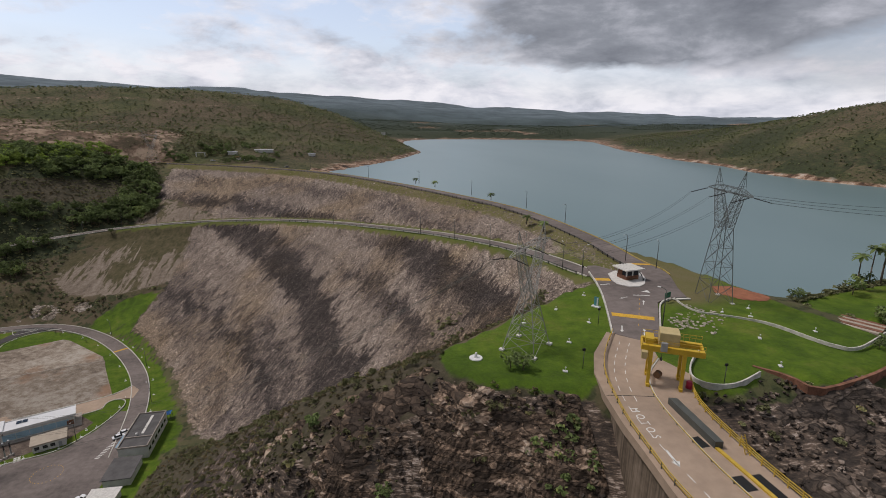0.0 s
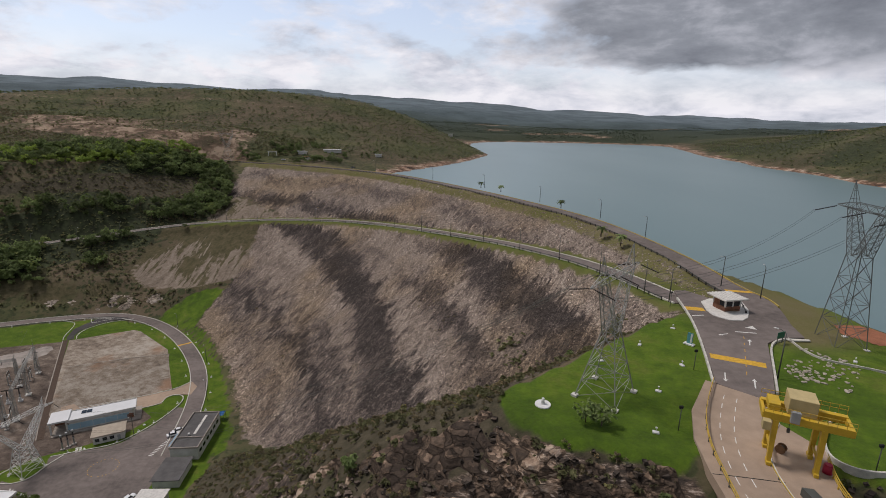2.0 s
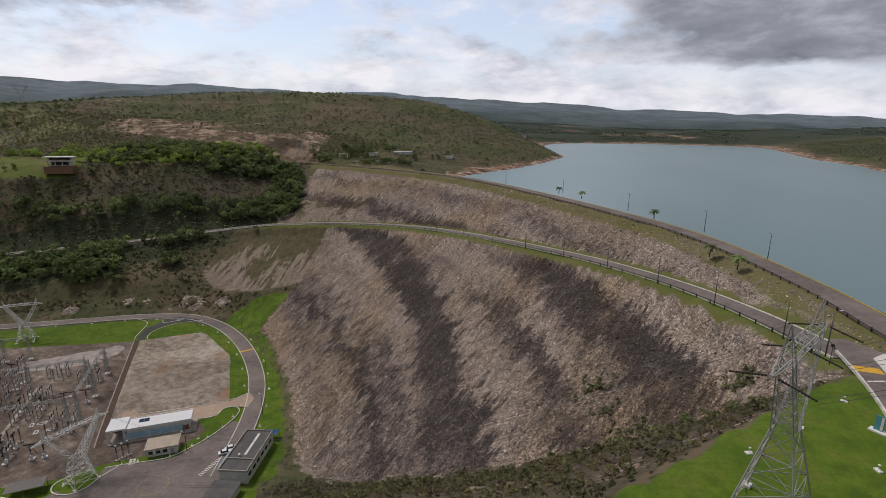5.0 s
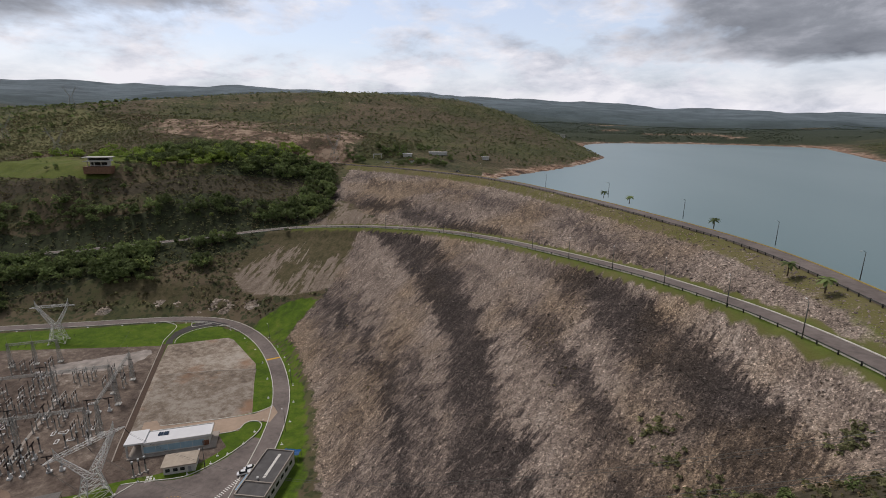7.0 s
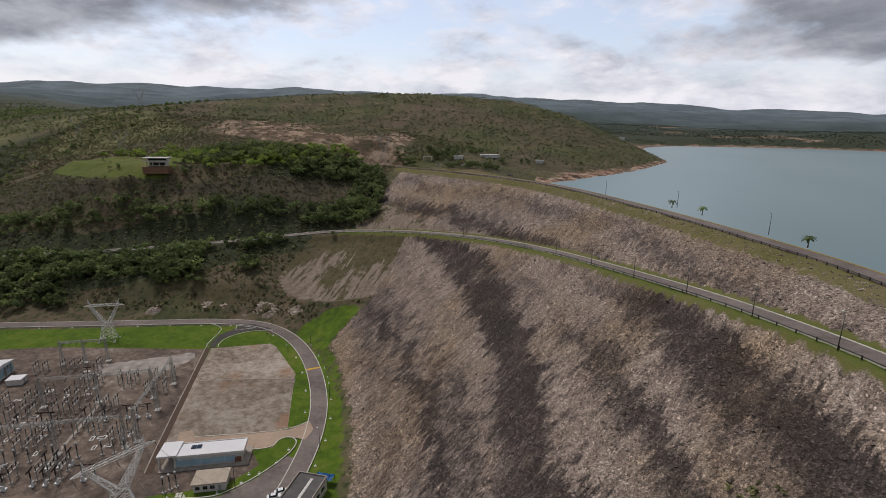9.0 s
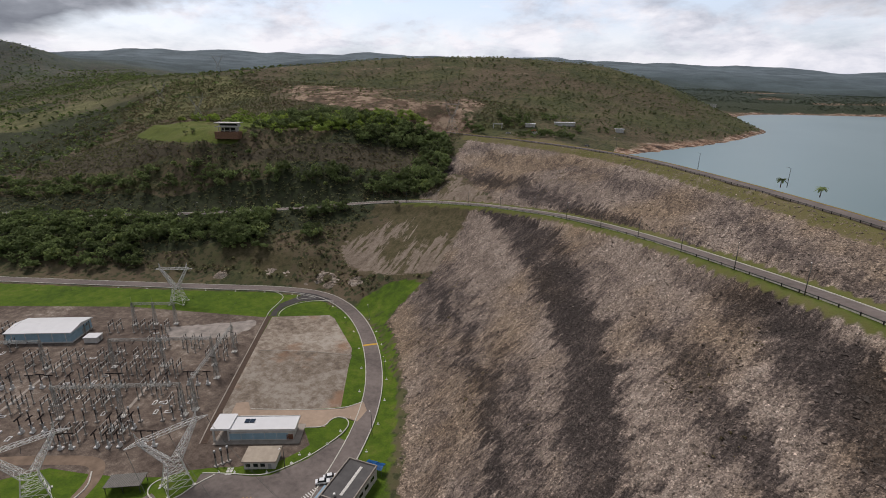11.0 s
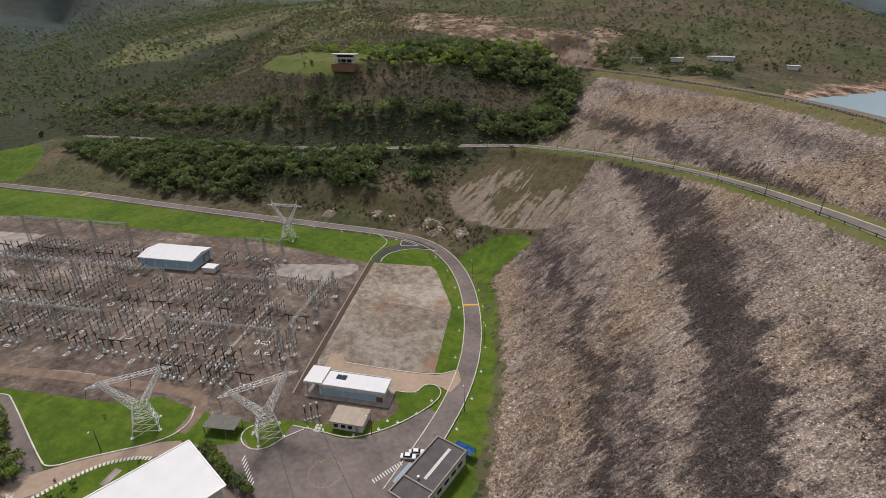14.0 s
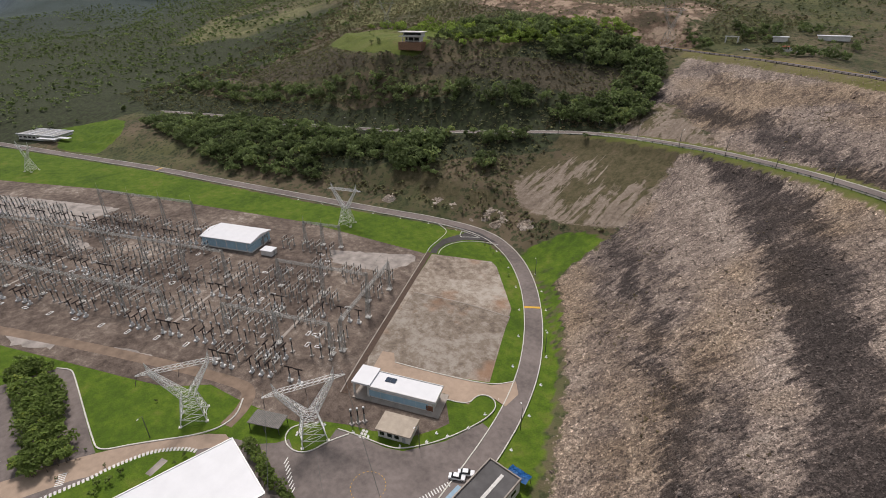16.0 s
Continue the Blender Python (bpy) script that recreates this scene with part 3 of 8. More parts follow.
def rockfill_colour(M):
    """Lifts of dark and tan stone, jagged down the fall of the face."""
    fall = M.attr("fall", True)
    sep_p, sep_f = M.n("SeparateXYZ"), M.n("SeparateXYZ")
    M.link(M.n("TexCoord").outputs["Object"], sep_p.inputs[0])
    M.link(fall, sep_f.inputs[0])
    along = sep_f.outputs["X"]
    swing = M.math("SUBTRACT", M.noise(1.0, 3.0, 0.6, M.coord((0.05, 0.016, 1), fall), 0.6), 0.5)
    tooth = M.math("SUBTRACT", M.noise(1.0, 4.0, 0.62, M.coord((0.13, 0.045, 1), fall), 0.7), 0.5)
    ragged_edge = M.math("SUBTRACT", M.noise(1.0, 5.0, 0.7, M.coord((0.55, 0.17, 1), fall), 0.5), 0.5)
    patch = M.noise(0.05, 4.0, 0.65)
    level = M.math("ADD", sep_p.outputs["Z"], M.math("ADD", M.math("MULTIPLY", swing, 11.0), M.math("ADD", M.math("MULTIPLY", tooth, 10.0), M.math("MULTIPLY", ragged_edge, 12.0))))

    def lift(centre, half, amount, tilt=0.0, start=None):
        """One tipped layer of dark stone, about its level."""
        c = M.math("ADD", M.math("MULTIPLY", M.math("SUBTRACT", M.math("MINIMUM", along, 205.0), 150.0), tilt), centre)
        d = M.math("ABSOLUTE", M.math("SUBTRACT", level, c))
        m = M.math("ADD", M.math("DIVIDE", M.math("SUBTRACT", half, d), 3.4), 0.5, clamp=True)
        m = M.math("MULTIPLY", m, amount)
        if start is not None:
            m = M.math("MULTIPLY", m, M.math("DIVIDE", M.math("SUBTRACT", along, start), 45.0, clamp=True))
        return m

    dark = lift(34.0, 4.8, 0.95, -0.1)
    for args in ((15.5, 2.2, 0.95), (20.8, 1.0, 0.7), (10.8, 0.9, 0.5), (43.8, 2.5, 0.9, 0.0, 150.0), (57.0, 4.4, 1.0, 0.0, 160.0), (51.0, 1.2, 0.6, 0.0, 225.0), (6.5, 1.3, 0.6, 0.0, 110.0)):
        dark = M.math("MAXIMUM", dark, lift(*args))
    upper = M.math("MAXIMUM", lift(54.5, 2.6, 0.95), lift(66.0, 1.5, 0.5))
    dark = M.math("ADD", M.math("MULTIPLY", dark, M.math("SUBTRACT", 1.0, sep_f.outputs["Z"])), M.math("MULTIPLY", upper, sep_f.outputs["Z"]))
    dark = M.math("MULTIPLY", dark, M.math("ADD", M.math("MULTIPLY", patch, 1.9), -0.02), clamp=True)
    streak = M.noise(1.0, 4.0, 0.65, M.coord((0.55, 0.12, 1), fall), 0.4)
    mottle = M.noise(1.0, 5.0, 0.72, M.coord((0.20, 0.085, 1), fall), 0.8)
    course = M.n("CombineXYZ")
    M.link(M.math("MULTIPLY", along, 0.014), course.inputs[0])
    M.link(M.math("MULTIPLY", level, 0.17), course.inputs[1])
    layers = M.noise(1.0, 4.0, 0.62, course.outputs[0], 0.4)
    stone_v, chip_v = M.n("SeparateColor"), M.n("SeparateColor")
    M.link(M.voronoi(1.6, None, "Color"), stone_v.inputs[0])
    M.link(M.voronoi(3.4, None, "Color"), chip_v.inputs[0])
    st = M.math("SUBTRACT", 0.61, M.math("MULTIPLY", dark, 0.40))
    for f, k in ((layers, 0.60), (streak, 0.42), (mottle, 0.55), (M.noise(0.6, 4.0, 0.75), 0.32), (stone_v.outputs[0], 0.10), (chip_v.outputs[0], 0.12)):
        st = M.math("ADD", st, M.math("MULTIPLY", M.math("SUBTRACT", f, 0.5), k))
    fill = M.ramp(st, [(0.22, (0.05, 0.041, 0.037)), (0.36, (0.092, 0.074, 0.066)), (0.50, (0.178, 0.142, 0.120)), (0.62, (0.27, 0.216, 0.176)), (0.78, (0.36, 0.302, 0.255))])
    fill = M.mix(M.ramp(M.noise(0.016, 3.0, 0.6), [(0.46, 0.0), (0.6, 0.75)]), fill, M.mix(1.0, fill, (1.02, 0.93, 0.74), "MULTIPLY"))
    speck = M.ramp(stone_v.outputs[1], [(0.0, 0.62), (0.45, 0.95), (0.88, 1.06), (0.96, 1.35), (1.0, 1.7)])
    chips = M.ramp(chip_v.outputs[1], [(0.0, 0.50), (0.5, 0.98), (0.86, 1.15), (1.0, 1.9)])
    fill = M.mix(1.0, M.mix(1.0, fill, speck, "MULTIPLY"), chips, "MULTIPLY")
    return fill, stone_v


def ground_material():
    M = Mat("ground_cover", 0.95, 0.0, 0.15)
    P = M.coord()
    wob = M.noise(0.22, 4.0, 0.6)
    wob2 = M.noise(0.035, 4.0, 0.6)
    fine = M.noise(1.7, 3.0, 0.65)
    speck = M.noise(0.55, 3.0, 0.7)

    def mask(name, lo=0.42, hi=0.58, amount=0.5):
        v = M.math("ADD", M.attr(name), M.math("MULTIPLY", M.math("SUBTRACT", wob, 0.5), amount))
        return M.ramp(v, [(lo, 0.0), (hi, 1.0)])

    # low crowns standing close together, with grass and earth between
    warp = M.n("VectorMath")
    warp.operation = "ADD"
    M.link(P, warp.inputs[0])
    shift = M.n("TexNoise")
    shift.inputs["Scale"].default_value, shift.inputs["Detail"].default_value = 0.4, 2.0
    M.link(P, shift.inputs["Vector"])
    M.link(shift.outputs["Color"], warp.inputs[1])
    crowns = M.math("ADD", M.math("MULTIPLY", M.voronoi(0.26, warp.outputs[0]), 0.62), M.math("MULTIPLY", M.voronoi(0.62, warp.outputs[0]), 0.38))
    broad = M.noise(0.0085, 4.0, 0.62)
    dry = M.ramp(M.math("ADD", M.math("MULTIPLY", broad, 0.75), M.math("MULTIPLY", wob, 0.25)), [(0.42, 0.0), (0.54, 1.0)])
    open_land = M.mix(dry, M.ramp(wob2, [(0.36, (0.07, 0.078, 0.034)), (0.62, (0.112, 0.113, 0.05))]), M.ramp(wob2, [(0.36, (0.09, 0.074, 0.045)), (0.62, (0.145, 0.112, 0.073))]))
    crown_mask = M.ramp(M.math("ADD", crowns, M.math("MULTIPLY", M.math("SUBTRACT", wob2, 0.5), 0.5)), [(0.38, 1.0), (0.49, 0.0)])
    scrub = M.mix(M.math("MULTIPLY", crown_mask, 0.85), open_land, M.ramp(speck, [(0.35, (0.03, 0.038, 0.018)), (0.65, (0.062, 0.072, 0.032))]))
    wood = M.ramp(M.math("ADD", M.math("MULTIPLY", speck, 0.5), M.math("MULTIPLY", crowns, 0.5)), [(0.28, (0.066, 0.080, 0.038)), (0.45, (0.05, 0.06, 0.03)), (0.62, (0.034, 0.038, 0.022))])
    heath = M.ramp(M.math("ADD", M.math("MULTIPLY", speck, 0.6), M.math("MULTIPLY", wob2, 0.4)), [(0.36, (0.042, 0.04, 0.024)), (0.5, (0.075, 0.064, 0.042)), (0.66, (0.12, 0.1, 0.07))])
    grass = M.ramp(M.math("ADD", M.math("MULTIPLY", wob2, 0.5), M.math("MULTIPLY", wob, 0.5)),
                   [(0.34, (0.05, 0.092, 0.010)), (0.46, (0.078, 0.136, 0.012)), (0.54, (0.105, 0.168, 0.015)), (0.66, (0.16, 0.178, 0.035))])
    grass = M.mix(M.ramp(M.math("ADD", M.math("MULTIPLY", fine, 0.5), M.math("MULTIPLY", speck, 0.5)), [(0.38, 0.4), (0.6, 0.0)]), grass, (0.035, 0.05, 0.014))
    grass = M.mix(M.math("MULTIPLY", M.attr("verge"), 0.9), grass, M.ramp(wob2, [(0.35, (0.125, 0.118, 0.04)), (0.55, (0.155, 0.134, 0.06)), (0.7, (0.175, 0.138, 0.085))]))
    fill, stone_v = rockfill_colour(M)
    rock = M.ramp(M.math("ADD", M.math("MULTIPLY", M.noise(1.0, 6.0, 0.8, M.coord((0.28, 0.8, 2.6))), 0.6), M.math("MULTIPLY", M.noise(0.12, 4.0, 0.7), 0.4)), [(0.40, (0.03, 0.026, 0.023)), (0.49, (0.07, 0.055, 0.045)), (0.54, (0.15, 0.11, 0.083)), (0.58, (0.40, 0.325, 0.27)), (0.66, (0.56, 0.48, 0.42))])
    pale = M.ramp(M.noise(0.09, 6.0, 0.72), [(0.38, (0.05, 0.036, 0.027)), (0.47, (0.15, 0.088, 0.058)), (0.54, (0.36, 0.24, 0.165)), (0.66, (0.60, 0.52, 0.44))])
    ledge = M.ramp(M.noise(0.05, 5.0, 0.7), [(0.40, (0.08, 0.064, 0.04)), (0.5, (0.17, 0.115, 0.08)), (0.60, (0.38, 0.285, 0.205))])
    fall = M.attr("fall", True)
    sep_v = M.n("SeparateXYZ")
    M.link(fall, sep_v.inputs[0])
    streak = M.noise(1.0, 5.0, 0.65, M.coord((0.30, 0.05, 1), fall), 0.6)
    bare = M.math("ADD", M.math("ADD", M.math("MULTIPLY", streak, 0.75), M.math("MULTIPLY", wob2, 0.7)), M.math("MULTIPLY", M.math("MINIMUM", M.math("DIVIDE", sep_v.outputs["Y"], 60.0), 1.0), 0.34))
    turf = M.ramp(M.math("ADD", M.math("MULTIPLY", speck, 0.5), M.math("MULTIPLY", wob, 0.5)), [(0.38, (0.062, 0.056, 0.028)), (0.52, (0.098, 0.085, 0.045)), (0.66, (0.14, 0.11, 0.07))])
    earth = M.ramp(M.math("ADD", M.math("MULTIPLY", speck, 0.45), M.math("MULTIPLY", streak, 0.55)), [(0.36, (0.13, 0.102, 0.078)), (0.5, (0.215, 0.172, 0.134)), (0.64, (0.30, 0.25, 0.20))])
    scree = M.mix(M.ramp(bare, [(0.94, 0.0), (1.06, 1.0)]), turf, earth)
    c = M.mix(mask("wood"), scrub, wood)
    # ridge grass in lighter tones, the sun on it put into the colour
    sunlit_grass = M.mix(M.math("MULTIPLY", crown_mask, 0.5), M.ramp(wob2, [(0.36, (0.115, 0.118, 0.05)), (0.62, (0.19, 0.178, 0.085))]), (0.06, 0.07, 0.03))
    c = M.mix(mask("sunlit_grass", 0.35, 0.7, 0.6), c, sunlit_grass)
    c = M.mix(mask("heath", 0.4, 0.6, 0.7), c, heath)
    # distant woods, with bluish aerial haze painted into their colour by distance
    hazy_woods = M.mix(1.0, M.ramp(M.attr("far"), [(0.0, (0.045, 0.06, 0.05)), (0.4, (0.06, 0.083, 0.086)), (0.95, (0.125, 0.158, 0.176))]), M.ramp(M.noise(0.006, 4.0, 0.65, M.coord((1, 1, 3))), [(0.38, 0.78), (0.62, 1.25)]), "MULTIPLY")
    c = M.mix(M.math("MULTIPLY", M.attr("far"), 1.7, clamp=True), c, hazy_woods)
    c = M.mix(mask("ledge", 0.45, 0.62, 0.9), c, ledge)
    c = M.mix(mask("rock", 0.45, 0.6, 0.9), c, rock)
    c = M.mix(mask("scree", 0.45, 0.6, 1.0), c, scree)
    sep_z = M.n("SeparateXYZ")
    M.link(M.n("TexCoord").outputs["Object"], sep_z.inputs[0])
    low = M.math("ADD", sep_z.outputs["Z"], M.math("MULTIPLY", M.math("SUBTRACT", M.noise(0.02, 4.0, 0.65), 0.5), 11.0))
    c = M.mix(M.math("MULTIPLY", M.ramp(M.math("DIVIDE", low, 100.0), [(0.684, 1.0), (0.70, 0.0)]), mask("shore", 0.4, 0.6, 0.3)), c, pale)
    c = M.mix(mask("fill", 0.44, 0.56, 1.3), c, fill)
    c = M.mix(mask("grass", 0.42, 0.58, 0.55), c, grass)
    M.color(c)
    M.bump(M.math("ADD", fine, M.math("MULTIPLY", stone_v.outputs[2], 1.0)), 0.6, 0.35)
    return M.m


ground_mat = ground_material()
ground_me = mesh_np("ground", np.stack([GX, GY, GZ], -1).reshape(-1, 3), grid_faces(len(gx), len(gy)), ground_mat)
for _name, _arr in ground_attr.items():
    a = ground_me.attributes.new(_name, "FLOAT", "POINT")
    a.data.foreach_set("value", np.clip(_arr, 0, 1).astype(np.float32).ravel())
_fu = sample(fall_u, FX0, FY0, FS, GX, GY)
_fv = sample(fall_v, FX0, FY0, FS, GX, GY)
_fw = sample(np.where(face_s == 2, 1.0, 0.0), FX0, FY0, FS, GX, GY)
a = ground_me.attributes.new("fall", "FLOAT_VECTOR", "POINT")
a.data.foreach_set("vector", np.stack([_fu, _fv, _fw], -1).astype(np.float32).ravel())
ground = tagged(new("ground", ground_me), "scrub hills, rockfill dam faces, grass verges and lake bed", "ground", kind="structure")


def part(name, bm, mat, parent=None, label=""):
    me = bpy.data.meshes.new(name)
    bm.normal_update()
    bm.to_mesh(me)
    bm.free()
    if mat:
        me.materials.append(mat)
    ob = new(name, me)
    if parent is not None:
        ob.parent = parent
    if label:
        ob["label"] = label
    return ob


def prism(pts, z0, z1, bm=None):
    """A slab over a plan polygon."""
    bm = bm or bmesh.new()
    lo = [bm.verts.new((x, y, z0)) for x, y in pts]
    hi = [bm.verts.new((x, y, z1)) for x, y in pts]
    bm.faces.new(hi)
    bm.faces.new(lo[::-1])
    n = len(pts)
    for i in range(n):
        bm.faces.new((lo[i], lo[(i + 1) % n], hi[(i + 1) % n], hi[i]))
    bmesh.ops.recalc_face_normals(bm, faces=bm.faces)
    return bm


def box(cx, cy, cz, sx, sy, sz, bm=None, turn=0.0, bevel=0.0):
    """A block by its centre and size, turned about the upright."""
    bm = bm or bmesh.new()
    made = bmesh.ops.create_cube(bm, size=1.0, matrix=Matrix.Translation((cx, cy, cz)) @ Matrix.Rotation(turn, 4, "Z") @ Matrix.Diagonal((sx, sy, sz, 1)))
    if bevel:
        bmesh.ops.bevel(bm, geom=list({e for v in made["verts"] for e in v.link_edges}), offset=bevel, segments=1, affect="EDGES")
    return bm


def offset_line(p, d):
    t = np.gradient(p[:, :2], axis=0)
    t /= np.linalg.norm(t, axis=1, keepdims=True) + 1e-9
    q = p.copy()
    q[:, 0] -= t[:, 1] * d
    q[:, 1] += t[:, 0] * d
    return q


def ribbon(p, d0, d1, z0, z1, closed=True):
    """A strip along a line, from offset d0 to d1 (to its left), with thickness."""
    a, b = offset_line(p, d0), offset_line(p, d1)
    zz = p[:, 2] if p.shape[1] > 2 else np.zeros(len(p))
    n = len(p)
    v = np.concatenate([np.c_[a[:, :2], zz + z1], np.c_[b[:, :2], zz + z1], np.c_[b[:, :2], zz + z0], np.c_[a[:, :2], zz + z0]])
    i = np.arange(n - 1)
    f = [np.stack([i + r * n, i + 1 + r * n, i + 1 + ((r + 1) % 4) * n, i + ((r + 1) % 4) * n], 1) for r in range(4)]
    f.append(np.array([[0, n, 2 * n, 3 * n], [n - 1, 4 * n - 1, 3 * n - 1, 2 * n - 1]]))
    return v, np.concatenate(f)


def strip(name, p, d0, d1, z0, z1, mat, parent=None, label=""):
    v, f = ribbon(p, d0, d1, z0, z1)
    ob = new(name, mesh_np(name, v, f, mat, False))
    if parent is not None:
        ob.parent = parent
    if label:
        ob["label"] = label
    return ob


def road_material(name, base, patchy=0.35):
    M = Mat(name, 0.85, 0.0, 0.25)
    big, mid, small = M.noise(0.07, 4.0), M.noise(0.6, 4.0), M.noise(9.0, 2.0)
    f = M.math("ADD", M.math("ADD", M.math("MULTIPLY", big, 0.5), M.math("MULTIPLY", mid, 0.35)), M.math("MULTIPLY", small, 0.15))
    M.color(M.ramp(f, [(0.36, tuple(v * (1 - patchy) for v in base)), (0.64, tuple(v * (1 + patchy) for v in base))]))
    M.bump(small, 0.3, 0.01)
    return M.m


asphalt = road_material("worn_asphalt", (0.165, 0.138, 0.125))
asphalt_dark = road_material("dark_asphalt", (0.06, 0.055, 0.053))
concrete_road = road_material("tan_concrete", (0.36, 0.27, 0.20), 0.2)
concrete = plain("weathered_concrete", (0.33, 0.29, 0.25), 0.85, var=0.35, scale=0.25, bump=0.02)
kerb_mat = plain("whitewashed_kerb", (0.55, 0.53, 0.47), 0.8, var=0.35, scale=0.8)
white_paint = plain("white_road_paint", (0.68, 0.67, 0.63), 0.7, var=0.3, scale=2.0)
yellow_paint = plain("yellow_road_paint", (0.62, 0.36, 0.04), 0.7, var=0.3, scale=2.0)


def water_material():
    M = Mat("lake_water", 0.3, 0.0, 0.42)
    patch = M.noise(0.006, 3.0, 0.6, M.coord((1, 0.35, 1)))
    M.color(M.ramp(patch, [(0.15, (0.11, 0.188, 0.204)), (0.85, (0.18, 0.268, 0.28))]))
    return M.m


lake_bm = bmesh.new()
_lv = [lake_bm.verts.new((x, y, LAKE)) for x, y in
       [(100, 90), (100, 165), (90, 210), (70, 290), (40, 350), (0, 402), (-30, 440), (-45, 500), (-40, 1700), (1900, 1700), (1900, -400), (300, -400), (68, -60), (68, 20), (90, 60)]]
lake_bm.faces.new(_lv)
lake = tagged(part("water", lake_bm, water_material()), "calm blue-green reservoir lake behind the dam", "lake", kind="structure")

# ---------------------------------------------------------------- roads
road_v = tagged(strip("road", valley_road, -3.3, 3.3, -0.2, 0.06, asphalt), "worn grey-brown asphalt road round the yard", "road", kind="structure")
for _d0, _d1 in ((-3.62, -3.3), (3.3, 3.62)):
    strip("kerb", valley_road, _d0, _d1, -0.2, 0.20, kerb_mat, road_v, "whitewashed concrete kerb")
road_b = tagged(strip("road", berm_road, -3.0, 3.0, -0.35, 0.06, asphalt), "narrow asphalt road climbing across the dam face", "road", kind="structure")
strip("kerb", berm_road, -3.4, -3.0, -0.3, 0.16, kerb_mat, road_b, "pale concrete edge strip")
strip("kerb", berm_road, 3.0, 3.5, -0.3, 0.22, kerb_mat, road_b, "pale concrete drain edge")
road_c = tagged(strip("road", crest_road, -3.6, 3.8, -0.35, 0.06, asphalt), "asphalt road along the dam crest", "road", kind="structure")
# ---------------------------------------------------------------- helpers for things


def thing(name, label, category, at=(0, 0, 0), turn=0.0, group="", kind=""):
    e = new(name)
    e.empty_display_size = 0.5
    e.matrix_basis = Matrix.Translation(at) @ Matrix.Rotation(turn, 4, "Z")
    return tagged(e, label, category, group, kind)


def bar(bm, a, b, w, w2=None):
    """A square bar from a to b."""
    a, b = Vector(a), Vector(b)
    d = b - a
    if d.length < 1e-6:
        return bm
    q = d.to_track_quat("Z", "Y").to_matrix()
    h, k = w / 2, (w2 if w2 is not None else w) / 2
    lo = [bm.verts.new(a + q @ Vector((x * h, y * h, 0))) for x, y in ((-1, -1), (1, -1), (1, 1), (-1, 1))]
    hi = [bm.verts.new(b + q @ Vector((x * k, y * k, 0))) for x, y in ((-1, -1), (1, -1), (1, 1), (-1, 1))]
    for i in range(4):
        bm.faces.new((lo[i], lo[(i + 1) % 4], hi[(i + 1) % 4], hi[i]))
    bm.faces.new(lo[::-1])
    bm.faces.new(hi)
    return bm


def rod(bm, a, b, r0, r1=None, seg=8):
    a, b = Vector(a), Vector(b)
    r1 = r0 if r1 is None else r1
    q = (b - a).to_track_quat("Z", "Y").to_matrix()
    ring = lambda c, r: [bm.verts.new(c + q @ Vector((r * math.cos(t), r * math.sin(t), 0))) for t in (2 * math.pi * i / seg for i in range(seg))]
    lo, hi = ring(a, r0), ring(b, r1)
    for i in range(seg):
        f = bm.faces.new((lo[i], lo[(i + 1) % seg], hi[(i + 1) % seg], hi[i]))
        f.smooth = True
    bm.faces.new(lo[::-1])
    bm.faces.new(hi)
    return bm


def ribbed(bm, a, b, r, n=8, seg=8):
    """A ribbed insulator, turned in one piece."""
    a, b = Vector(a), Vector(b)
    q = (b - a).to_track_quat("Z", "Y").to_matrix()
    rings = []
    for i in range(2 * n + 1):
        c, rr = a.lerp(b, i / (2 * n)), r * (0.5 if i % 2 == 0 else 1.0)
        rings.append([bm.verts.new(c + q @ Vector((rr * math.cos(t), rr * math.sin(t), 0))) for t in (2 * math.pi * k / seg for k in range(seg))])
    for u, v in zip(rings[:-1], rings[1:]):
        for k in range(seg):
            bm.faces.new((u[k], u[(k + 1) % seg], v[(k + 1) % seg], v[k]))
    bm.faces.new(rings[0][::-1])
    bm.faces.new(rings[-1])
    return bm


# ---------------------------------------------------------------- more materials
galvanised = plain("galvanised_steel", (0.66, 0.66, 0.64), 0.5, 0.15, var=0.2, scale=0.4)
yard_steel = plain("weathered_galvanised_steel", (0.33, 0.33, 0.31), 0.6, 0.15, var=0.25, scale=0.4)
dark_steel = plain("dull_dark_steel", (0.11, 0.115, 0.105), 0.6, 0.4, var=0.25, scale=0.5)
tower_steel = plain("dark_galvanised_tower_steel", (0.17, 0.175, 0.165), 0.6, 0.2, var=0.25, scale=0.5)
porcelain = plain("brown_porcelain", (0.028, 0.02, 0.018), 0.35, var=0.3, scale=3.0)
pad_mat = plain("pale_concrete_pad", (0.62, 0.60, 0.56), 0.85, var=0.2, scale=1.5)
grey_steel = plain("grey_painted_steel", (0.36, 0.37, 0.37), 0.55, 0.2, var=0.2, scale=0.8)
white_tank = plain("white_painted_tank", (0.7, 0.7, 0.68), 0.45, var=0.12)
crane_yellow = plain("crane_yellow_paint", (0.56, 0.37, 0.035), 0.5, 0.0, var=0.22, scale=0.5)
crane_tan = plain("tan_painted_steel", (0.50, 0.40, 0.20), 0.6, var=0.2, scale=0.6)
rail_yellow = plain("yellow_rail_paint", (0.52, 0.35, 0.05), 0.55, var=0.25, scale=1.0)
roof_white = plain("bright_white_roof", (0.68, 0.685, 0.69), 0.5, var=0.06, scale=0.3)
wall_white = plain("off_white_wall", (0.62, 0.61, 0.58), 0.8, var=0.18, scale=0.5)
wall_blue = plain("light_blue_cladding", (0.33, 0.50, 0.60), 0.6, var=0.12, scale=0.5)
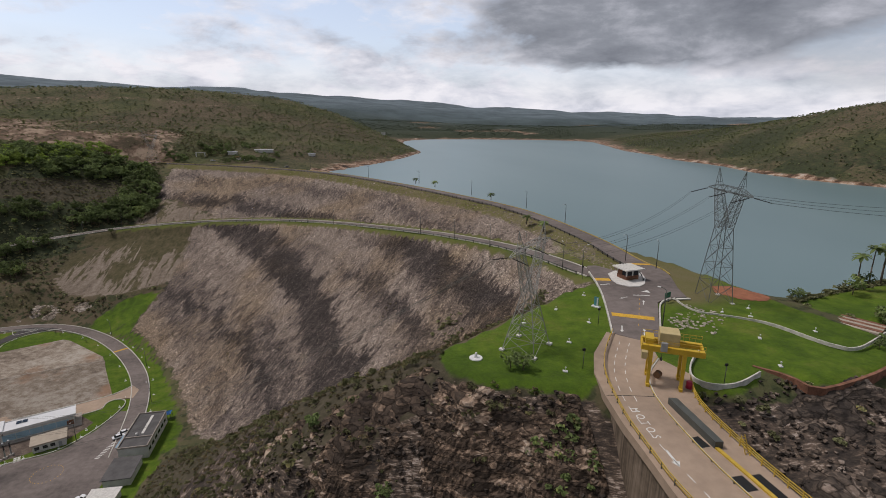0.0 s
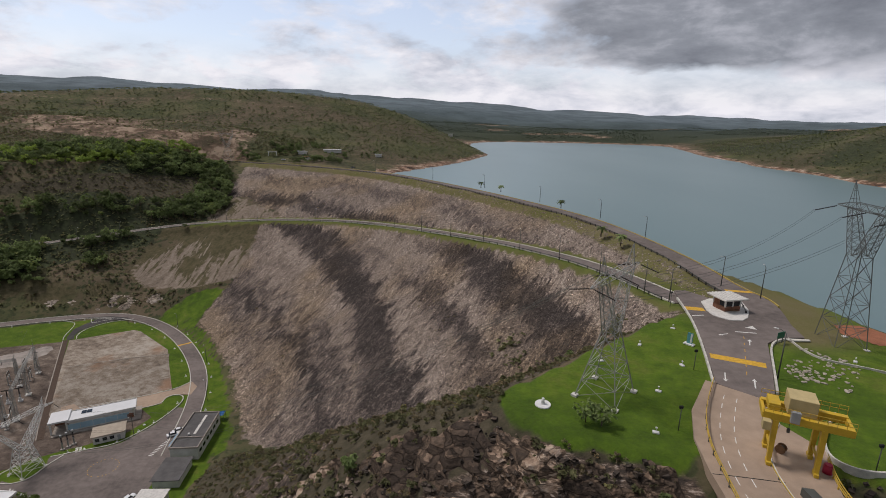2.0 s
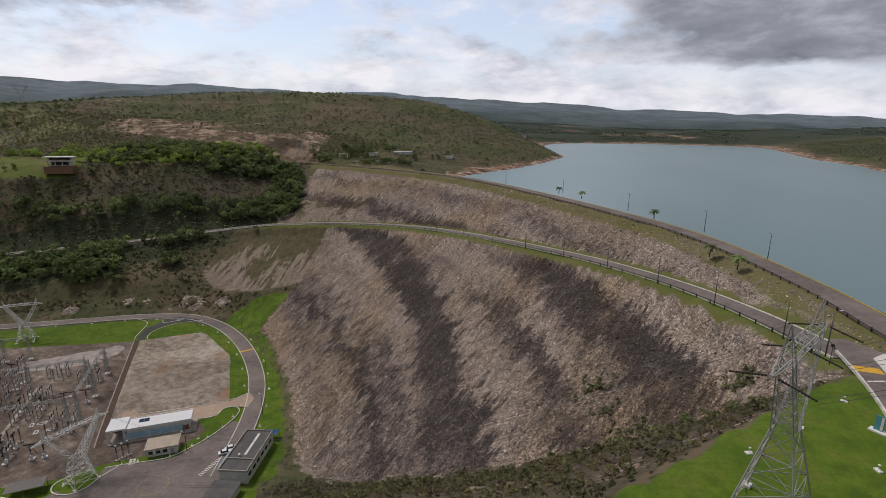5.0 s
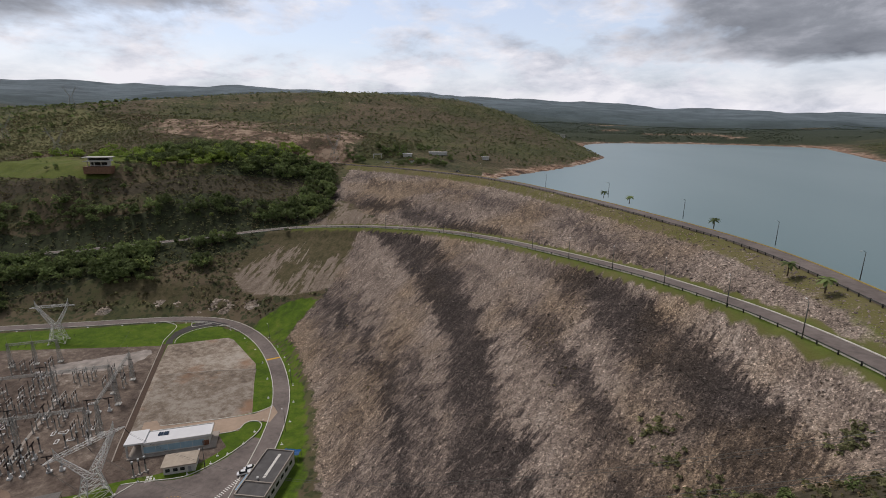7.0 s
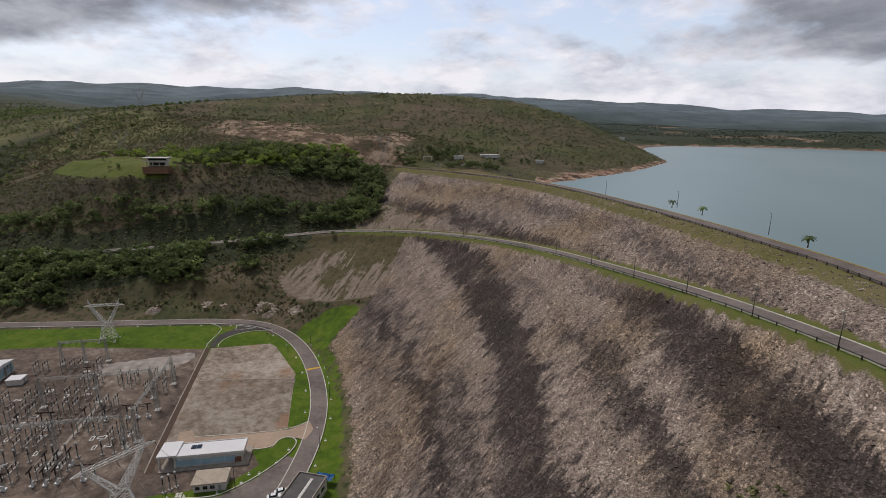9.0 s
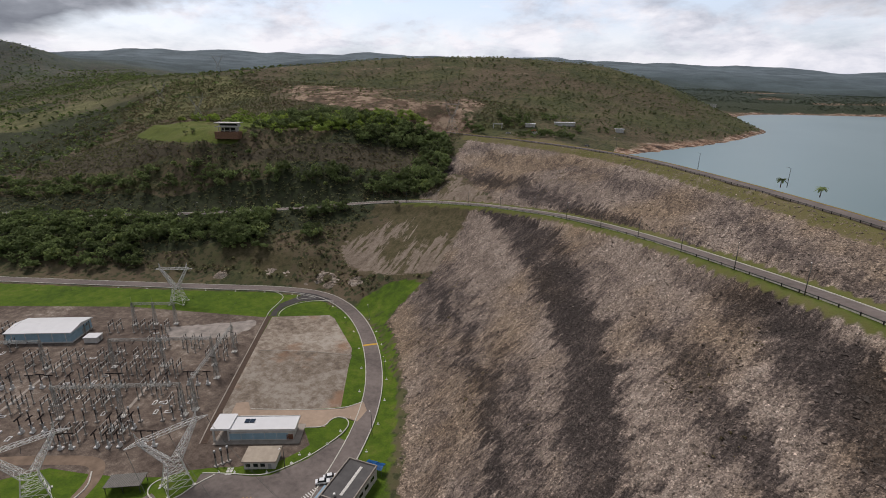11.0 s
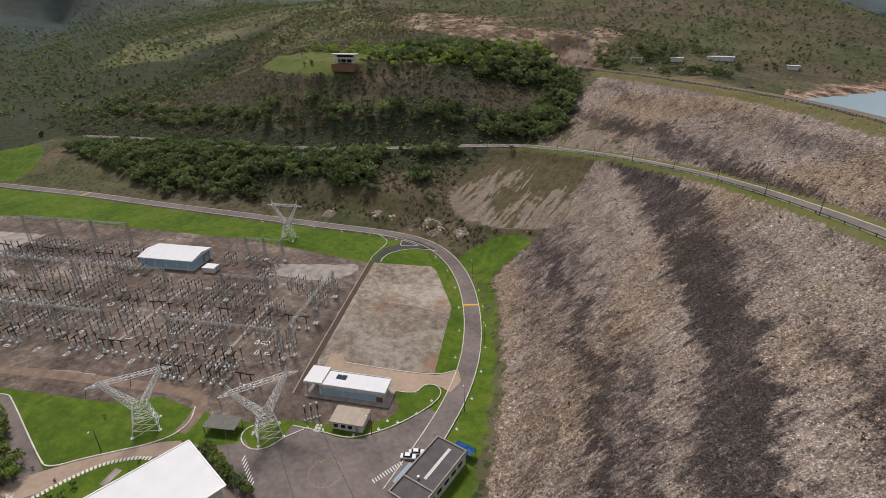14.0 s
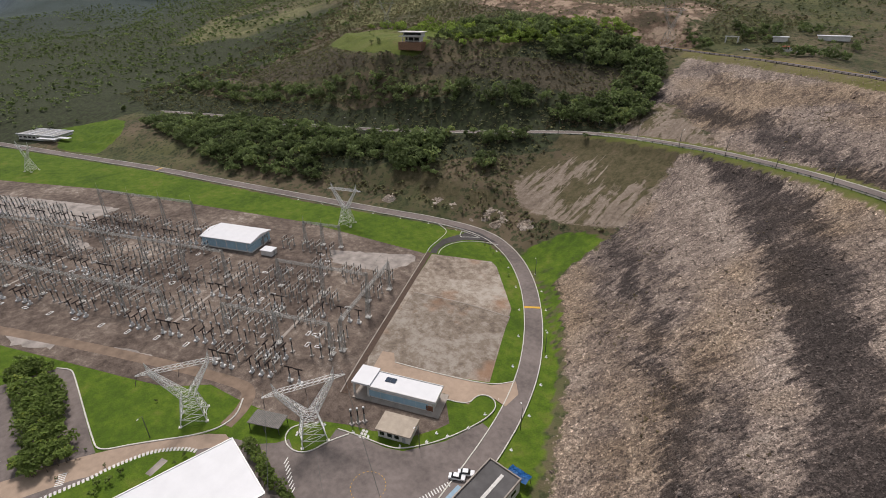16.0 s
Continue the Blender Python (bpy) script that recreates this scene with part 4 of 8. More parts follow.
roof_grey = plain("grey_felt_roof", (0.105, 0.10, 0.098), 0.9, var=0.3, scale=0.35)
roof_tan = plain("tan_gravel_roof", (0.40, 0.34, 0.27), 0.9, var=0.2, scale=0.5)
tarp_blue = plain("blue_tarpaulin", (0.02, 0.15, 0.42), 0.5, var=0.25, scale=1.0)
glass_dark = Mat("dark_window_glass", 0.08, 0.0, 0.6).color((0.02, 0.025, 0.03)).m
wood_brown = plain("brown_timber", (0.17, 0.095, 0.05), 0.8, var=0.35, scale=2.0)
rubber = plain("black_rubber", (0.02, 0.02, 0.02), 0.9, var=0.2)
soil_red = plain("bare_red_soil", (0.30, 0.12, 0.065), 0.95, var=0.35, scale=0.35, bump=0.05)
green_metal = plain("dark_green_metal", (0.02, 0.13, 0.08), 0.5, var=0.2)
brick_mat = plain("weathered_brick_wall", (0.21, 0.10, 0.062), 0.9, var=0.5, scale=0.7, bump=0.04, fine=4.0)
red_paint = plain("red_paint", (0.45, 0.03, 0.07), 0.5, var=0.2)


def lattice(bm, lo, hi, bays, leg_w, brace_w, legs=True):
    """A four-sided lattice between two quads of corners."""
    lo, hi = [Vector(p) for p in lo], [Vector(p) for p in hi]
    for i in range(4):
        j = (i + 1) % 4
        if legs:
            bar(bm, lo[i], hi[i], leg_w)
        for k in range(bays):
            a0, a1 = lo[i].lerp(hi[i], k / bays), lo[i].lerp(hi[i], (k + 1) / bays)
            b0, b1 = lo[j].lerp(hi[j], k / bays), lo[j].lerp(hi[j], (k + 1) / bays)
            bar(bm, a0, b1, brace_w)
            bar(bm, b0, a1, brace_w)
            bar(bm, a1, b1, brace_w)
    return bm


def quad(cx, cy, z, sx, sy):
    return [(cx - sx / 2, cy - sy / 2, z), (cx + sx / 2, cy - sy / 2, z), (cx + sx / 2, cy + sy / 2, z), (cx - sx / 2, cy + sy / 2, z)]


TOWERS = []


def split_parts(name, bm, mat, parent):
    """Each loose bar of a frame becomes a part of its own."""
    todo = set(bm.verts)
    while todo:
        isle, stack = set(), [next(iter(todo))]
        while stack:
            v = stack.pop()
            if v in isle:
                continue
            isle.add(v)
            stack += [e.other_vert(v) for e in v.link_edges]
        todo -= isle
        order = {v: i for i, v in enumerate(sorted(isle, key=lambda q: q.index))}
        me = bpy.data.meshes.new(name)
        me.from_pydata([tuple(v.co) for v in order], [], [[order[v] for v in f.verts] for f in bm.faces if f.verts[0] in isle])
        me.materials.append(mat)
        ob = new(name, me)
        ob.parent = parent
    bm.free()


def lattice_tower(at, turn, s, mat, label, strings=True, group="transmission towers", foot=1.0, reach=9.2, thick=1.0, vee=5.6, neck=11.0, waist_w=2.4):
    """A waisted transmission tower, about 24 m high at s = 1; its crossarm lies along local x."""
    t = thing("transmission_tower", label, "pylon", at, turn, group)
    lw, bw = 0.165 * s**0.5 * thick, 0.088 * s**0.5 * thick
    base, waist = quad(0, 0, 0, 7.6 * s * foot, 6.6 * s * foot), quad(0, 0, neck * s, waist_w * s, 0.85 * waist_w * s)
    for a, b in zip(base, waist):
        part("leg", bar(bmesh.new(), a, b, lw), mat, t)
        part("footing", box(a[0], a[1], 0.1, 0.9, 0.9, 0.5), pad_mat, t, "concrete footing")
    split_parts("brace", lattice(bmesh.new(), base, waist, 4, lw, bw, False), mat, t)
    for sx in (-1, 1):
        top = quad(sx * vee * s, 0, 20 * s, 1.1 * s, 1.2 * s)
        low = quad(sx * 0.26 * waist_w * s, 0, neck * s, 0.5 * waist_w * s, 0.85 * waist_w * s)
        part("mast", lattice(bmesh.new(), low, top, 6, lw * 0.7, bw * 0.8), mat, t)
        tip = Vector((sx * (vee + 0.9) * s, 0, 24 * s))
        bm = bmesh.new()
        for c in top:
            bar(bm, c, tip, bw)
        for k in (0.35, 0.65):
            ring = [Vector(c).lerp(tip, k) for c in top]
            for i in range(4):
                bar(bm, ring[i], ring[(i + 1) % 4], bw * 0.7)
        part("peak", bm, mat, t)
    arm = bmesh.new()
    L = reach * s
    n = 14
    tops, bots = [], []
    for i in range(n + 1):
        x = -L + 2 * L * i / n
        e = 1 - max(0, (abs(x) - vee * s) / ((reach - vee) * s)) * 0.85
        tops.append([Vector((x, y * 0.6 * s * e, 20 * s + 0.95 * s * e)) for y in (-1, 1)])
        bots.append([Vector((x, y * 0.6 * s * e, 20 * s)) for y in (-1, 1)])
    for i in range(n):
        for y in (0, 1):
            bar(arm, tops[i][y], tops[i + 1][y], bw)
            bar(arm, bots[i][y], bots[i + 1][y], bw)
            bar(arm, tops[i][y] if i % 2 else bots[i][y], bots[i + 1][y] if i % 2 else tops[i + 1][y], bw * 0.7)
        bar(arm, tops[i][0], tops[i + 1][1], bw * 0.7)
        bar(arm, bots[i][0], bots[i + 1][1], bw * 0.7)
    part("crossarm", arm, mat, t)
    ends = []
    for x in ((0.4 - reach) * s, 0, (reach - 0.4) * s):
        for y in (-1, 1):
            a, b = Vector((x, y * 0.4 * s, 19.9 * s)), Vector((x, y * 3.4 * s, 19.1 * s))
            if strings:
                part("insulator_string", ribbed(bmesh.new(), a, b, 0.12 * s**0.5, 12, 6), porcelain, t, "dark brown insulator string")
            ends.append((x, y, b))
    m = Matrix.Translation(at) @ Matrix.Rotation(turn, 4, "Z")
    TOWERS.append([(x, y, m @ b) for x, y, b in ends])
    return t


def wire(a, b, sag, name="power_line", r=0.035, parent=None):
    a, b = Vector(a), Vector(b)
    n = 26
    bm = bmesh.new()
    side = Vector((0, 0, 1)).cross((b - a).normalized()).normalized() * r
    up = Vector((0, 0, r))
    rings = []
    for i in range(n + 1):
        p = a.lerp(b, i / n) - Vector((0, 0, sag * 4 * (i / n) * (1 - i / n)))
        rings.append([bm.verts.new(p + o) for o in (side, up, -side, -up)])
    for q, w in zip(rings[:-1], rings[1:]):
        for k in range(4):
            bm.faces.new((q[k], q[(k + 1) % 4], w[(k + 1) % 4], w[k]))
    ob = part(name, bm, dark_steel, parent)
    return ob


# ---------------------------------------------------------------- the hill at the dam's end
hill_road = tagged(part("road", prism([(81.6, 98), (79.6, 92), (75.6, 78.8), (69.3, 63.8), (63.4, 51.0), (68.2, 45.4), (71.2, 47.4), (76.7, 55.4), (83.6, 65.9), (88.2, 68.3), (93.3, 68.2), (98.8, 84),
                                       (102.4, 96), (102.6, 108), (96, 110), (95.4, 98), (91, 92), (87.5, 92), (84.6, 98)], CREST - 0.35, CREST + 0.09), asphalt),
                   "worn grey asphalt junction with painted arrows", "road", kind="structure")


def mark(name, pts, mat, parent, z=CREST + 0.09):
    return part(name, prism(pts, z + 0.004, z + 0.014), mat, parent)


def slanted(p, q, w):
    """The four corners of a stripe from p to q of width w."""
    d = (Vector(q) - Vector(p)).normalized()
    n = Vector((-d.y, d.x)) * w / 2
    return [tuple(Vector(p) - n), tuple(Vector(q) - n), tuple(Vector(q) + n), tuple(Vector(p) + n)]


def arrow(p, q, parent, w=0.22, head=0.9, z=CREST + 0.09):
    p, q = Vector(p), Vector(q)
    d = (q - p).normalized()
    n = Vector((-d.y, d.x))
    s = q - d * head
    pts = [p - n * w / 2, s - n * w / 2, s - n * w * 1.7, q, s + n * w * 1.7, s + n * w / 2, p + n * w / 2]
    return mark("painted_arrow", [tuple(v) for v in pts], white_paint, parent, z)


mark("speed_hump", [(69.0, 61.9), (68.1, 60.0), (75.9, 55.7), (77.0, 57.5)], yellow_paint, hill_road)
mark("speed_hump", [(77.6, 86.6), (77.0, 84.4), (81.2, 83.2), (81.8, 85.4)], yellow_paint, hill_road)
mark("speed_hump", [(95.6, 98.6), (95.4, 97.0), (101.9, 95.2), (102.1, 96.8)], yellow_paint, hill_road)
arrow((67.2, 54.4), (65.4, 51.4), hill_road)
arrow((69.0, 49.0), (70.9, 52.0), hill_road)
arrow((79.2, 65.0), (81.0, 67.6), hill_road)
arrow((78.4, 70.6), (75.9, 70.0), hill_road)
mark("stop_line", slanted((80.6, 71.6), (84.6, 70.6), 0.35), white_paint, hill_road)
mark("give_way_triangle", [(84.2, 73.6), (86.0, 72.4), (86.4, 74.4)], white_paint, hill_road)
mark("stop_line", slanted((76.4, 80.6), (79.4, 80.9), 0.35), white_paint, hill_road)
for _k in range(6):
    mark("centre_dash", slanted((70.6 + _k * 1.9, 53.5 + _k * 2.9), (71.3 + _k * 1.9, 54.6 + _k * 2.9), 0.12), yellow_paint, hill_road)
_hl = smooth_line([(79.4, 92.5, CREST), (75.4, 78.8, CREST), (69.0, 63.8, CREST), (63.0, 51.0, CREST)], 1.0)
strip("kerb", _hl, -0.15, 0.2, -0.3, 0.22, kerb_mat, hill_road, "pale concrete kerb")
_hr = smooth_line([(71.6, 47.4, CREST), (77.0, 55.4, CREST), (84.0, 65.9, CREST), (88.4, 67.8, CREST)], 1.0)
strip("kerb", _hr, -0.2, 0.15, -0.3, 0.22, kerb_mat, hill_road, "pale concrete kerb")

# gatehouse on its island
island = tagged(part("traffic_island", prism([(83.7, 89.4), (81.6, 83.5), (81.3, 80.3), (83.2, 77.6), (86, 77.2), (88.6, 78.9), (91.8, 83.3), (93.8, 88.6), (91, 90.8), (87, 91.4)], CREST, CREST + 0.24), pad_mat),
                "raised pale concrete traffic island under the gatehouse", "traffic island", kind="structure")
gate = thing("gatehouse", "small brick gatehouse with a flat overhanging roof on an island", "gatehouse", (87.0, 84.6, CREST + 0.24), radians(8))
part("wall", box(0, 0, 0.55, 4.2, 3.8, 1.1, bevel=0.03), brick_mat, gate, "low brown brick wall")
part("wall", box(0, 0.9, 1.9, 4.1, 1.9, 1.7), brick_mat, gate)
for _x, _y in ((-2.0, -1.8), (2.0, -1.8), (-2.0, 1.8), (2.0, 1.8), (0, -1.8)):
    part("pillar", box(_x, _y, 1.9, 0.28, 0.28, 1.7), wall_white, gate, "pale pillar")
for _x in (-1.0, 1.0):
    part("window", box(_x, -1.84, 1.85, 1.65, 0.06, 1.3), glass_dark, gate, "dark glazed window")
for _y in (-0.9,):
    for _sx in (-1, 1):
        part("window", box(_sx * 2.06, _y, 1.85, 0.06, 1.5, 1.3), glass_dark, gate, "dark glazed window")
part("roof", box(0, 0, 3.0, 6.4, 6.0, 0.34, bevel=0.05), pad_mat, gate, "pale grey flat roof")
for _k in range(7):
    part("roof_beam", box(-2.7 + 0.9 * _k, 0, 3.22, 0.14, 5.9, 0.14), wall_white, gate)
part("bench", box(0, -2.5, 0.5, 2.4, 0.5, 0.12, bevel=0.02), wood_brown, gate, "brown bench plank")



def stained_wall():
    """Old concrete with rain streaks running down it."""
    M = Mat("rain_streaked_concrete", 0.9, 0.0, 0.2)
    f = M.math("ADD", M.math("MULTIPLY", M.noise(1.0, 5.0, 0.7, M.coord((1.1, 1.1, 0.035))), 0.65), M.math("MULTIPLY", M.noise(0.3, 5.0, 0.7), 0.35))
    M.color(M.ramp(f, [(0.36, (0.06, 0.047, 0.036)), (0.48, (0.15, 0.115, 0.085)), (0.62, (0.27, 0.21, 0.16))]))
    M.bump(M.noise(1.5, 4.0, 0.6), 0.3, 0.03)
    return M.m


wall_stained = stained_wall()
# concrete crest of the spillway, with its two carriage ways
dam_c = tagged(part("spillway_deck", prism([(46.2, -140), (46.2, 8), (47.0, 14), (47.9, 22), (49.4, 30), (51.2, 36.6), (54.8, 43.4), (62.2, 52.0), (68.1, 45.6), (65.6, 39.4), (67.4, 33), (62.6, 25), (61.2, 15), (60.4, 5), (60.4, -140)],
                                       CREST - 1.3, CREST + 0.10), concrete_road), "tan concrete deck of the spillway bridge", "bridge deck", kind="structure")
part("spillway_wall", prism([(46.8, -140), (46.8, 8), (47.6, 14), (48.5, 22), (49.9, 29), (56, 30), (60, 24), (59.4, 5), (59.4, -140)], 20, CREST - 1.35), wall_stained, dam_c, "streaked tan concrete dam wall")
for _k in range(14):
    part("buttress", box(46.62, 4.6 - 5.2 * _k, 52, 0.5, 4.7, 44.2), wall_stained, dam_c, "stained concrete wall panel")
left_rail = smooth_line([(46.7, -120, CREST), (46.7, 8, CREST), (47.6, 14, CREST), (48.6, 22, CREST), (50.2, 28, CREST), (52.2, 35, CREST), (56.2, 42.4, CREST), (63.2, 51.4, CREST)], 0.5)
mid_rail = smooth_line([(54.2, -120, CREST), (54.2, 8, CREST), (54.6, 14, CREST), (55.4, 21, CREST), (56.2, 25.5, CREST), (57.6, 30.3, CREST), (60.2, 34.8, CREST), (65.4, 39.4, CREST)], 0.5)
right_rail = smooth_line([(59.9, -120, CREST), (59.9, 6, CREST), (60.6, 15, CREST), (61.8, 24.4, CREST), (65.6, 30.8, CREST)], 0.5)


def guard_rail(line, label, rails, h, step, mat, post_mat, base=0.08):
    g = thing("guard_rail", label, "railing")
    for z in rails:
        strip("rail", line, -0.045, 0.045, base + z - 0.05, base + z + 0.05, mat, g)
    for p in line[::step]:
        part("post", box(p[0], p[1], p[2] + base + h / 2 - 0.05, 0.12, 0.12, h), post_mat, g)
    return g


guard_rail(left_rail, "yellow steel railing along the concrete deck", (0.55, 0.95), 1.0, 6, rail_yellow, dark_steel)
guard_rail(mid_rail, "yellow kerb rail between road and service deck", (0.35,), 0.4, 8, rail_yellow, dark_steel)
guard_rail(right_rail, "yellow steel railing with mesh on the lake side", (0.5, 0.8, 1.15), 1.2, 4, rail_yellow, rail_yellow)
strip("kerb", left_rail, -0.5, -0.2, 0.08, 0.26, concrete_road, dam_c, "tan concrete kerb")
strip("kerb", mid_rail, -0.35, -0.08, 0.08, 0.26, kerb_mat, dam_c, "pale kerb")
strip("joint", smooth_line([(49.4, 29.4, CREST), (53, 28.6, CREST), (57.4, 27.4, CREST)], 0.5), -0.07, 0.07, 0.10, 0.108, rubber, dam_c, "dark expansion joint")
_lane = smooth_line([(51.0, -60, CREST), (50.6, 8, CREST), (51.0, 16, CREST), (51.6, 24, CREST), (53.4, 31, CREST), (56.4, 37.5, CREST), (61.4, 44.5, CREST), (64.4, 48.2, CREST)], 0.5)
for _o in (-0.9, 0.9):
    _l = offset_line(_lane, _o)
    for _i in range(0, len(_l) - 5, 6):
        if _l[_i, 1] < 26 and _o < 0:
            continue
        mark("lane_dash", slanted(_l[_i, :2], _l[_i + 3, :2], 0.11), white_paint, dam_c, CREST + 0.10)
arrow((50.25, 15.4), (49.85, 12.0), dam_c, 0.35, 1.1, CREST + 0.10)
for _ch, _x, _y in (("M", 51.5, 24.7), ("O", 51.3, 23.0), ("T", 51.05, 21.4), ("O", 50.85, 19.8), ("S", 50.65, 18.2)):
    cu = bpy.data.curves.new("road_letter", "FONT")
    cu.body, cu.size, cu.extrude, cu.align_x, cu.align_y = _ch, 1.75, 0.006, "CENTER", "CENTER"
    _tmp = new("road_letter", cu)
    _me = bpy.data.meshes.new_from_object(_tmp.evaluated_get(bpy.context.evaluated_depsgraph_get()))
    bpy.data.objects.remove(_tmp)
    _me.materials.clear()
    _me.materials.append(white_paint)
    _ob = new("road_letter", _me)
    _ob.matrix_basis = Matrix.Translation((_x, _y, CREST + 0.112)) @ Matrix.Rotation(radians(-97), 4, "Z") @ Matrix.Diagonal((0.85, 1.0, 1, 1))
    _ob.parent = dam_c
# service side: upstand, hatches
part("upstand", prism([(57.6, 25.4), (58.8, 25.0), (57.9, 14.2), (56.8, 14.4)], CREST + 0.10, CREST + 1.15), dark_steel, dam_c, "dark grey upstand wall")
# hatch openings have no depth: black slabs stand in for the shade inside
for _pts in ([(55.0, 17.0), (55.1, 14.8), (56.6, 14.9), (56.5, 17.2)], [(54.8, 9.2), (54.8, 6.6), (56.4, 6.6), (56.4, 9.2)], [(57.6, 9.0), (57.6, 0.5), (58.8, 0.5), (58.8, 9.0)], [(54.8, 1.5), (54.8, -6), (56.6, -6), (56.6, 1.5)]):
    part("hatch", prism(_pts, CREST + 0.104, CREST + 0.12), rubber, dam_c, "thin black slab painted as the shaded inside of a hatch")
part("crane_rail", box(57.1, 4, CREST + 0.22, 0.5, 22, 0.25), rail_yellow, dam_c, "yellow crane rail beam")
ladder = thing("access_ladder", "yellow caged access stair at the railing", "ladder", (60.2, 12.5, CREST + 0.1))
for _s in (-0.3, 0.3):
    part("stringer", bar(bmesh.new(), (_s, 0, 0), (_s, 1.2, 2.2), 0.08), rail_yellow, ladder)
for _k in range(7):
    part("rung", bar(bmesh.new(), (-0.3, 0.15 * _k + 0.1, 0.3 * _k + 0.2), (0.3, 0.15 * _k + 0.1, 0.3 * _k + 0.2), 0.05), rail_yellow, ladder)

# gantry crane
crane = thing("gantry_crane", "yellow gantry crane with a tan machine house on the deck", "crane", (61.4, 31.2, CREST + 0.1), radians(-31))
crane.scale = (0.76, 1.0, 1.0)
for _x, _y in ((-4.0, -1.6), (-4.0, 1.6), (2.6, -1.6), (2.6, 1.6)):
    part("leg", bar(bmesh.new(), (_x, _y * 1.25, 0.3), (_x, _y, 6.1), 0.62, 0.85), crane_yellow, crane)
    part("wheel_box", box(_x, _y * 1.25, 0.25, 0.7, 1.3, 0.5, bevel=0.05), crane_yellow, crane)
for _x in (-4.0, 2.6):
    part("leg_tie", box(_x, 0, 1.9, 0.3, 4.0, 0.3), crane_yellow, crane)
for _y in (-1.6, 1.6):
    part("girder", box(0.2, _y, 6.55, 12.2, 0.75, 1.0, bevel=0.04), crane_yellow, crane)
for _x in (-5.8, 6.2):
    part("end_beam", box(_x, 0, 6.5, 0.5, 3.9, 0.8, bevel=0.04), crane_yellow, crane)
part("machine_house", box(-0.6, 0.1, 8.15, 4.0, 3.0, 2.2, bevel=0.06), crane_tan, crane, "tan machine house")
part("trolley", box(-4.4, 0, 7.5, 1.7, 2.6, 1.0, bevel=0.05), crane_yellow, crane)
part("control_cabinet", box(-1.6, -2.15, 7.2, 1.3, 0.6, 1.5, bevel=0.03), grey_steel, crane, "grey control cabinet")
part("cab", box(-5.3, -2.3, 5.6, 1.2, 1.2, 1.2, bevel=0.05), crane_tan, crane, "small hanging cab")
for _y in (-2.2, 2.2):
    bm = bmesh.new()
    for _z in (7.6, 8.1):
        bar(bm, (-5.9, _y, _z), (6.3, _y, _z), 0.06)
    for _k in range(11):
        bar(bm, (-5.9 + 1.22 * _k, _y, 7.0), (-5.9 + 1.22 * _k, _y, 8.1), 0.06)
    part("hand_rail", bm, rail_yellow, crane)
part("hook_rope", bar(bmesh.new(), (-1.6, 0, 5.9), (-1.6, 0, 4.4), 0.07), dark_steel, crane)
part("hook_block", box(-1.6, 0, 4.1, 0.45, 0.35, 0.6, bevel=0.06), dark_steel, crane, "dark hook block")

# lawn: white edging walls, brick terrace, boulders, signs and lamps
for _pts, _h in (([(89.8, 68.2), (88.6, 63), (89.1, 58.8), (95.5, 54.8), (100.8, 50.2), (102.7, 40.4), (104.6, 37.0), (106, 36.2), (109.5, 36.8), (120.5, 41.3)], 0.12),
                 ([(75.8, 41.0), (70.6, 37), (67.2, 33), (66.5, 30.5), (68.4, 28.4), (72.4, 27.9), (79.6, 30.9)], 0.55)):
    _l = smooth_line([(*p, CREST) for p in _pts], 0.6)
    tagged(strip("edging_wall", _l, -0.13, 0.13, -0.6, _h, kerb_mat), "low whitewashed wall edging the lawn", "wall", kind="structure")
tagged(part("paving_strip", prism([(88.6, 68.0), (93.4, 67.3), (93.3, 66.6), (89.2, 66.9)], CREST - 0.1, CREST + 0.12), kerb_mat), "white concrete strip by the road", "kerb", kind="structure")
_tl = smooth_line([(81.0, 34.0, CREST), (84.6, 29.8, CREST), (84.7, 24.8, CREST), (91.8, 25.6, CREST), (103.6, 28.4, CREST), (110, 31.2, CREST)], 0.6, 1)
terrace = tagged(strip("retaining_wall", _tl, -0.25, 0.3, -3.6, -0.12, brick_mat), "weathered brown brick retaining wall of the lawn terrace", "wall", kind="structure")


def drape(name, poly, lift, mat, step=0.8):
    """A thin skin that follows the ground inside a plan polygon."""
    p = np.array(poly)
    ax, ay = np.arange(p[:, 0].min(), p[:, 0].max() + step, step), np.arange(p[:, 1].min(), p[:, 1].max() + step, step)
    X, Y = np.meshgrid(ax, ay, indexing="ij")
    m = in_poly(X + 0.8 * fbm(X, Y, 3, 2, 4), Y, poly)
    F = grid_faces(len(ax), len(ay))
    F = F[m.ravel()[F].all(1)]
    return new(name, mesh_np(name, np.stack([X, Y, height(X, Y) + lift], -1).reshape(-1, 3), F, mat))


soil_patch = tagged(drape("soil_patch", [(104, 72), (107, 66), (113, 64), (118, 66), (119, 71), (113, 77), (107, 77)], 0.07, soil_red, 0.6), "patch of bare red soil beside the tower", "soil", kind="structure")


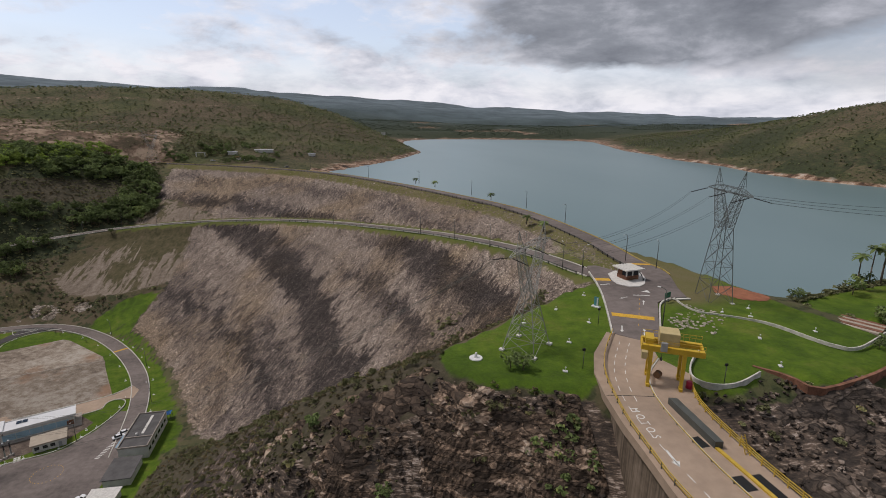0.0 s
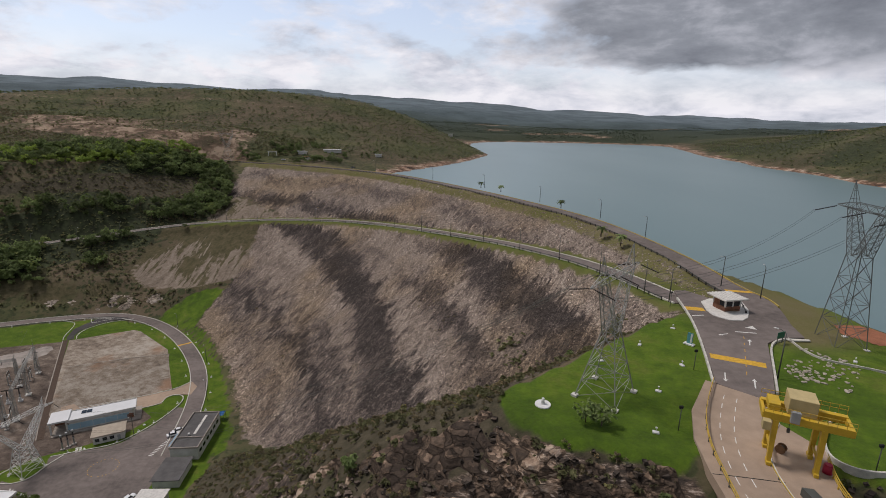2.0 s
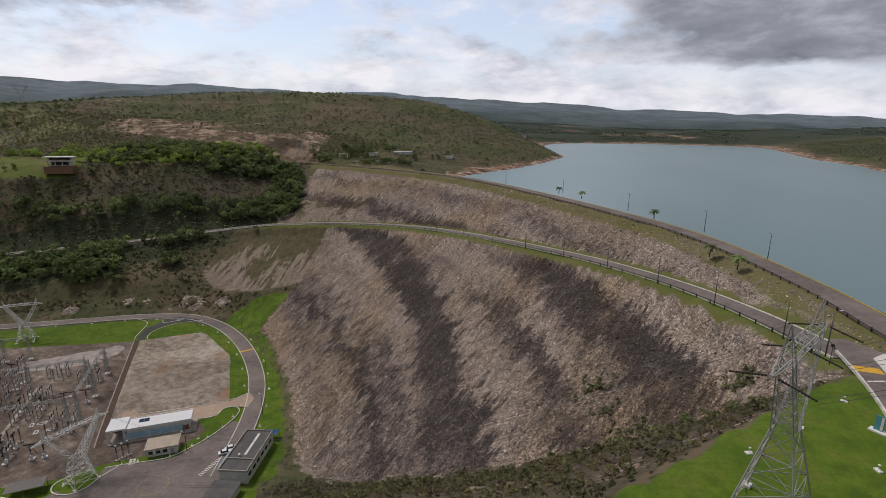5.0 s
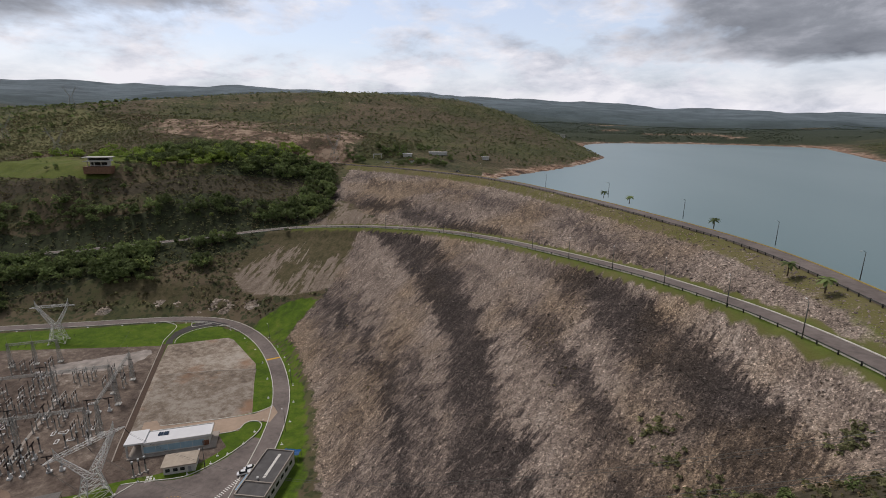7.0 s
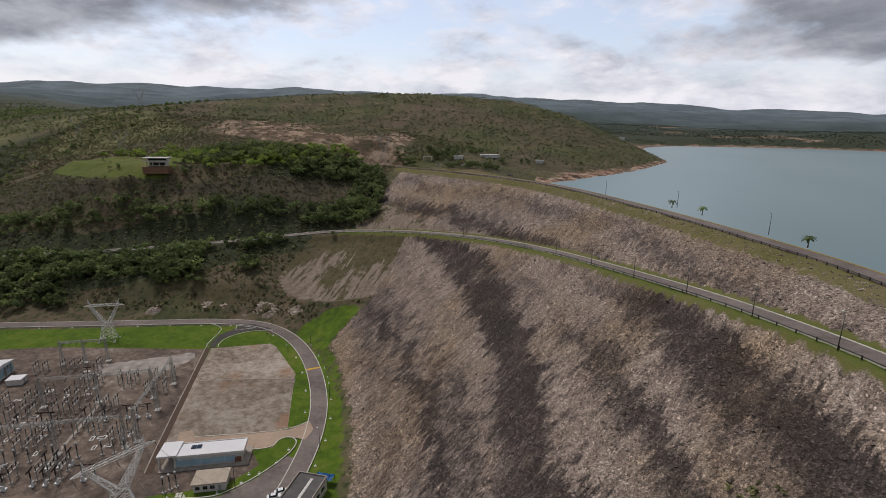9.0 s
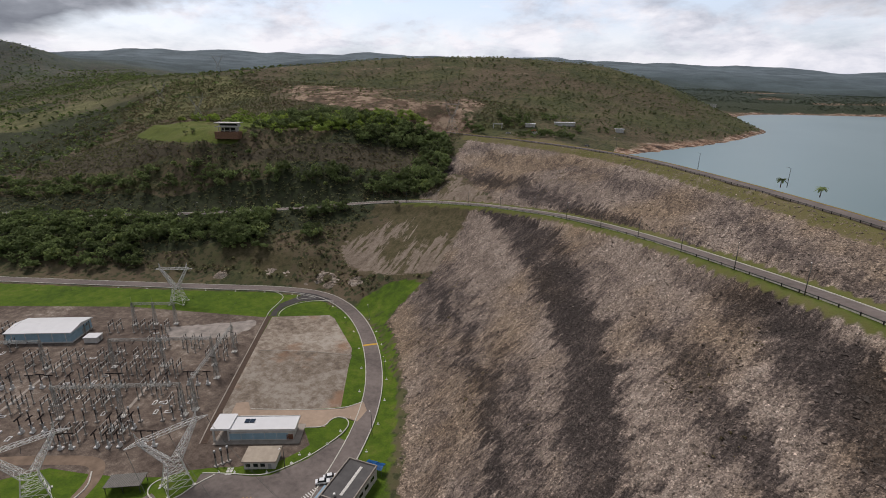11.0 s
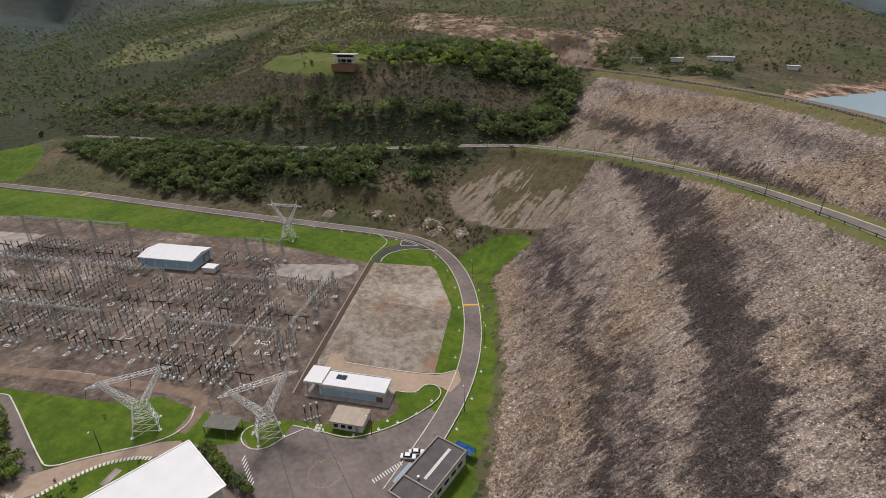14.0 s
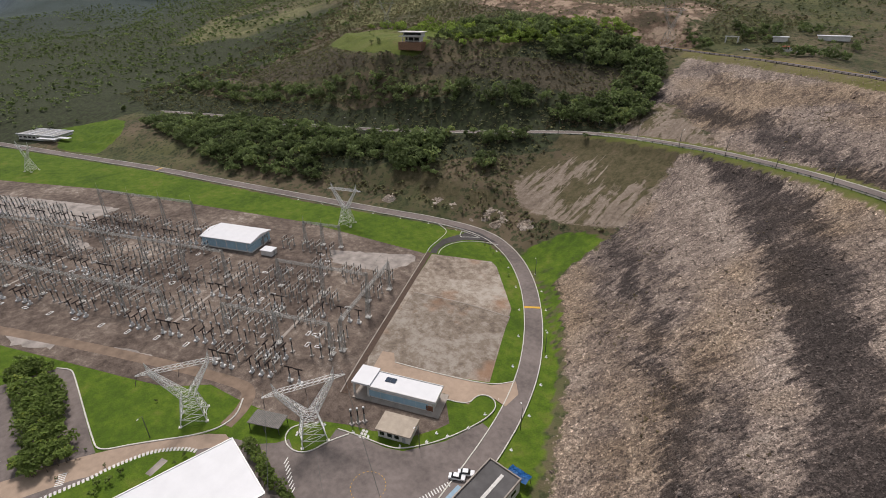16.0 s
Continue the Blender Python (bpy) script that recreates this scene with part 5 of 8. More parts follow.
def place_boulders():
    rnd = random.Random(4)
    kinds = []
    for k in range(5):
        bm = bmesh.new()
        bmesh.ops.create_icosphere(bm, subdivisions=1, radius=0.5)
        for v in bm.verts:
            v.co *= rnd.uniform(0.75, 1.2)
            v.co.z *= 0.6
        me = bpy.data.meshes.new("boulder")
        bm.to_mesh(me)
        bm.free()
        me.materials.append(boulder_mat)
        kinds.append(me)
    for k in range(150):
        u, v = rnd.random(), rnd.random()
        x, y = 79 + 11 * u + 5 * v, 55.5 + 9 * u - 8.5 * v
        if rnd.random() < 0.25:
            x, y = 79 + 6 * u, 51 + 4 * v
        ob = tagged(new("boulder", kinds[k % 5]), "pale grey stone set in the lawn", "boulder", "stones beside the road")
        s = rnd.uniform(0.35, 0.8)
        ob.matrix_basis = Matrix.Translation((x, y, float(height(x, y)) + 0.05)) @ Matrix.Rotation(rnd.uniform(0, 6.28), 4, "Z") @ Matrix.Scale(s, 4)


boulder_mat = varied("pale_boulder", (0.36, 0.32, 0.26), 0.9, 0.35, 2.0).m
place_boulders()


def lawn_light(x, y, z):
    t = thing("garden_light", "small white garden light on a concrete pad", "lamp", (x, y, z), random.uniform(0, 3), "garden lights")
    part("pad", box(0, 0, 0.08, 0.9, 0.6, 0.24, bevel=0.03), white_tank, t)
    part("stem", bar(bmesh.new(), (0, 0, 0.2), (0, 0, 0.75), 0.07), galvanised, t)
    part("lamp_head", box(0, 0, 0.82, 0.3, 0.22, 0.2, bevel=0.03), white_tank, t)
    return t


first_light = lawn_light(52.6, 49.3, float(height(52.6, 49.3)))
for _x, _y in ((61.4, 57.9), (68.5, 74.3), (46.7, 38.4), (47.2, 60.1), (57.5, 66.5), (95, 58), (100, 55), (104, 60), (108, 46), (86, 33), (92, 44)):
    copy_thing(first_light, Matrix.Translation((_x, _y, float(height(_x, _y)))) @ Matrix.Rotation(_x, 4, "Z"))
disc = thing("sundial", "round white concrete disc with a short white pillar", "monument", (32.6, 46.2, float(height(32.6, 46.2))))
part("disc", rod(bmesh.new(), (0, 0, -0.1), (0, 0, 0.2), 1.25, 1.2, 28), white_tank, disc)
part("pillar", rod(bmesh.new(), (0, 0, 0.2), (0, 0, 1.15), 0.3, 0.2, 12), white_tank, disc)
sign = thing("information_sign", "slanted white and teal information sign on a white base", "sign", (67.6, 66.4, CREST - 0.25), radians(-55))
part("base", box(0, 0, 0.15, 2.0, 1.1, 0.3, bevel=0.04), white_tank, sign)
part("panel", prism([(-0.55, -0.06), (0.55, -0.06), (0.55, 0.06), (-0.55, 0.06)], 0.3, 2.5), plain("teal_sign_paint", (0.10, 0.30, 0.33), 0.5), sign, "teal panel")
part("stripe", box(0.3, -0.09, 1.4, 0.3, 0.05, 1.9), white_tank, sign, "white stripe")
board = thing("notice_board", "dark green board on a post by the lawn", "sign", (86.4, 66.2, CREST - 0.25), radians(20))
part("panel", box(0, 0, 1.9, 2.2, 0.12, 1.3, bevel=0.02), green_metal, board)
for _x in (-0.8, 0.8):
    part("post", box(_x, 0.1, 0.7, 0.12, 0.12, 1.5), dark_steel, board)


def street_lamp(at, turn, h=8.0, arm=1.4, double=False, mat=None):
    t = thing("street_lamp", "slim grey steel street lamp with a curved arm", "street lamp", at, turn, "street lamps")
    part("pole", rod(bmesh.new(), (0, 0, 0), (0, 0, h), 0.14, 0.08, 8), mat or dark_steel, t)
    bm = bmesh.new()
    rod(bm, (0, 0, h - 0.1), (arm * 0.6, 0, h + 0.35), 0.06, 0.05, 6)
    rod(bm, (arm * 0.6, 0, h + 0.35), (arm, 0, h + 0.35), 0.05, 0.05, 6)
    part("arm", bm, mat or dark_steel, t)
    part("lamp_head", box(arm + 0.25, 0, h + 0.33, 0.75, 0.3, 0.16, bevel=0.04), galvanised, t)
    return t


lamp0 = street_lamp((100.6, 91.5, CREST - 0.3), radians(70), 8.5)
for _x, _y, _r in ((96.6, 101.5, 200), (76.2, 90.5, 20), (75.6, 52.6, 120)):
    copy_thing(lamp0, Matrix.Translation((_x, _y, CREST - 0.3)) @ Matrix.Rotation(radians(_r), 4, "Z"))


def flood_post(at, turn=0.0, h=3.6):
    t = thing("flood_light", "short dark post with a black floodlight", "lamp", at, turn, "floodlights")
    part("pole", rod(bmesh.new(), (0, 0, 0), (0, 0, h), 0.07, 0.06, 8), dark_steel, t)
    part("lamp_head", box(0, 0.1, h + 0.1, 0.55, 0.3, 0.45, bevel=0.05), rubber, t)
    return t


fl0 = flood_post((62.6, 56.2, CREST - 0.3))
for _x, _y in ((50.2, 38.8), (70.9, 29.2), (74.6, 87.0)):
    copy_thing(fl0, Matrix.Translation((_x, _y, CREST - 0.3)))
bin_red = thing("red_drum", "red plastic drum beside the crane leg", "drum", (64.0, 28.9, CREST + 0.1))
part("body", rod(bmesh.new(), (0, 0, 0), (0, 0, 1.1), 0.55, 0.5, 14), red_paint, bin_red)
part("lid", rod(bmesh.new(), (0, 0, 1.1), (0, 0, 1.2), 0.52, 0.4, 14), red_paint, bin_red)
reel = thing("cable_reel", "rusty brown cable reel standing on the deck", "reel", (61.0, 33.0, CREST + 0.1), 0.6)
for _s in (-0.4, 0.4):
    part("flange", rod(bmesh.new(), (_s - 0.05, 0, 0.6), (_s + 0.05, 0, 0.6), 0.6, 0.6, 16), wood_brown, reel)
part("drum", rod(bmesh.new(), (-0.4, 0, 0.6), (0.4, 0, 0.6), 0.35, 0.35, 12), dark_steel, reel)

lattice_tower((43.4, 48.9, float(height(43.4, 48.9))), radians(45), 1.0, yard_steel, "grey steel lattice transmission tower standing on the lawn", thick=0.8, vee=4.8)
lattice_tower((100.2, 67.2, float(height(100.2, 67.2)) - 0.3), radians(78), 1.36, tower_steel, "tall dark lattice transmission tower beside the lake", foot=0.66, reach=7.0, thick=0.72, vee=3.3, neck=13.6)
lattice_tower((-116.5, 134.0, 0.0), radians(66), 0.97, galvanised, "pale steel lattice transmission tower at the yard edge", thick=1.2, vee=7.6, neck=9.6, waist_w=4.0, reach=11.6)
lattice_tower((-149.8, 114.3, 0.0), radians(62), 0.97, galvanised, "pale steel lattice transmission tower on the grass", thick=1.2, vee=7.6, neck=9.6, waist_w=4.0, reach=11.6)
lattice_tower((-228.0, 233.5, 0.0), radians(25), 1.0, galvanised, "pale steel lattice transmission tower beside the valley road", thick=1.2, vee=6.6, neck=10.0, waist_w=3.2, reach=10.0)
lattice_tower((-474, 139, 0.0), radians(25), 0.9, galvanised, "pale steel lattice transmission tower on the far grass")
# ---------------------------------------------------------------- the substation yard
YO, YA, YB = Vector((-170.0, 237.0)), Vector((-0.905, -0.425)), Vector((0.425, -0.905))
YTURN = math.atan2(-YA.y, -YA.x)


def yard(a, b):
    p = YO + YA * a + YB * b
    return p.x, p.y


def gravel_material():
    M = Mat("yard_gravel", 0.95, 0.0, 0.15)
    big, mid, small = M.noise(0.03, 6.0, 0.7), M.noise(0.3, 6.0, 0.75), M.noise(2.5, 3.0)
    f = M.math("ADD", M.math("ADD", M.math("MULTIPLY", big, 0.45), M.math("MULTIPLY", mid, 0.4)), M.math("MULTIPLY", small, 0.15))
    M.color(M.ramp(f, [(0.40, (0.058, 0.044, 0.036)), (0.47, (0.112, 0.086, 0.07)), (0.53, (0.168, 0.132, 0.106)), (0.58, (0.265, 0.22, 0.18)), (0.64, (0.45, 0.40, 0.35))]))
    M.bump(small, 0.4, 0.03)
    return M.m


def lot_material(name="bare_lot", tone=1.0):
    M = Mat(name, 0.95, 0.0, 0.15)
    big, mid, small = M.noise(0.035, 6.0, 0.7), M.noise(0.25, 6.0, 0.75), M.noise(3.0, 3.0)
    f = M.math("ADD", M.math("ADD", M.math("MULTIPLY", big, 0.4), M.math("MULTIPLY", mid, 0.45)), M.math("MULTIPLY", small, 0.15))
    c = M.ramp(f, [(q, tuple(v * tone for v in k)) for q, k in ((0.40, (0.14, 0.11, 0.088)), (0.48, (0.26, 0.212, 0.165)), (0.56, (0.40, 0.355, 0.30)))])
    rust = M.ramp(M.noise(0.045, 3.0, 0.6), [(0.58, 0.0), (0.70, 0.55)])
    M.color(M.mix(rust, c, (0.30, 0.165, 0.095)))
    return M.m


gravel, lot_mat = gravel_material(), lot_material()
yard_floor = tagged(part("yard_floor", prism([(-170.5, 237.5), (-248, 219.5), (-330, 186), (-393, 160.4), (-450, 128), (-520, 90), (-520, 20), (-330, 40), (-262, 70), (-238, 81.5), (-210, 94.6), (-184.5, 106.4), (-170, 113.5), (-160, 124), (-148, 126.5),
                                             (-133.6, 130.5), (-121.5, 135.6), (-104, 148), (-94, 152), (-88, 162), (-98, 171), (-124.5, 160)], -0.3, 0.02), gravel),
                    "dark brown gravel and earth floor of the substation", "gravel", kind="structure")
lot = tagged(part("bare_lot", prism([(-168.5, 239.2), (-141.8, 252.4), (-137, 250), (-111.8, 226.2), (-103, 208), (-92.2, 186.2), (-103.5, 179.8), (-122, 170), (-128, 163.5), (-134.8, 170.8)], -0.3, 0.03), lot_mat),
             "bare tan earth lot with old concrete patches", "earth lot", kind="structure")
lot_dark = lot_material("darker_stained_earth", 0.8)
part("lot_surface", prism([(-150.5, 208.5), (-140, 213), (-128, 217), (-117, 219.6), (-108.8, 221), (-103.4, 208), (-92.8, 186.4), (-103.5, 180.4), (-122, 170.6), (-128, 164.2), (-134.4, 171.2)], -0.1, 0.036), lot_dark, lot, "darker stained earth")
mid_l = smooth_line([(-150.5, 208.5), (-128, 217), (-108.8, 221)], 1.0)
tagged(strip("old_kerb", np.c_[mid_l, 0 * mid_l[:, 0] + 0.03], -0.18, 0.18, -0.1, 0.12, concrete), "broken concrete strip across the bare lot", "kerb", kind="structure")
duct = smooth_line([(-170.5, 239.5, 0.03), (-131.0, 163.5, 0.03), (-124, 151, 0.03)], 1.0)
tagged(strip("cable_duct", duct, -1.1, 1.1, -0.2, 0.07, plain("brown_earth", (0.085, 0.058, 0.043), 0.95, var=0.3)), "brown earth-covered cable duct along the yard", "cable duct", kind="structure")
tagged(strip("cable_duct", duct, -1.5, -1.1, -0.2, 0.16, concrete), "narrow concrete edge of the cable duct", "cable duct", kind="structure")
apron = tagged(part("apron", prism([(-126.6, 165.5), (-130.6, 173.2), (-126.8, 175.4), (-122.8, 172.1), (-103.5, 179.5), (-90.7, 185.7), (-86.0, 192.4), (-82.0, 188), (-82.0, 181), (-86.6, 181.3), (-89.8, 180.8), (-91.6, 178.3), (-91.1, 174.0), (-98.3, 170.6),
                                    (-99.5, 172.6), (-120, 164)], -0.2, 0.075), concrete_road), "pale tan paved apron beside the control building", "paving", kind="structure")
for _pts in ([(-122.8, 172.1), (-103.5, 179.5), (-90.7, 185.7), (-86.2, 192.2)], [(-98.3, 170.6), (-91.1, 173.8), (-91.6, 178.3), (-89.8, 180.8), (-86.4, 181.1), (-83.6, 178.5), (-83.4, 171.8), (-87.4, 158.4), (-93.8, 148.3), (-98.2, 145.8), (-106, 143.5), (-113.5, 140.6)]):
    _l = smooth_line([(*p, 0.05) for p in _pts], 0.7)
    tagged(strip("kerb", _l, -0.16, 0.16, -0.2, 0.2, kerb_mat), "whitewashed concrete kerb", "kerb", kind="structure")
car_park = tagged(part("car_park", prism([(-113.8, 140.2), (-106, 143.2), (-98, 145.4), (-93.4, 147.9), (-87, 158.4), (-83.2, 171), (-77, 170), (-72.6, 158.6), (-71.6, 139), (-72, 110), (-88, 92), (-128, 60), (-150, 66), (-163, 64),
                                          (-165, 72), (-158, 84), (-152.4, 97.6), (-140.3, 113.8), (-136, 116.8), (-126.5, 121.4), (-122.5, 125.6), (-121.0, 128.8), (-117.4, 127.6), (-113.6, 128.6), (-112.2, 132.2), (-112.2, 136.4)], -0.3, 0.055), asphalt),
                  "worn brown-grey asphalt car park", "car park", kind="structure")
# stripes and a painted ring
for _k in range(12):
    _x, _y = -76.8 - 0.22 * _k, 148.6 - 0.8 * _k
    part("parking_stripe", prism(slanted((_x - 0.8, _y + 0.25), (_x + 0.6, _y - 0.25), 0.3), 0.058, 0.066), white_paint, car_park)
for _k in range(26):
    _t = 2 * math.pi * _k / 26
    part("painted_dot", prism(slanted((-92 + 4.6 * math.cos(_t), 134 + 4.6 * math.sin(_t)), (-92 + 4.6 * math.cos(_t + 0.1), 134 + 4.6 * math.sin(_t + 0.1)), 0.14), 0.058, 0.064), yellow_paint, car_park)
for _i in range(2):
    for _k in range(9):
        part("parking_stripe", prism(slanted((-106 - 1.2 * _k - 3 * _i, 121 + 0.5 * _k - 9 * _i), (-105 - 1.2 * _k - 3 * _i, 119.2 + 0.5 * _k - 9 * _i), 0.3), 0.058, 0.066), white_paint, car_park)
tan_path = tagged(part("footpath", prism([(-166, 68), (-158.6, 86.5), (-152.6, 97.8), (-140.3, 114), (-136.2, 117.4), (-131.5, 117.0), (-139, 106.6), (-146.2, 92.5), (-152, 82), (-157, 68)], -0.1, 0.062), concrete_road),
                  "tan paved service lane behind the white hall", "path", kind="structure")
_l = smooth_line([(-207.3, 92.0, 0.05), (-203, 95.2, 0.05), (-199.0, 95.2, 0.05), (-162.5, 90.4, 0.05), (-157.0, 90.4, 0.05), (-152.4, 98.2, 0.05), (-140.3, 114.0, 0.05), (-140.1, 122.6, 0.05), (-146.0, 128.0, 0.05)], 0.7)
tagged(strip("kerb", _l, -0.2, 0.2, -0.2, 0.24, kerb_mat), "whitewashed kerb round the grass plot", "kerb", kind="structure")
west_lane = tagged(part("lane", prism([(-207, 92.0), (-203, 94.9), (-199.0, 94.9), (-162.5, 90.1), (-157.2, 89.6), (-160, 82), (-166, 68), (-178, 66), (-212, 74)], -0.2, 0.05), asphalt), "brown asphalt lane by the hedge", "road", kind="structure")
part("parking_bar", prism([(-176, 71), (-173.5, 71), (-173.5, 70.4), (-176, 70.4)], 0.056, 0.066), white_paint, west_lane)
_t2 = smooth_line([(-121.8, 135.9, 0.05), (-124.4, 132, 0.05), (-123.0, 128.6, 0.05), (-119.4, 127.0, 0.05), (-115.0, 127.6, 0.05), (-112.4, 130.8, 0.05), (-112.0, 135.6, 0.05), (-109.5, 141.5, 0.05)], 0.6)
tagged(strip("kerb", _t2, -0.17, 0.17, -0.2, 0.22, kerb_mat), "whitewashed kerb round the tower's grass", "kerb", kind="structure")
tongue = tagged(part("lawn", prism([(-122.6, 135.2), (-124.2, 131.6), (-122.6, 128.8), (-119.2, 127.4), (-115.2, 128), (-112.8, 131), (-112.4, 135.8), (-113.4, 140.0), (-106, 143.2), (-98, 145.6), (-93.6, 148.2), (-87.6, 158.4), (-83.6, 171.6), (-83.8, 178),
                                    (-86.6, 180.7), (-89.0, 179.6), (-88.6, 170), (-91.6, 160.4), (-95.4, 152.8), (-104, 147.6), (-112.5, 143.6), (-118.6, 139.8)], -0.2, 0.045), ground_mat), "grass verge with garden lights along the car park", "lawn", kind="structure")
for _n, _v in (("grass", 1.0),):
    at_ = tongue.data.attributes.new(_n, "FLOAT", "POINT")
    at_.data.foreach_set("value", np.full(len(tongue.data.vertices), _v, np.float32))
# road junction beside the yard
junction = tagged(part("road", prism([(-186, 270.6), (-171, 270.8), (-173, 264), (-175.6, 254.6), (-172.6, 244.0), (-170.2, 239.6), (-167.0, 240.8), (-169.6, 245), (-170.6, 252), (-167, 261), (-160, 267), (-152, 270.4), (-166, 273.5)], -0.2, 0.064), asphalt_dark),
                  "dark new asphalt spur to the yard gate", "road", kind="structure")
for _pts in ([(-190, 267.4), (-180, 264), (-177.2, 256), (-174.4, 244), (-172, 239.6)], [(-150, 268.6), (-159, 266), (-166, 260), (-169.4, 252), (-168.4, 245), (-166, 241.4)], [(-174.5, 269), (-172, 264.4), (-170, 262.6), (-166.5, 266), (-160.5, 269.4), (-174.5, 269)]):
    _l = smooth_line([(*p, 0.05) for p in _pts], 0.8)
    tagged(strip("kerb", _l, -0.15, 0.15, -0.2, 0.2, kerb_mat), "whitewashed kerb at the road spur", "kerb", kind="structure")
for _hx in (-106.5, -409):
    _i = int(np.argmin(np.abs(valley_road[:, 0] - _hx) + (valley_road[:, 1] < 180) * 900 * (_hx > -200)))
    _seg = valley_road[_i - 1:_i + 2]
    strip("speed_hump", resample(_seg, 4)[1:3], -3.25, 3.25, 0.06, 0.1, yellow_paint, road_v, "yellow painted speed hump")

# ---- buildings


def frame_xy(cx, cy, turn):
    return Matrix.Translation((cx, cy, 0)) @ Matrix.Rotation(turn, 4, "Z")


ctrl = thing("control_building", "long low control building with white flat roof and blue panels", "building", (-108.5, 162.6, 0), radians(23.5))
part("wall", box(0.6, 0, 2.1, 21.0, 6.6, 4.2), wall_white, ctrl)
for _k in range(5):
    part("facade_panel", box(-8.4 + 4.0 * _k, -3.36, 1.9, 3.85, 0.12, 2.3), wall_blue, ctrl, "light blue facade panel")
part("facade_panel", box(10.0, -3.36, 1.5, 2.2, 0.12, 2.0), brick_mat, ctrl, "brown facade panel")
part("roof", box(1.0, 0, 4.45, 22.4, 7.6, 0.6, bevel=0.04), roof_white, ctrl, "bright white flat roof")
for _y in (-3.7, 3.7):
    part("parapet", box(1.0, _y, 4.85, 22.4, 0.22, 0.3), wall_white, ctrl)
for _x in (-10.1, 12.1):
    part("parapet", box(_x, 0, 4.85, 0.22, 7.2, 0.3), wall_white, ctrl)
part("porch_roof", box(-13.0, 0.4, 5.0, 6.4, 8.4, 0.7, bevel=0.04), roof_white, ctrl, "white porch roof")
for _x, _y in ((-15.6, -3.2), (-10.6, -3.2), (-15.6, 4.0), (-10.6, 4.0)):
    part("porch_pillar", box(_x, _y, 2.35, 0.6, 0.6, 4.7), wall_white, ctrl)
part("porch_wall", box(-13.0, 3.2, 2.3, 5.0, 0.3, 4.6), brick_mat, ctrl)
part("plinth", box(-1, 0, 0.12, 29.0, 10.5, 0.3), concrete, ctrl)
for _k in range(2):
    part("solar_panel", box(-5.4 + 1.8 * _k, 1.0, 4.95, 1.6, 2.0, 0.12), plain("dark_blue_panel", (0.02, 0.035, 0.06), 0.2), ctrl, "dark solar panel")
small = thing("service_building", "small service building with a tan flat roof", "building", (-99.4, 151.6, 0), radians(23.5))
part("wall", box(0, 0, 1.5, 9.8, 6.2, 3.0), wall_white, small)
part("roof", box(0, 0, 3.2, 11.0, 7.4, 0.45, bevel=0.05), roof_tan, small, "tan flat roof")
for _x in (-3.6, -1.2, 1.0):
    part("window", box(_x, -3.13, 1.6, 1.4, 0.08, 1.2), glass_dark, small, "dark window")
part("door", box(3.2, -3.13, 1.05, 1.0, 0.08, 2.1), grey_steel, small, "grey door")
for _k in range(3):
    for _j in range(2):
        tagged(part("paving_slab", box(-107.4 + 1.0 * _j + 0.5 * _k, 145.2 - 1.0 * _k + 0.4 * _j, 0.06, 0.85, 0.85, 0.1, turn=0.4), pad_mat), "pale square paving slab in the grass", "paving slab", "paving slabs")
bb = thing("workshop_building", "flat-roofed workshop with grey felt roof and white parapet", "building", (-66.4, 148.0, 0), radians(91))
part("wall", box(0, 0, 2.3, 22.0, 9.6, 4.6), wall_white, bb)
part("roof", box(0, 0, 4.62, 22.0, 9.6, 0.2), roof_grey, bb, "grey felt roof")
for _y in (-4.8, 4.8):
    part("parapet", box(0, _y, 4.85, 22.4, 0.35, 0.7), concrete, bb, "stained concrete parapet")
for _x in (-11.1, 3.0, 11.1):
    part("parapet", box(_x if _x != 3.0 else -5.0, 0, 4.85, 0.35, 9.2, 0.6), concrete, bb)
part("roof_walkway", box(3.2, -0.6, 4.78, 12.0, 0.9, 0.14), pad_mat, bb, "pale walkway strip on the roof")
part("roof_vent", rod(bmesh.new(), (-3.6, 1.0, 4.7), (-3.6, 1.0, 5.7), 0.45, 0.35, 10), galvanised, bb, "metal roof vent")
for _k in range(6):
    part("window", box(-9 + 3.4 * _k, -4.86, 2.6, 2.0, 0.1, 1.1), glass_dark, bb, "dark window")
    part("window", box(-9 + 3.4 * _k, 4.86, 2.6, 2.0, 0.1, 1.1), glass_dark, bb, "dark window")
part("canopy", box(-3, 6.0, 2.6, 7.5, 2.6, 0.12), plain("pale_blue_canopy", (0.22, 0.33, 0.42), 0.5), bb, "pale blue entrance canopy")
tarp = thing("tarpaulin_shelter", "bright blue tarpaulin shelter behind the workshop", "shelter", (-63.8, 161.6, 0), radians(2))
bm = bmesh.new()
_vs = [[bm.verts.new((-3.0 + 1.0 * i, -1.6 + 1.6 * j, 3.0 - 0.35 * abs(j - 1) + 0.12 * math.sin(2.3 * i + j))) for j in range(3)] for i in range(7)]
for i in range(6):
    for j in range(2):
        bm.faces.new((_vs[i][j], _vs[i + 1][j], _vs[i + 1][j + 1], _vs[i][j + 1]))
bmesh.ops.solidify(bm, geom=bm.faces[:], thickness=0.08)
part("sheet", bm, tarp_blue, tarp, "blue plastic sheet")
for _x in (-2.8, 2.8):
    for _y in (-1.4, 1.4):
        part("post", bar(bmesh.new(), (_x, _y, 0), (_x, _y, 2.65), 0.1), dark_steel, tarp)
lean = thing("lean_to_shed", "low shed with grey sheet roof behind the workshop", "shed", (-66.5, 128.5, 0), radians(91))
part("wall", box(0, 0, 1.4, 11, 8.2, 2.8), wall_white, lean)
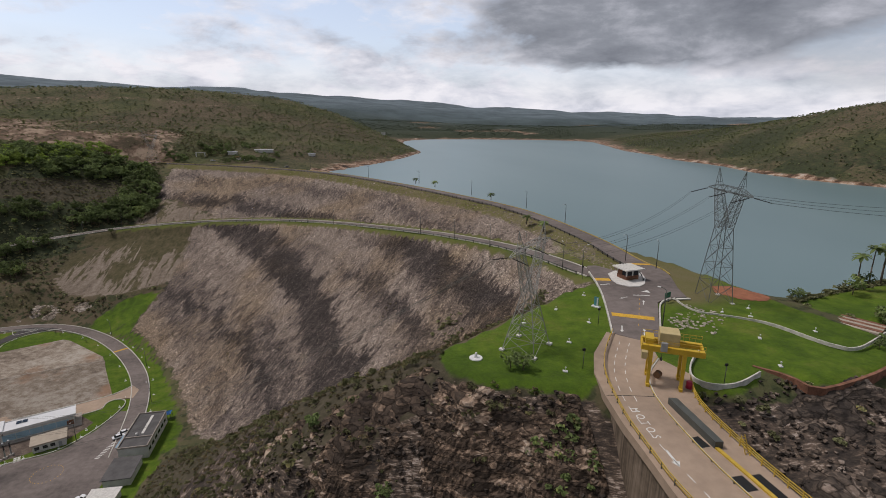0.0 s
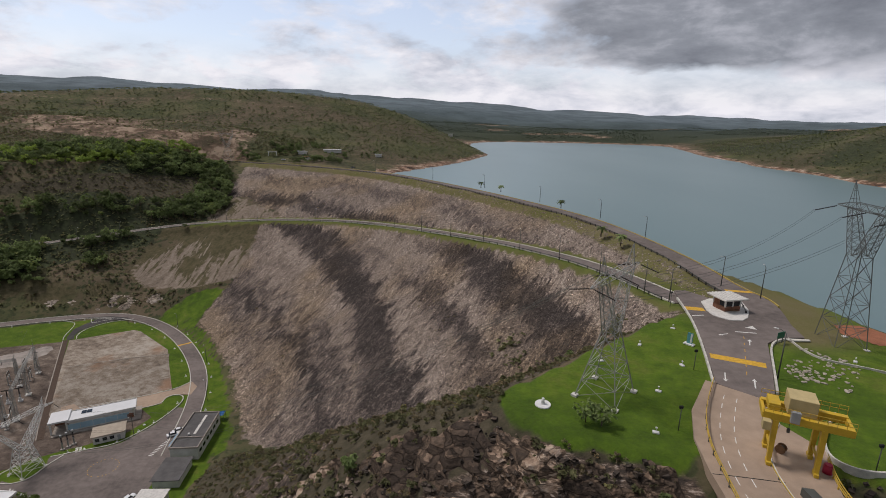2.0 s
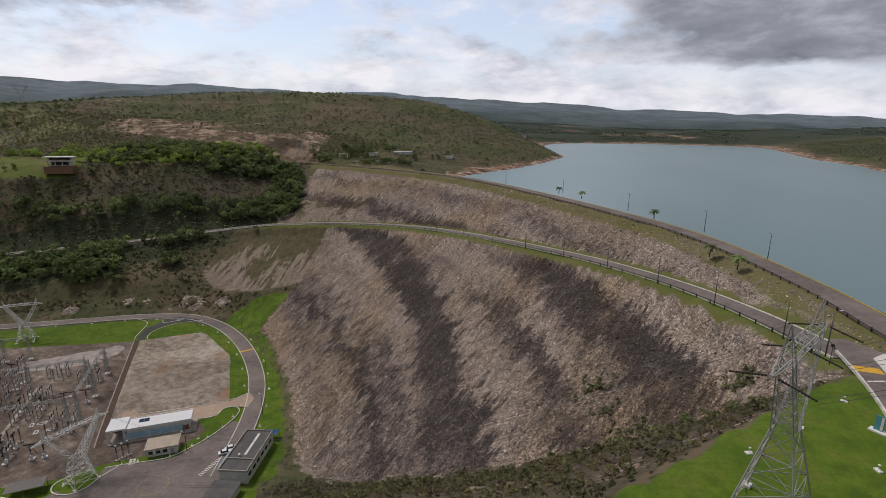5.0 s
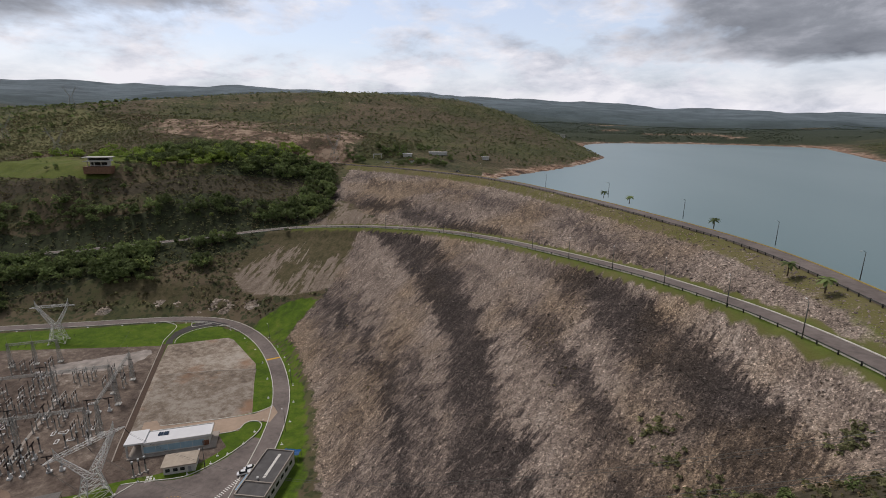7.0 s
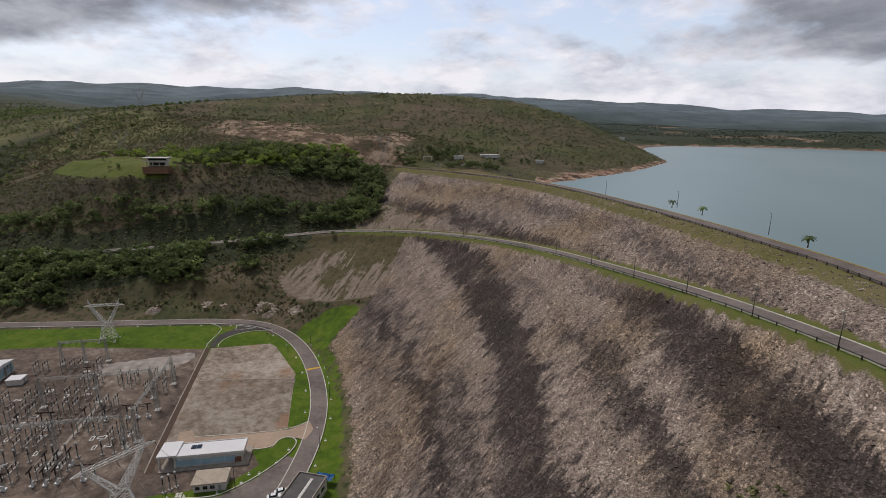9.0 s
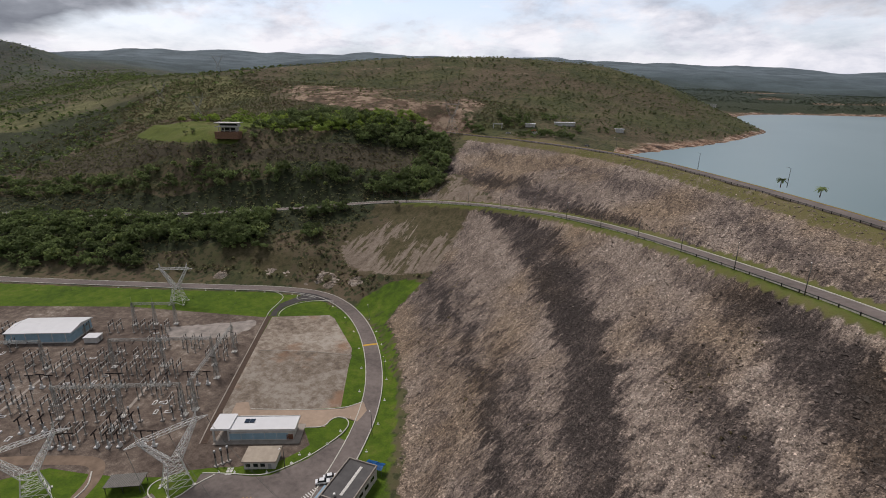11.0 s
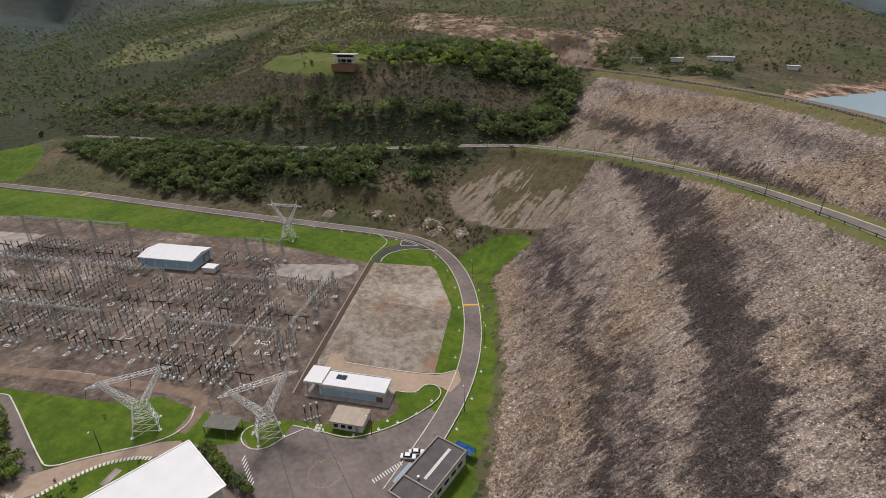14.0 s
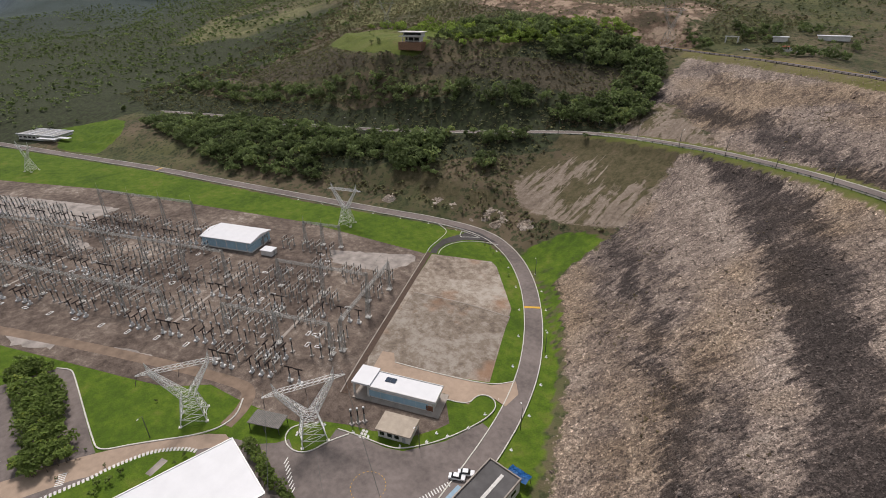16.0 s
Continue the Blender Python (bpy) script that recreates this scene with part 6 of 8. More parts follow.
part("roof", box(0, 0, 2.95, 12, 9.2, 0.25), roof_grey, lean)
lean2 = thing("storage_shed", "storage shed with pale grey roof beside the lane", "shed", (-67.5, 113.5, 0), radians(88))
part("wall", box(0, 0, 1.4, 10, 8.0, 2.8), wall_white, lean2)
part("roof", box(0, 0, 2.95, 11, 9.0, 0.3), pad_mat, lean2)
hall = thing("white_hall", "large hall with a bright white sheet roof", "hall", (-127.5, 92.5, 0), 0)
_u, _v = Vector((21.0, -2.6)).normalized(), Vector((-0.14, -0.99))
_c = [Vector((-124.6, 115.2)), Vector((-103.2, 112.4))]
_poly = [_c[0], _c[1], _c[1] + _v * 46, _c[0] + _v * 46]
_poly_l = [(p.x + 127.5, p.y - 92.5) for p in _poly]
_in = [((x * 0.96), (y * 0.96)) for x, y in _poly_l]
part("wall", prism(_in, 0, 8.4), wall_white, hall)
part("roof", prism(_poly_l, 8.4, 9.0), roof_white, hall, "bright white sheet roof")
bm = bmesh.new()
for i in range(4):
    (x0, y0), (x1, y1) = _poly_l[i], _poly_l[(i + 1) % 4]
    bar(bm, (x0, y0, 9.0), (x1, y1, 9.0), 0.35)
part("gutter", bm, galvanised, hall)
cp = thing("carport", "carport with a grey corrugated roof", "carport", (-129.8, 127.6, 0), radians(28))
part("roof", box(0, 0, 2.75, 10.4, 5.4, 0.16), plain("weathered_sheet_roof", (0.17, 0.155, 0.14), 0.7, 0.1, var=0.3, scale=0.8), cp, "grey corrugated roof")
for _k in range(21):
    part("corrugation", box(-5.0 + 0.5 * _k, 0, 2.86, 0.12, 5.4, 0.06), dark_steel, cp)
for _x in (-4.8, 0, 4.8):
    for _y in (-2.4, 2.4):
        part("post", box(_x, _y, 1.33, 0.16, 0.16, 2.68), dark_steel, cp)
shed = thing("switchgear_hall", "switchgear hall with white low-pitched roof and light blue walls", "building", (-252.2, 181.5, 0), radians(25.2))
part("wall", box(0, 0, 2.7, 29.0, 15.4, 5.4), wall_blue, shed, "light blue clad wall")
bm = bmesh.new()
_rv = [bm.verts.new(p) for p in ((-15.2, -8.4, 5.6), (15.2, -8.4, 5.6), (15.2, 8.4, 5.6), (-15.2, 8.4, 5.6), (-15.2, 0, 6.9), (15.2, 0, 6.9), (-15.2, -8.4, 5.2), (15.2, -8.4, 5.2), (15.2, 8.4, 5.2), (-15.2, 8.4, 5.2))]
for f in ((0, 1, 5, 4), (4, 5, 2, 3), (6, 7, 1, 0), (8, 9, 3, 2), (7, 8, 2, 5, 1), (9, 6, 0, 4, 3), (9, 8, 7, 6)):
    bm.faces.new([_rv[i] for i in f])
part("roof", bm, roof_white, shed, "bright white low-pitched roof")
part("base_band", box(0, 0, 0.3, 29.3, 15.7, 0.7), wall_white, shed)
for _k in range(5):
    part("pier", box(-12 + 6 * _k, -7.78, 2.6, 0.35, 0.12, 5.0), wall_white, shed)
part("door", box(14.56, 1.5, 1.5, 0.1, 2.4, 3.0), grey_steel, shed, "grey door")
hut = thing("relay_hut", "small white relay hut with a flat white roof", "hut", (-228.5, 185.8, 0), radians(25.2))
part("wall", box(0, 0, 1.3, 6.0, 4.6, 2.6), wall_white, hut)
part("roof", box(0, 0, 2.75, 6.6, 5.2, 0.3, bevel=0.04), roof_white, hut)
part("door", box(3.03, 0, 1.0, 0.08, 1.0, 2.0), grey_steel, hut)

# worn concrete and earth tracks on the yard, grass island by the hall
pale_patch = plain("worn_pale_concrete", (0.30, 0.265, 0.235), 0.9, var=0.5, scale=0.2, bump=0.02)
track_mat = plain("tan_earth_track", (0.20, 0.145, 0.105), 0.95, var=0.4, scale=0.25)


def ragged(poly, amount, seed):
    """The polygon with its sides broken into an uneven edge."""
    r, out = random.Random(seed), []
    for (x0, y0), (x1, y1) in zip(poly, poly[1:] + poly[:1]):
        n = max(1, int(math.hypot(x1 - x0, y1 - y0) / 2.5))
        out += [(x0 + (x1 - x0) * k / n + r.uniform(-amount, amount), y0 + (y1 - y0) * k / n + r.uniform(-amount, amount)) for k in range(n)]
    return out


for _i, _poly in enumerate(([(-211, 208), (-192, 220), (-173, 233), (-169, 226), (-171, 216.6), (-174.6, 210), (-183, 207), (-198, 202)], [(-430, 113), (-388, 137), (-348, 157), (-342, 136), (-370, 119), (-392, 107)],
                            [(-248, 83), (-236, 91.5), (-223, 97), (-221, 93.5), (-235, 84.4)], [(-330, 120), (-318, 128), (-300, 130), (-306, 122)], [(-205, 110), (-190, 117.5), (-186, 116), (-200, 108)])):
    tagged(part("concrete_patch", prism(ragged(_poly, 0.9, _i), -0.1, 0.026), pale_patch), "worn pale concrete patch in the gravel", "concrete", kind="structure")
_tr = smooth_line([(-252, 82, 0.02), (-214, 102.5, 0.02), (-180, 119, 0.02), (-158.5, 128.7, 0.02), (-148, 132, 0.02), (-142, 126, 0.02), (-139.5, 119, 0.02)], 1.0)
tagged(strip("track", _tr, -2.1, 2.1, -0.1, 0.012, track_mat), "tan earth track along the edge of the yard", "track", kind="structure")
island = tagged(part("lawn", prism([(-136.6, 109), (-140, 107.2), (-143.8, 103.2), (-146.2, 99.5), (-147.6, 94.9), (-148.8, 90.0), (-149.0, 85.4), (-150.2, 80.8), (-151.6, 74), (-140, 76), (-132, 90), (-131.5, 104)], -0.2, 0.07), ground_mat), "grass island behind the white hall", "lawn", kind="structure")
at_ = island.data.attributes.new("grass", "FLOAT", "POINT")
at_.data.foreach_set("value", np.full(len(island.data.vertices), 1.0, np.float32))
_il = smooth_line([(-136.6, 109, 0), (-140, 107.2, 0), (-143.8, 103.2, 0), (-146.2, 99.5, 0), (-147.6, 94.9, 0), (-148.8, 90.0, 0), (-149.0, 85.4, 0), (-150.2, 80.8, 0), (-151.6, 74, 0)], 1.0)
for _k in range(0, len(_il) - 1, 1):
    _p, _q = _il[_k], _il[_k + 1]
    part("paving_slab", box((_p[0] + _q[0]) / 2, (_p[1] + _q[1]) / 2, 0.06, 0.62, 1.3, 0.1, turn=math.atan2(_q[1] - _p[1], _q[0] - _p[0])), pad_mat, island, "pale paving slab")
part("paving", prism([(-141.5, 101.5), (-139.2, 102.2), (-137.6, 97), (-139.6, 96.4)], 0.0, 0.085), pale_patch, island, "grey paved patch")
for _k in range(7):
    part("crossing_bar", prism(slanted((-156.4 + 0.55 * _k, 80.6 - 0.3 * _k), (-155.4 + 0.55 * _k, 82.4 - 0.3 * _k), 0.3), 0.064, 0.072), white_paint, tan_path)

# ---- substation equipment, in bays of three phases


def eq(name, label, group):
    return thing(name, label, name.replace("_", " "), (0, 0, 0), 0, group)


equip_pad = plain("dusty_concrete_pad", (0.36, 0.33, 0.30), 0.9, var=0.25, scale=1.5)
breaker = eq("circuit_breaker", "grey circuit breaker with a dark T-shaped head on a pale plinth", "circuit breakers")
part("plinth", box(0, 0, 0.2, 1.3, 1.0, 0.5, bevel=0.03), white_tank, breaker)
part("column", box(0, 0, 1.35, 0.34, 0.34, 1.9), grey_steel, breaker)
part("cabinet", box(0, -0.3, 0.95, 0.7, 0.35, 0.9), white_tank, breaker, "pale control cabinet")
part("insulator", ribbed(bmesh.new(), (0, 0, 2.3), (0, 0, 4.3), 0.2, 7, 8), porcelain, breaker, "brown ribbed insulator")
part("head", ribbed(bmesh.new(), (-1.25, 0, 4.45), (1.25, 0, 4.45), 0.22, 9, 8), porcelain, breaker, "dark T-shaped head")
trafo = eq("current_transformer", "slim current transformer with a grey head on a pale steel stand", "current transformers")
part("plinth", box(0, 0, 0.15, 1.0, 1.0, 0.4, bevel=0.03), equip_pad, trafo)
part("stand", box(0, 0, 1.3, 0.3, 0.3, 2.05, bevel=0.03), yard_steel, trafo)
part("insulator", ribbed(bmesh.new(), (0, 0, 2.3), (0, 0, 3.9), 0.19, 7, 8), porcelain, trafo, "brown ribbed insulator")
part("tank", rod(bmesh.new(), (0, 0, 3.9), (0, 0, 4.5), 0.3, 0.26, 10), grey_steel, trafo, "grey head tank")
switch = eq("disconnector", "three-post disconnector switch with a bare blade on galvanised legs", "disconnectors")
for _x in (-1.5, 1.5):
    part("plinth", box(_x, 0, 0.12, 0.7, 0.7, 0.34), equip_pad, switch)
    part("leg", box(_x, 0, 1.44, 0.26, 0.26, 2.4, bevel=0.03), yard_steel, switch)
part("beam", box(0, 0, 2.7, 3.8, 0.36, 0.2), yard_steel, switch)
for _x in (-1.5, 0, 1.5):
    part("insulator", ribbed(bmesh.new(), (_x, 0, 2.8), (_x, 0, 4.1), 0.15, 6, 6), porcelain, switch, "brown ribbed insulator")
part("blade", bar(bmesh.new(), (-1.7, 0, 4.2), (1.7, 0, 4.2), 0.1), yard_steel, switch)
postins = eq("post_insulator", "brown post insulator on a thin galvanised stand", "post insulators")
part("plinth", box(0, 0, 0.12, 0.6, 0.6, 0.34), equip_pad, postins)
part("stand", box(0, 0, 1.5, 0.22, 0.22, 2.6), yard_steel, postins)
part("insulator", ribbed(bmesh.new(), (0, 0, 2.8), (0, 0, 4.2), 0.15, 7, 6), porcelain, postins, "brown ribbed insulator")
KINDS = [breaker, trafo, switch, postins]
_rnd = random.Random(21)
_rows = [(12, 2), (18, 1), (23, 0), (29, 2), (35, 3), (41, 2), (51, 2), (56, 3), (61, 0), (66, 2), (71, 3), (76, 2), (84, 1), (88.5, 0), (93, 2), (97.5, 0)]
_placed = {k: False for k in range(4)}


def equip_ok(a, b):
    if (62 < a < 103 and 12 < b < 36) or (47 < a < 62 and 18 < b < 30):
        return False
    if b > 90:
        return 8 < a < 46
    if a > 170 and b > 82:
        return False
    if a < 42 and b < 26:
        return False
    return True


for _bay in range(19):
    _a0 = 7 + 15.2 * _bay
    for _b, _kind in _rows:
        if _rnd.random() < 0.22:
            continue
        for _ph in range(3):
            a, b = _a0 + 3.7 * _ph + _rnd.uniform(-0.2, 0.2), _b + _rnd.uniform(-0.4, 0.4)
            if not equip_ok(a, b) or _rnd.random() < 0.05:
                continue
            x, y = yard(a, b)
            m = Matrix.Translation((x, y, 0.02)) @ Matrix.Rotation(YTURN + (math.pi / 2 if _kind != 0 or _bay % 2 else 0), 4, "Z")
            KINDS[_kind].scale = (1.3, 1.3, 1.35)
            if not _placed[_kind]:
                KINDS[_kind].matrix_basis = m @ Matrix.Diagonal((1.3, 1.3, 1.35, 1))
                _placed[_kind] = True
            else:
                copy_thing(KINDS[_kind], m)


def yard_gantry(a0, a1, b, h, posts, along=True, label="galvanised lattice gantry with hanging insulator strings"):
    """A lattice portal across the bays."""
    g = thing("busbar_gantry", label, "gantry", (0, 0, 0.02), 0, "busbar gantries")
    pts = [Vector((*(yard(a0 + (a1 - a0) * k / (posts - 1), b) if along else yard(b, a0 + (a1 - a0) * k / (posts - 1))), 0)) for k in range(posts)]
    for p in pts:
        part("column", lattice(bmesh.new(), quad(p.x, p.y, 0.2, 1.5, 1.5), quad(p.x, p.y, h, 0.7, 0.7), 8, 0.12, 0.06), yard_steel, g)
        part("footing", box(p.x, p.y, 0.15, 2.2, 2.2, 0.4, turn=YTURN), pad_mat, g, "pale concrete footing")
        part("spike", bar(bmesh.new(), (p.x, p.y, h), (p.x, p.y, h + 3.6), 0.12, 0.03), yard_steel, g)
    for p, q in zip(pts[:-1], pts[1:]):
        d = (q - p).normalized()
        n = Vector((-d.y, d.x, 0)) * 0.45
        lo = [p + n + Vector((0, 0, h - 1.0)), p - n + Vector((0, 0, h - 1.0)), p - n + Vector((0, 0, h - 0.1)), p + n + Vector((0, 0, h - 0.1))]
        hi = [c + (q - p) for c in lo]
        part("beam", lattice(bmesh.new(), lo, hi, max(4, int((q - p).length / 2.2)), 0.085, 0.05), yard_steel, g)
        for k in (0.2, 0.5, 0.8):
            c = p.lerp(q, k) + Vector((0, 0, h - 0.9))
            part("insulator_string", ribbed(bmesh.new(), c, c + Vector((n.x * 5, n.y * 5, -0.7)), 0.15, 8, 6), porcelain, g, "dark insulator string")
    return g


for _a0, _a1, _b, _h, _n in ((129, 193, 8, 16.5, 4), (8, 52, 81, 13.5, 3), (80, 235, 81, 13.5, 8), (10, 52, 46, 13.5, 3), (80, 288, 46, 13.5, 10), (44, 64, 5, 12, 3)):
    yard_gantry(_a0, _a1, _b, _h, _n)
yard_gantry(35, 78, 5.2, 13.5, 3, False)
for _k in range(9):
    _a = 12 + 15.2 * _k * 2
    bus = tagged(wire((*yard(_a, 8), 12.6), (*yard(_a, 81), 12.6), 1.4, "busbar_wire", 0.04), "thin slack busbar conductor over the bays", "cable", "busbar conductors")
for _k in range(92):
    _a, _b = (_rnd.uniform(5, 240), _rnd.choice((15, 20, 26, 32, 38, 53, 58, 63, 68, 73, 79))) if _k > 13 else (62 + 13.5 * _k, 91.6 + _rnd.uniform(-0.5, 0.5))
    if _k > 13 and not equip_ok(_a, _b):
        continue
    x, y = yard(_a, _b)
    pc = thing("pit_cover", "pale rectangular concrete pit frame in the gravel", "pit cover", (x, y, 0.02), YTURN + _rnd.choice((0, 1.57)), "pit covers")
    part("frame", box(0, 0, 0.1, 2.6, 1.3, 0.25), white_tank, pc)
    part("cover", box(0, 0, 0.2, 1.9, 0.7, 0.12), gravel, pc)
for _k in range(5):
    _a = 30 + 46 * _k
    tagged(part("cable_trench", prism([yard(_a, 40), yard(_a + 1.2, 40), yard(_a + 1.2, 88 if _k < 1 else 82), yard(_a, 88 if _k < 1 else 82)], -0.1, 0.09), concrete), "covered concrete cable trench across the yard", "cable trench", "cable trenches", kind="structure")
# row of breakers' surge arresters by the end tower
for _k in range(3):
    x, y = -107.8 + 1.0 * _k, 141.5 + 1.6 * _k
    copy_thing(trafo, Matrix.Translation((x - 4, y + 3, 0.02)))
# vehicles


def pickup(at, turn, paint, label):
    c = thing("car", label, "car", at, turn, "parked cars")
    bm = box(0, 0, 0.62, 4.5, 1.78, 0.62, bevel=0.12)
    part("body", bm, paint, c)
    bm = bmesh.new()
    prof = [(-1.5, 0.92), (-0.95, 1.5), (0.55, 1.5), (1.15, 0.92)]
    l = [bm.verts.new((x, -0.78 + 0.1 * (z > 1), z)) for x, z in prof]
    r = [bm.verts.new((x, 0.78 - 0.1 * (z > 1), z)) for x, z in prof]
    bm.faces.new(l)
    bm.faces.new(r[::-1])
    for i in range(4):
        bm.faces.new((l[i], r[i], r[(i + 1) % 4], l[(i + 1) % 4]))
    part("cabin", bm, glass_dark, c, "dark glass cabin")
    part("roof", box(-0.2, 0, 1.51, 1.5, 1.3, 0.06, bevel=0.02), paint, c)
    for x in (-1.4, 1.4):
        for y in (-0.82, 0.82):
            w = part("wheel", rod(bmesh.new(), (x, y - 0.1, 0.34), (x, y + 0.1, 0.34), 0.34, 0.34, 14), rubber, c)
            part("rim", rod(bmesh.new(), (x, y - 0.115, 0.34), (x, y + 0.115, 0.34), 0.18, 0.18, 10), galvanised, w)
    return c


car_white = plain("white_car_paint", (0.75, 0.76, 0.77), 0.25, var=0.03)
car_dark = plain("dark_car_paint", (0.03, 0.03, 0.035), 0.25, var=0.1)
pickup((-76.4, 151.4, 0.055), radians(30), car_white, "white car parked beside the workshop")
pickup((-75.4, 154.0, 0.055), radians(35), car_white, "white car parked by the workshop canopy")
pickup((-75.5, 118, 0.055), radians(60), car_white, "white car parked by the storage shed")
pickup((-112, 499, 77), radians(10), car_white, "white car parked at the far end of the dam")
pickup((-36, 436, CREST + 0.06), radians(-35), car_dark, "dark car driving along the dam crest")
for _x, _y in ((-104.5, 144.6), (-95.2, 148.4), (-90.6, 154.6), (-87.6, 160.2), (-85.0, 166.5), (-84.6, 174.0), (-90.6, 158.8), (-109, 142.6), (-117.6, 138.8), (-120.6, 131.2)):
    copy_thing(first_light, Matrix.Translation((_x, _y, 0.04)) @ Matrix.Rotation(_x, 4, "Z"))
for _p in offset_line(valley_road, -5.2)[14:64:7]:
    copy_thing(first_light, Matrix.Translation((_p[0], _p[1], float(height(_p[0], _p[1])))))
for _p in offset_line(valley_road, 5.4)[22:150:9]:
    copy_thing(first_light, Matrix.Translation((_p[0], _p[1], float(height(_p[0], _p[1])))))
for _i in (18, 36, 62):
    _p = offset_line(valley_road, -4.6)[_i]
    copy_thing(lamp0, Matrix.Translation((_p[0], _p[1], -0.1)) @ Matrix.Rotation(2.4, 4, "Z"))
copy_thing(lamp0, Matrix.Translation((-151.5, 102.0, 0)) @ Matrix.Rotation(-1.0, 4, "Z"))
copy_thing(lamp0, Matrix.Translation((-91.0, 152.0, 0)) @ Matrix.Rotation(-1.6, 4, "Z"))

# ---- far buildings
house = thing("hillside_house", "flat-roofed modern house on pillars above a terrace", "house", (-312, 371.5, 79.8), radians(20))
part("terrace", box(0, -1.5, -2.2, 19, 9, 5.6, bevel=0.05), plain("earth_red_terrace", (0.22, 0.125, 0.08), 0.9, var=0.4), house, "reddish earth terrace")
part("wall", box(0, 2, 2.6, 13, 5, 3.6), wall_white, house)
part("window_band", box(0, -0.56, 2.6, 11, 0.1, 2.2), glass_dark, house, "dark window band")
for _x in (-7, -2.4, 2.4, 7):
    part("pillar", box(_x, -3.2, 2.6, 0.5, 0.5, 3.6), wall_white, house)
part("balcony", box(0, -1.6, 4.7, 18, 9, 0.5), pad_mat, house)
part("upper_wall", box(0, 2, 6.1, 16, 4.5, 2.4), wall_white, house)
part("upper_window", box(0, -0.3, 6.1, 14, 0.1, 1.5), glass_dark, house, "dark window band")
part("roof", box(0, 0, 7.6, 20, 10, 0.5, bevel=0.05), pad_mat, house, "pale flat roof")
adm = thing("administration_building", "long low building with grey sheet roofs and white canopies", "building", (-572, 170, float(height(-572, 170)) - 0.2), radians(28))
part("wall", box(0, 0, 2, 40, 18, 4.2), wall_white, adm)
part("roof", box(0, 0, 4.4, 42, 20, 0.5), plain("light_grey_sheet_roof", (0.30, 0.30, 0.30), 0.7, var=0.25, scale=0.2), adm, "light grey sheet roof")
for _k in range(5):
    part("roof_ridge", box(-16 + 8 * _k, 0, 4.85, 1.0, 18, 0.5, bevel=0.08), roof_white if _k % 2 else pad_mat, adm)
part("parapet", box(0, 9.6, 4.9, 42, 0.8, 0.6), roof_white, adm)
part("parapet", box(0, -9.6, 4.9, 42, 0.8, 0.6), roof_white, adm)
for _k in range(8):
    part("window", box(-17.5 + 5 * _k, -9.06, 2.3, 3.2, 0.12, 1.4), glass_dark, adm, "dark window")
part("canopy", box(16, -12, 3.2, 20, 4, 0.3), roof_white, adm)
part("canopy", box(26, -6, 3.0, 14, 4, 0.3), roof_white, adm)
for _x, _y, _z, _sx, _sy, _sz, _rm, _l in ((-71, 556, 80.2, 19, 7, 3.0, roof_white, "long open shed with a white roof among trees"), (-100, 535, 79, 9, 6, 3, roof_white, "small white-roofed building at the dam's end"),
                                         (-88, 512, 77, 10, 7, 3.4, plain("red_tile_roof", (0.30, 0.09, 0.05), 0.9), "small house with a reddish tiled roof"), (-20, 560, 82, 7, 5, 3, roof_white, "white hut on the hillside")):
    fb = thing("far_building", _l, "building", (_x, _y, float(height(_x, _y)) - 0.5), radians(12))
    part("wall", box(0, 0, _sz / 2, _sx, _sy, _sz), wall_white, fb)
    part("roof", box(0, 0, _sz + 0.2, _sx + 1.4, _sy + 1.4, 0.4), _rm, fb)
watch = thing("watch_hut", "pale square hut on the headland", "hut", (95, 940, float(height(95, 940)) - 0.5))
part("wall", box(0, 0, 3, 8, 8, 7), wall_white, watch)
part("roof", box(0, 0, 6.7, 9, 9, 0.5), pad_mat, watch)
gate_arch = thing("entrance_gate", "pale portal gate over the road at the dam's end", "gate", (-128, 520, float(height(-128, 520)) - 0.2), radians(15))
for _x in (-4, 4):
    part("pillar", box(_x, 0, 2, 0.9, 0.9, 4.4), wall_white, gate_arch)
part("lintel", box(0, 0, 4.4, 9.4, 0.9, 0.8), wall_white, gate_arch)
# far pylons on the hills
for _x, _y, _s, _r in ((-409, 433, 1.1, 20), (-166, 498, 1.3, 60), (-560, 520, 1.2, 30), (-640, 700, 1.2, 30)):
    lattice_tower((_x, _y, float(height(_x, _y)) - 0.3), radians(_r), _s, yard_steel, "distant grey lattice pylon on the scrub hillside", False, "distant pylons", thick=0.7)

# ---- lines between the towers
for i in range(3):
    a = [e for e in TOWERS[0] if e[1] > 0][i][2]
    a2 = [e for e in TOWERS[0] if e[1] < 0][i][2]
    b = [e for e in TOWERS[2] if e[1] < 0][i][2]
    l0 = [e for e in TOWERS[1] if e[1] > 0][i][2]
    for _o in (-0.25, 0.25):
        for p, q, sag in ((a, b, 12.0), (a2, l0, 2.5)):
            off = Vector((0, 0, _o))
            tagged(wire(p + off, q + off, sag, "power_line", 0.028), "thin twin power line conductor between towers", "cable", "power lines")
    for q, sag in ((Vector((330, 60 + 8 * i, 105)), 9.0),):
        p = [e for e in TOWERS[1] if e[1] < 0][i][2]
        tagged(wire(p, q, sag, "power_line", 0.04), "thin power line conductor crossing the lake", "cable", "power lines")

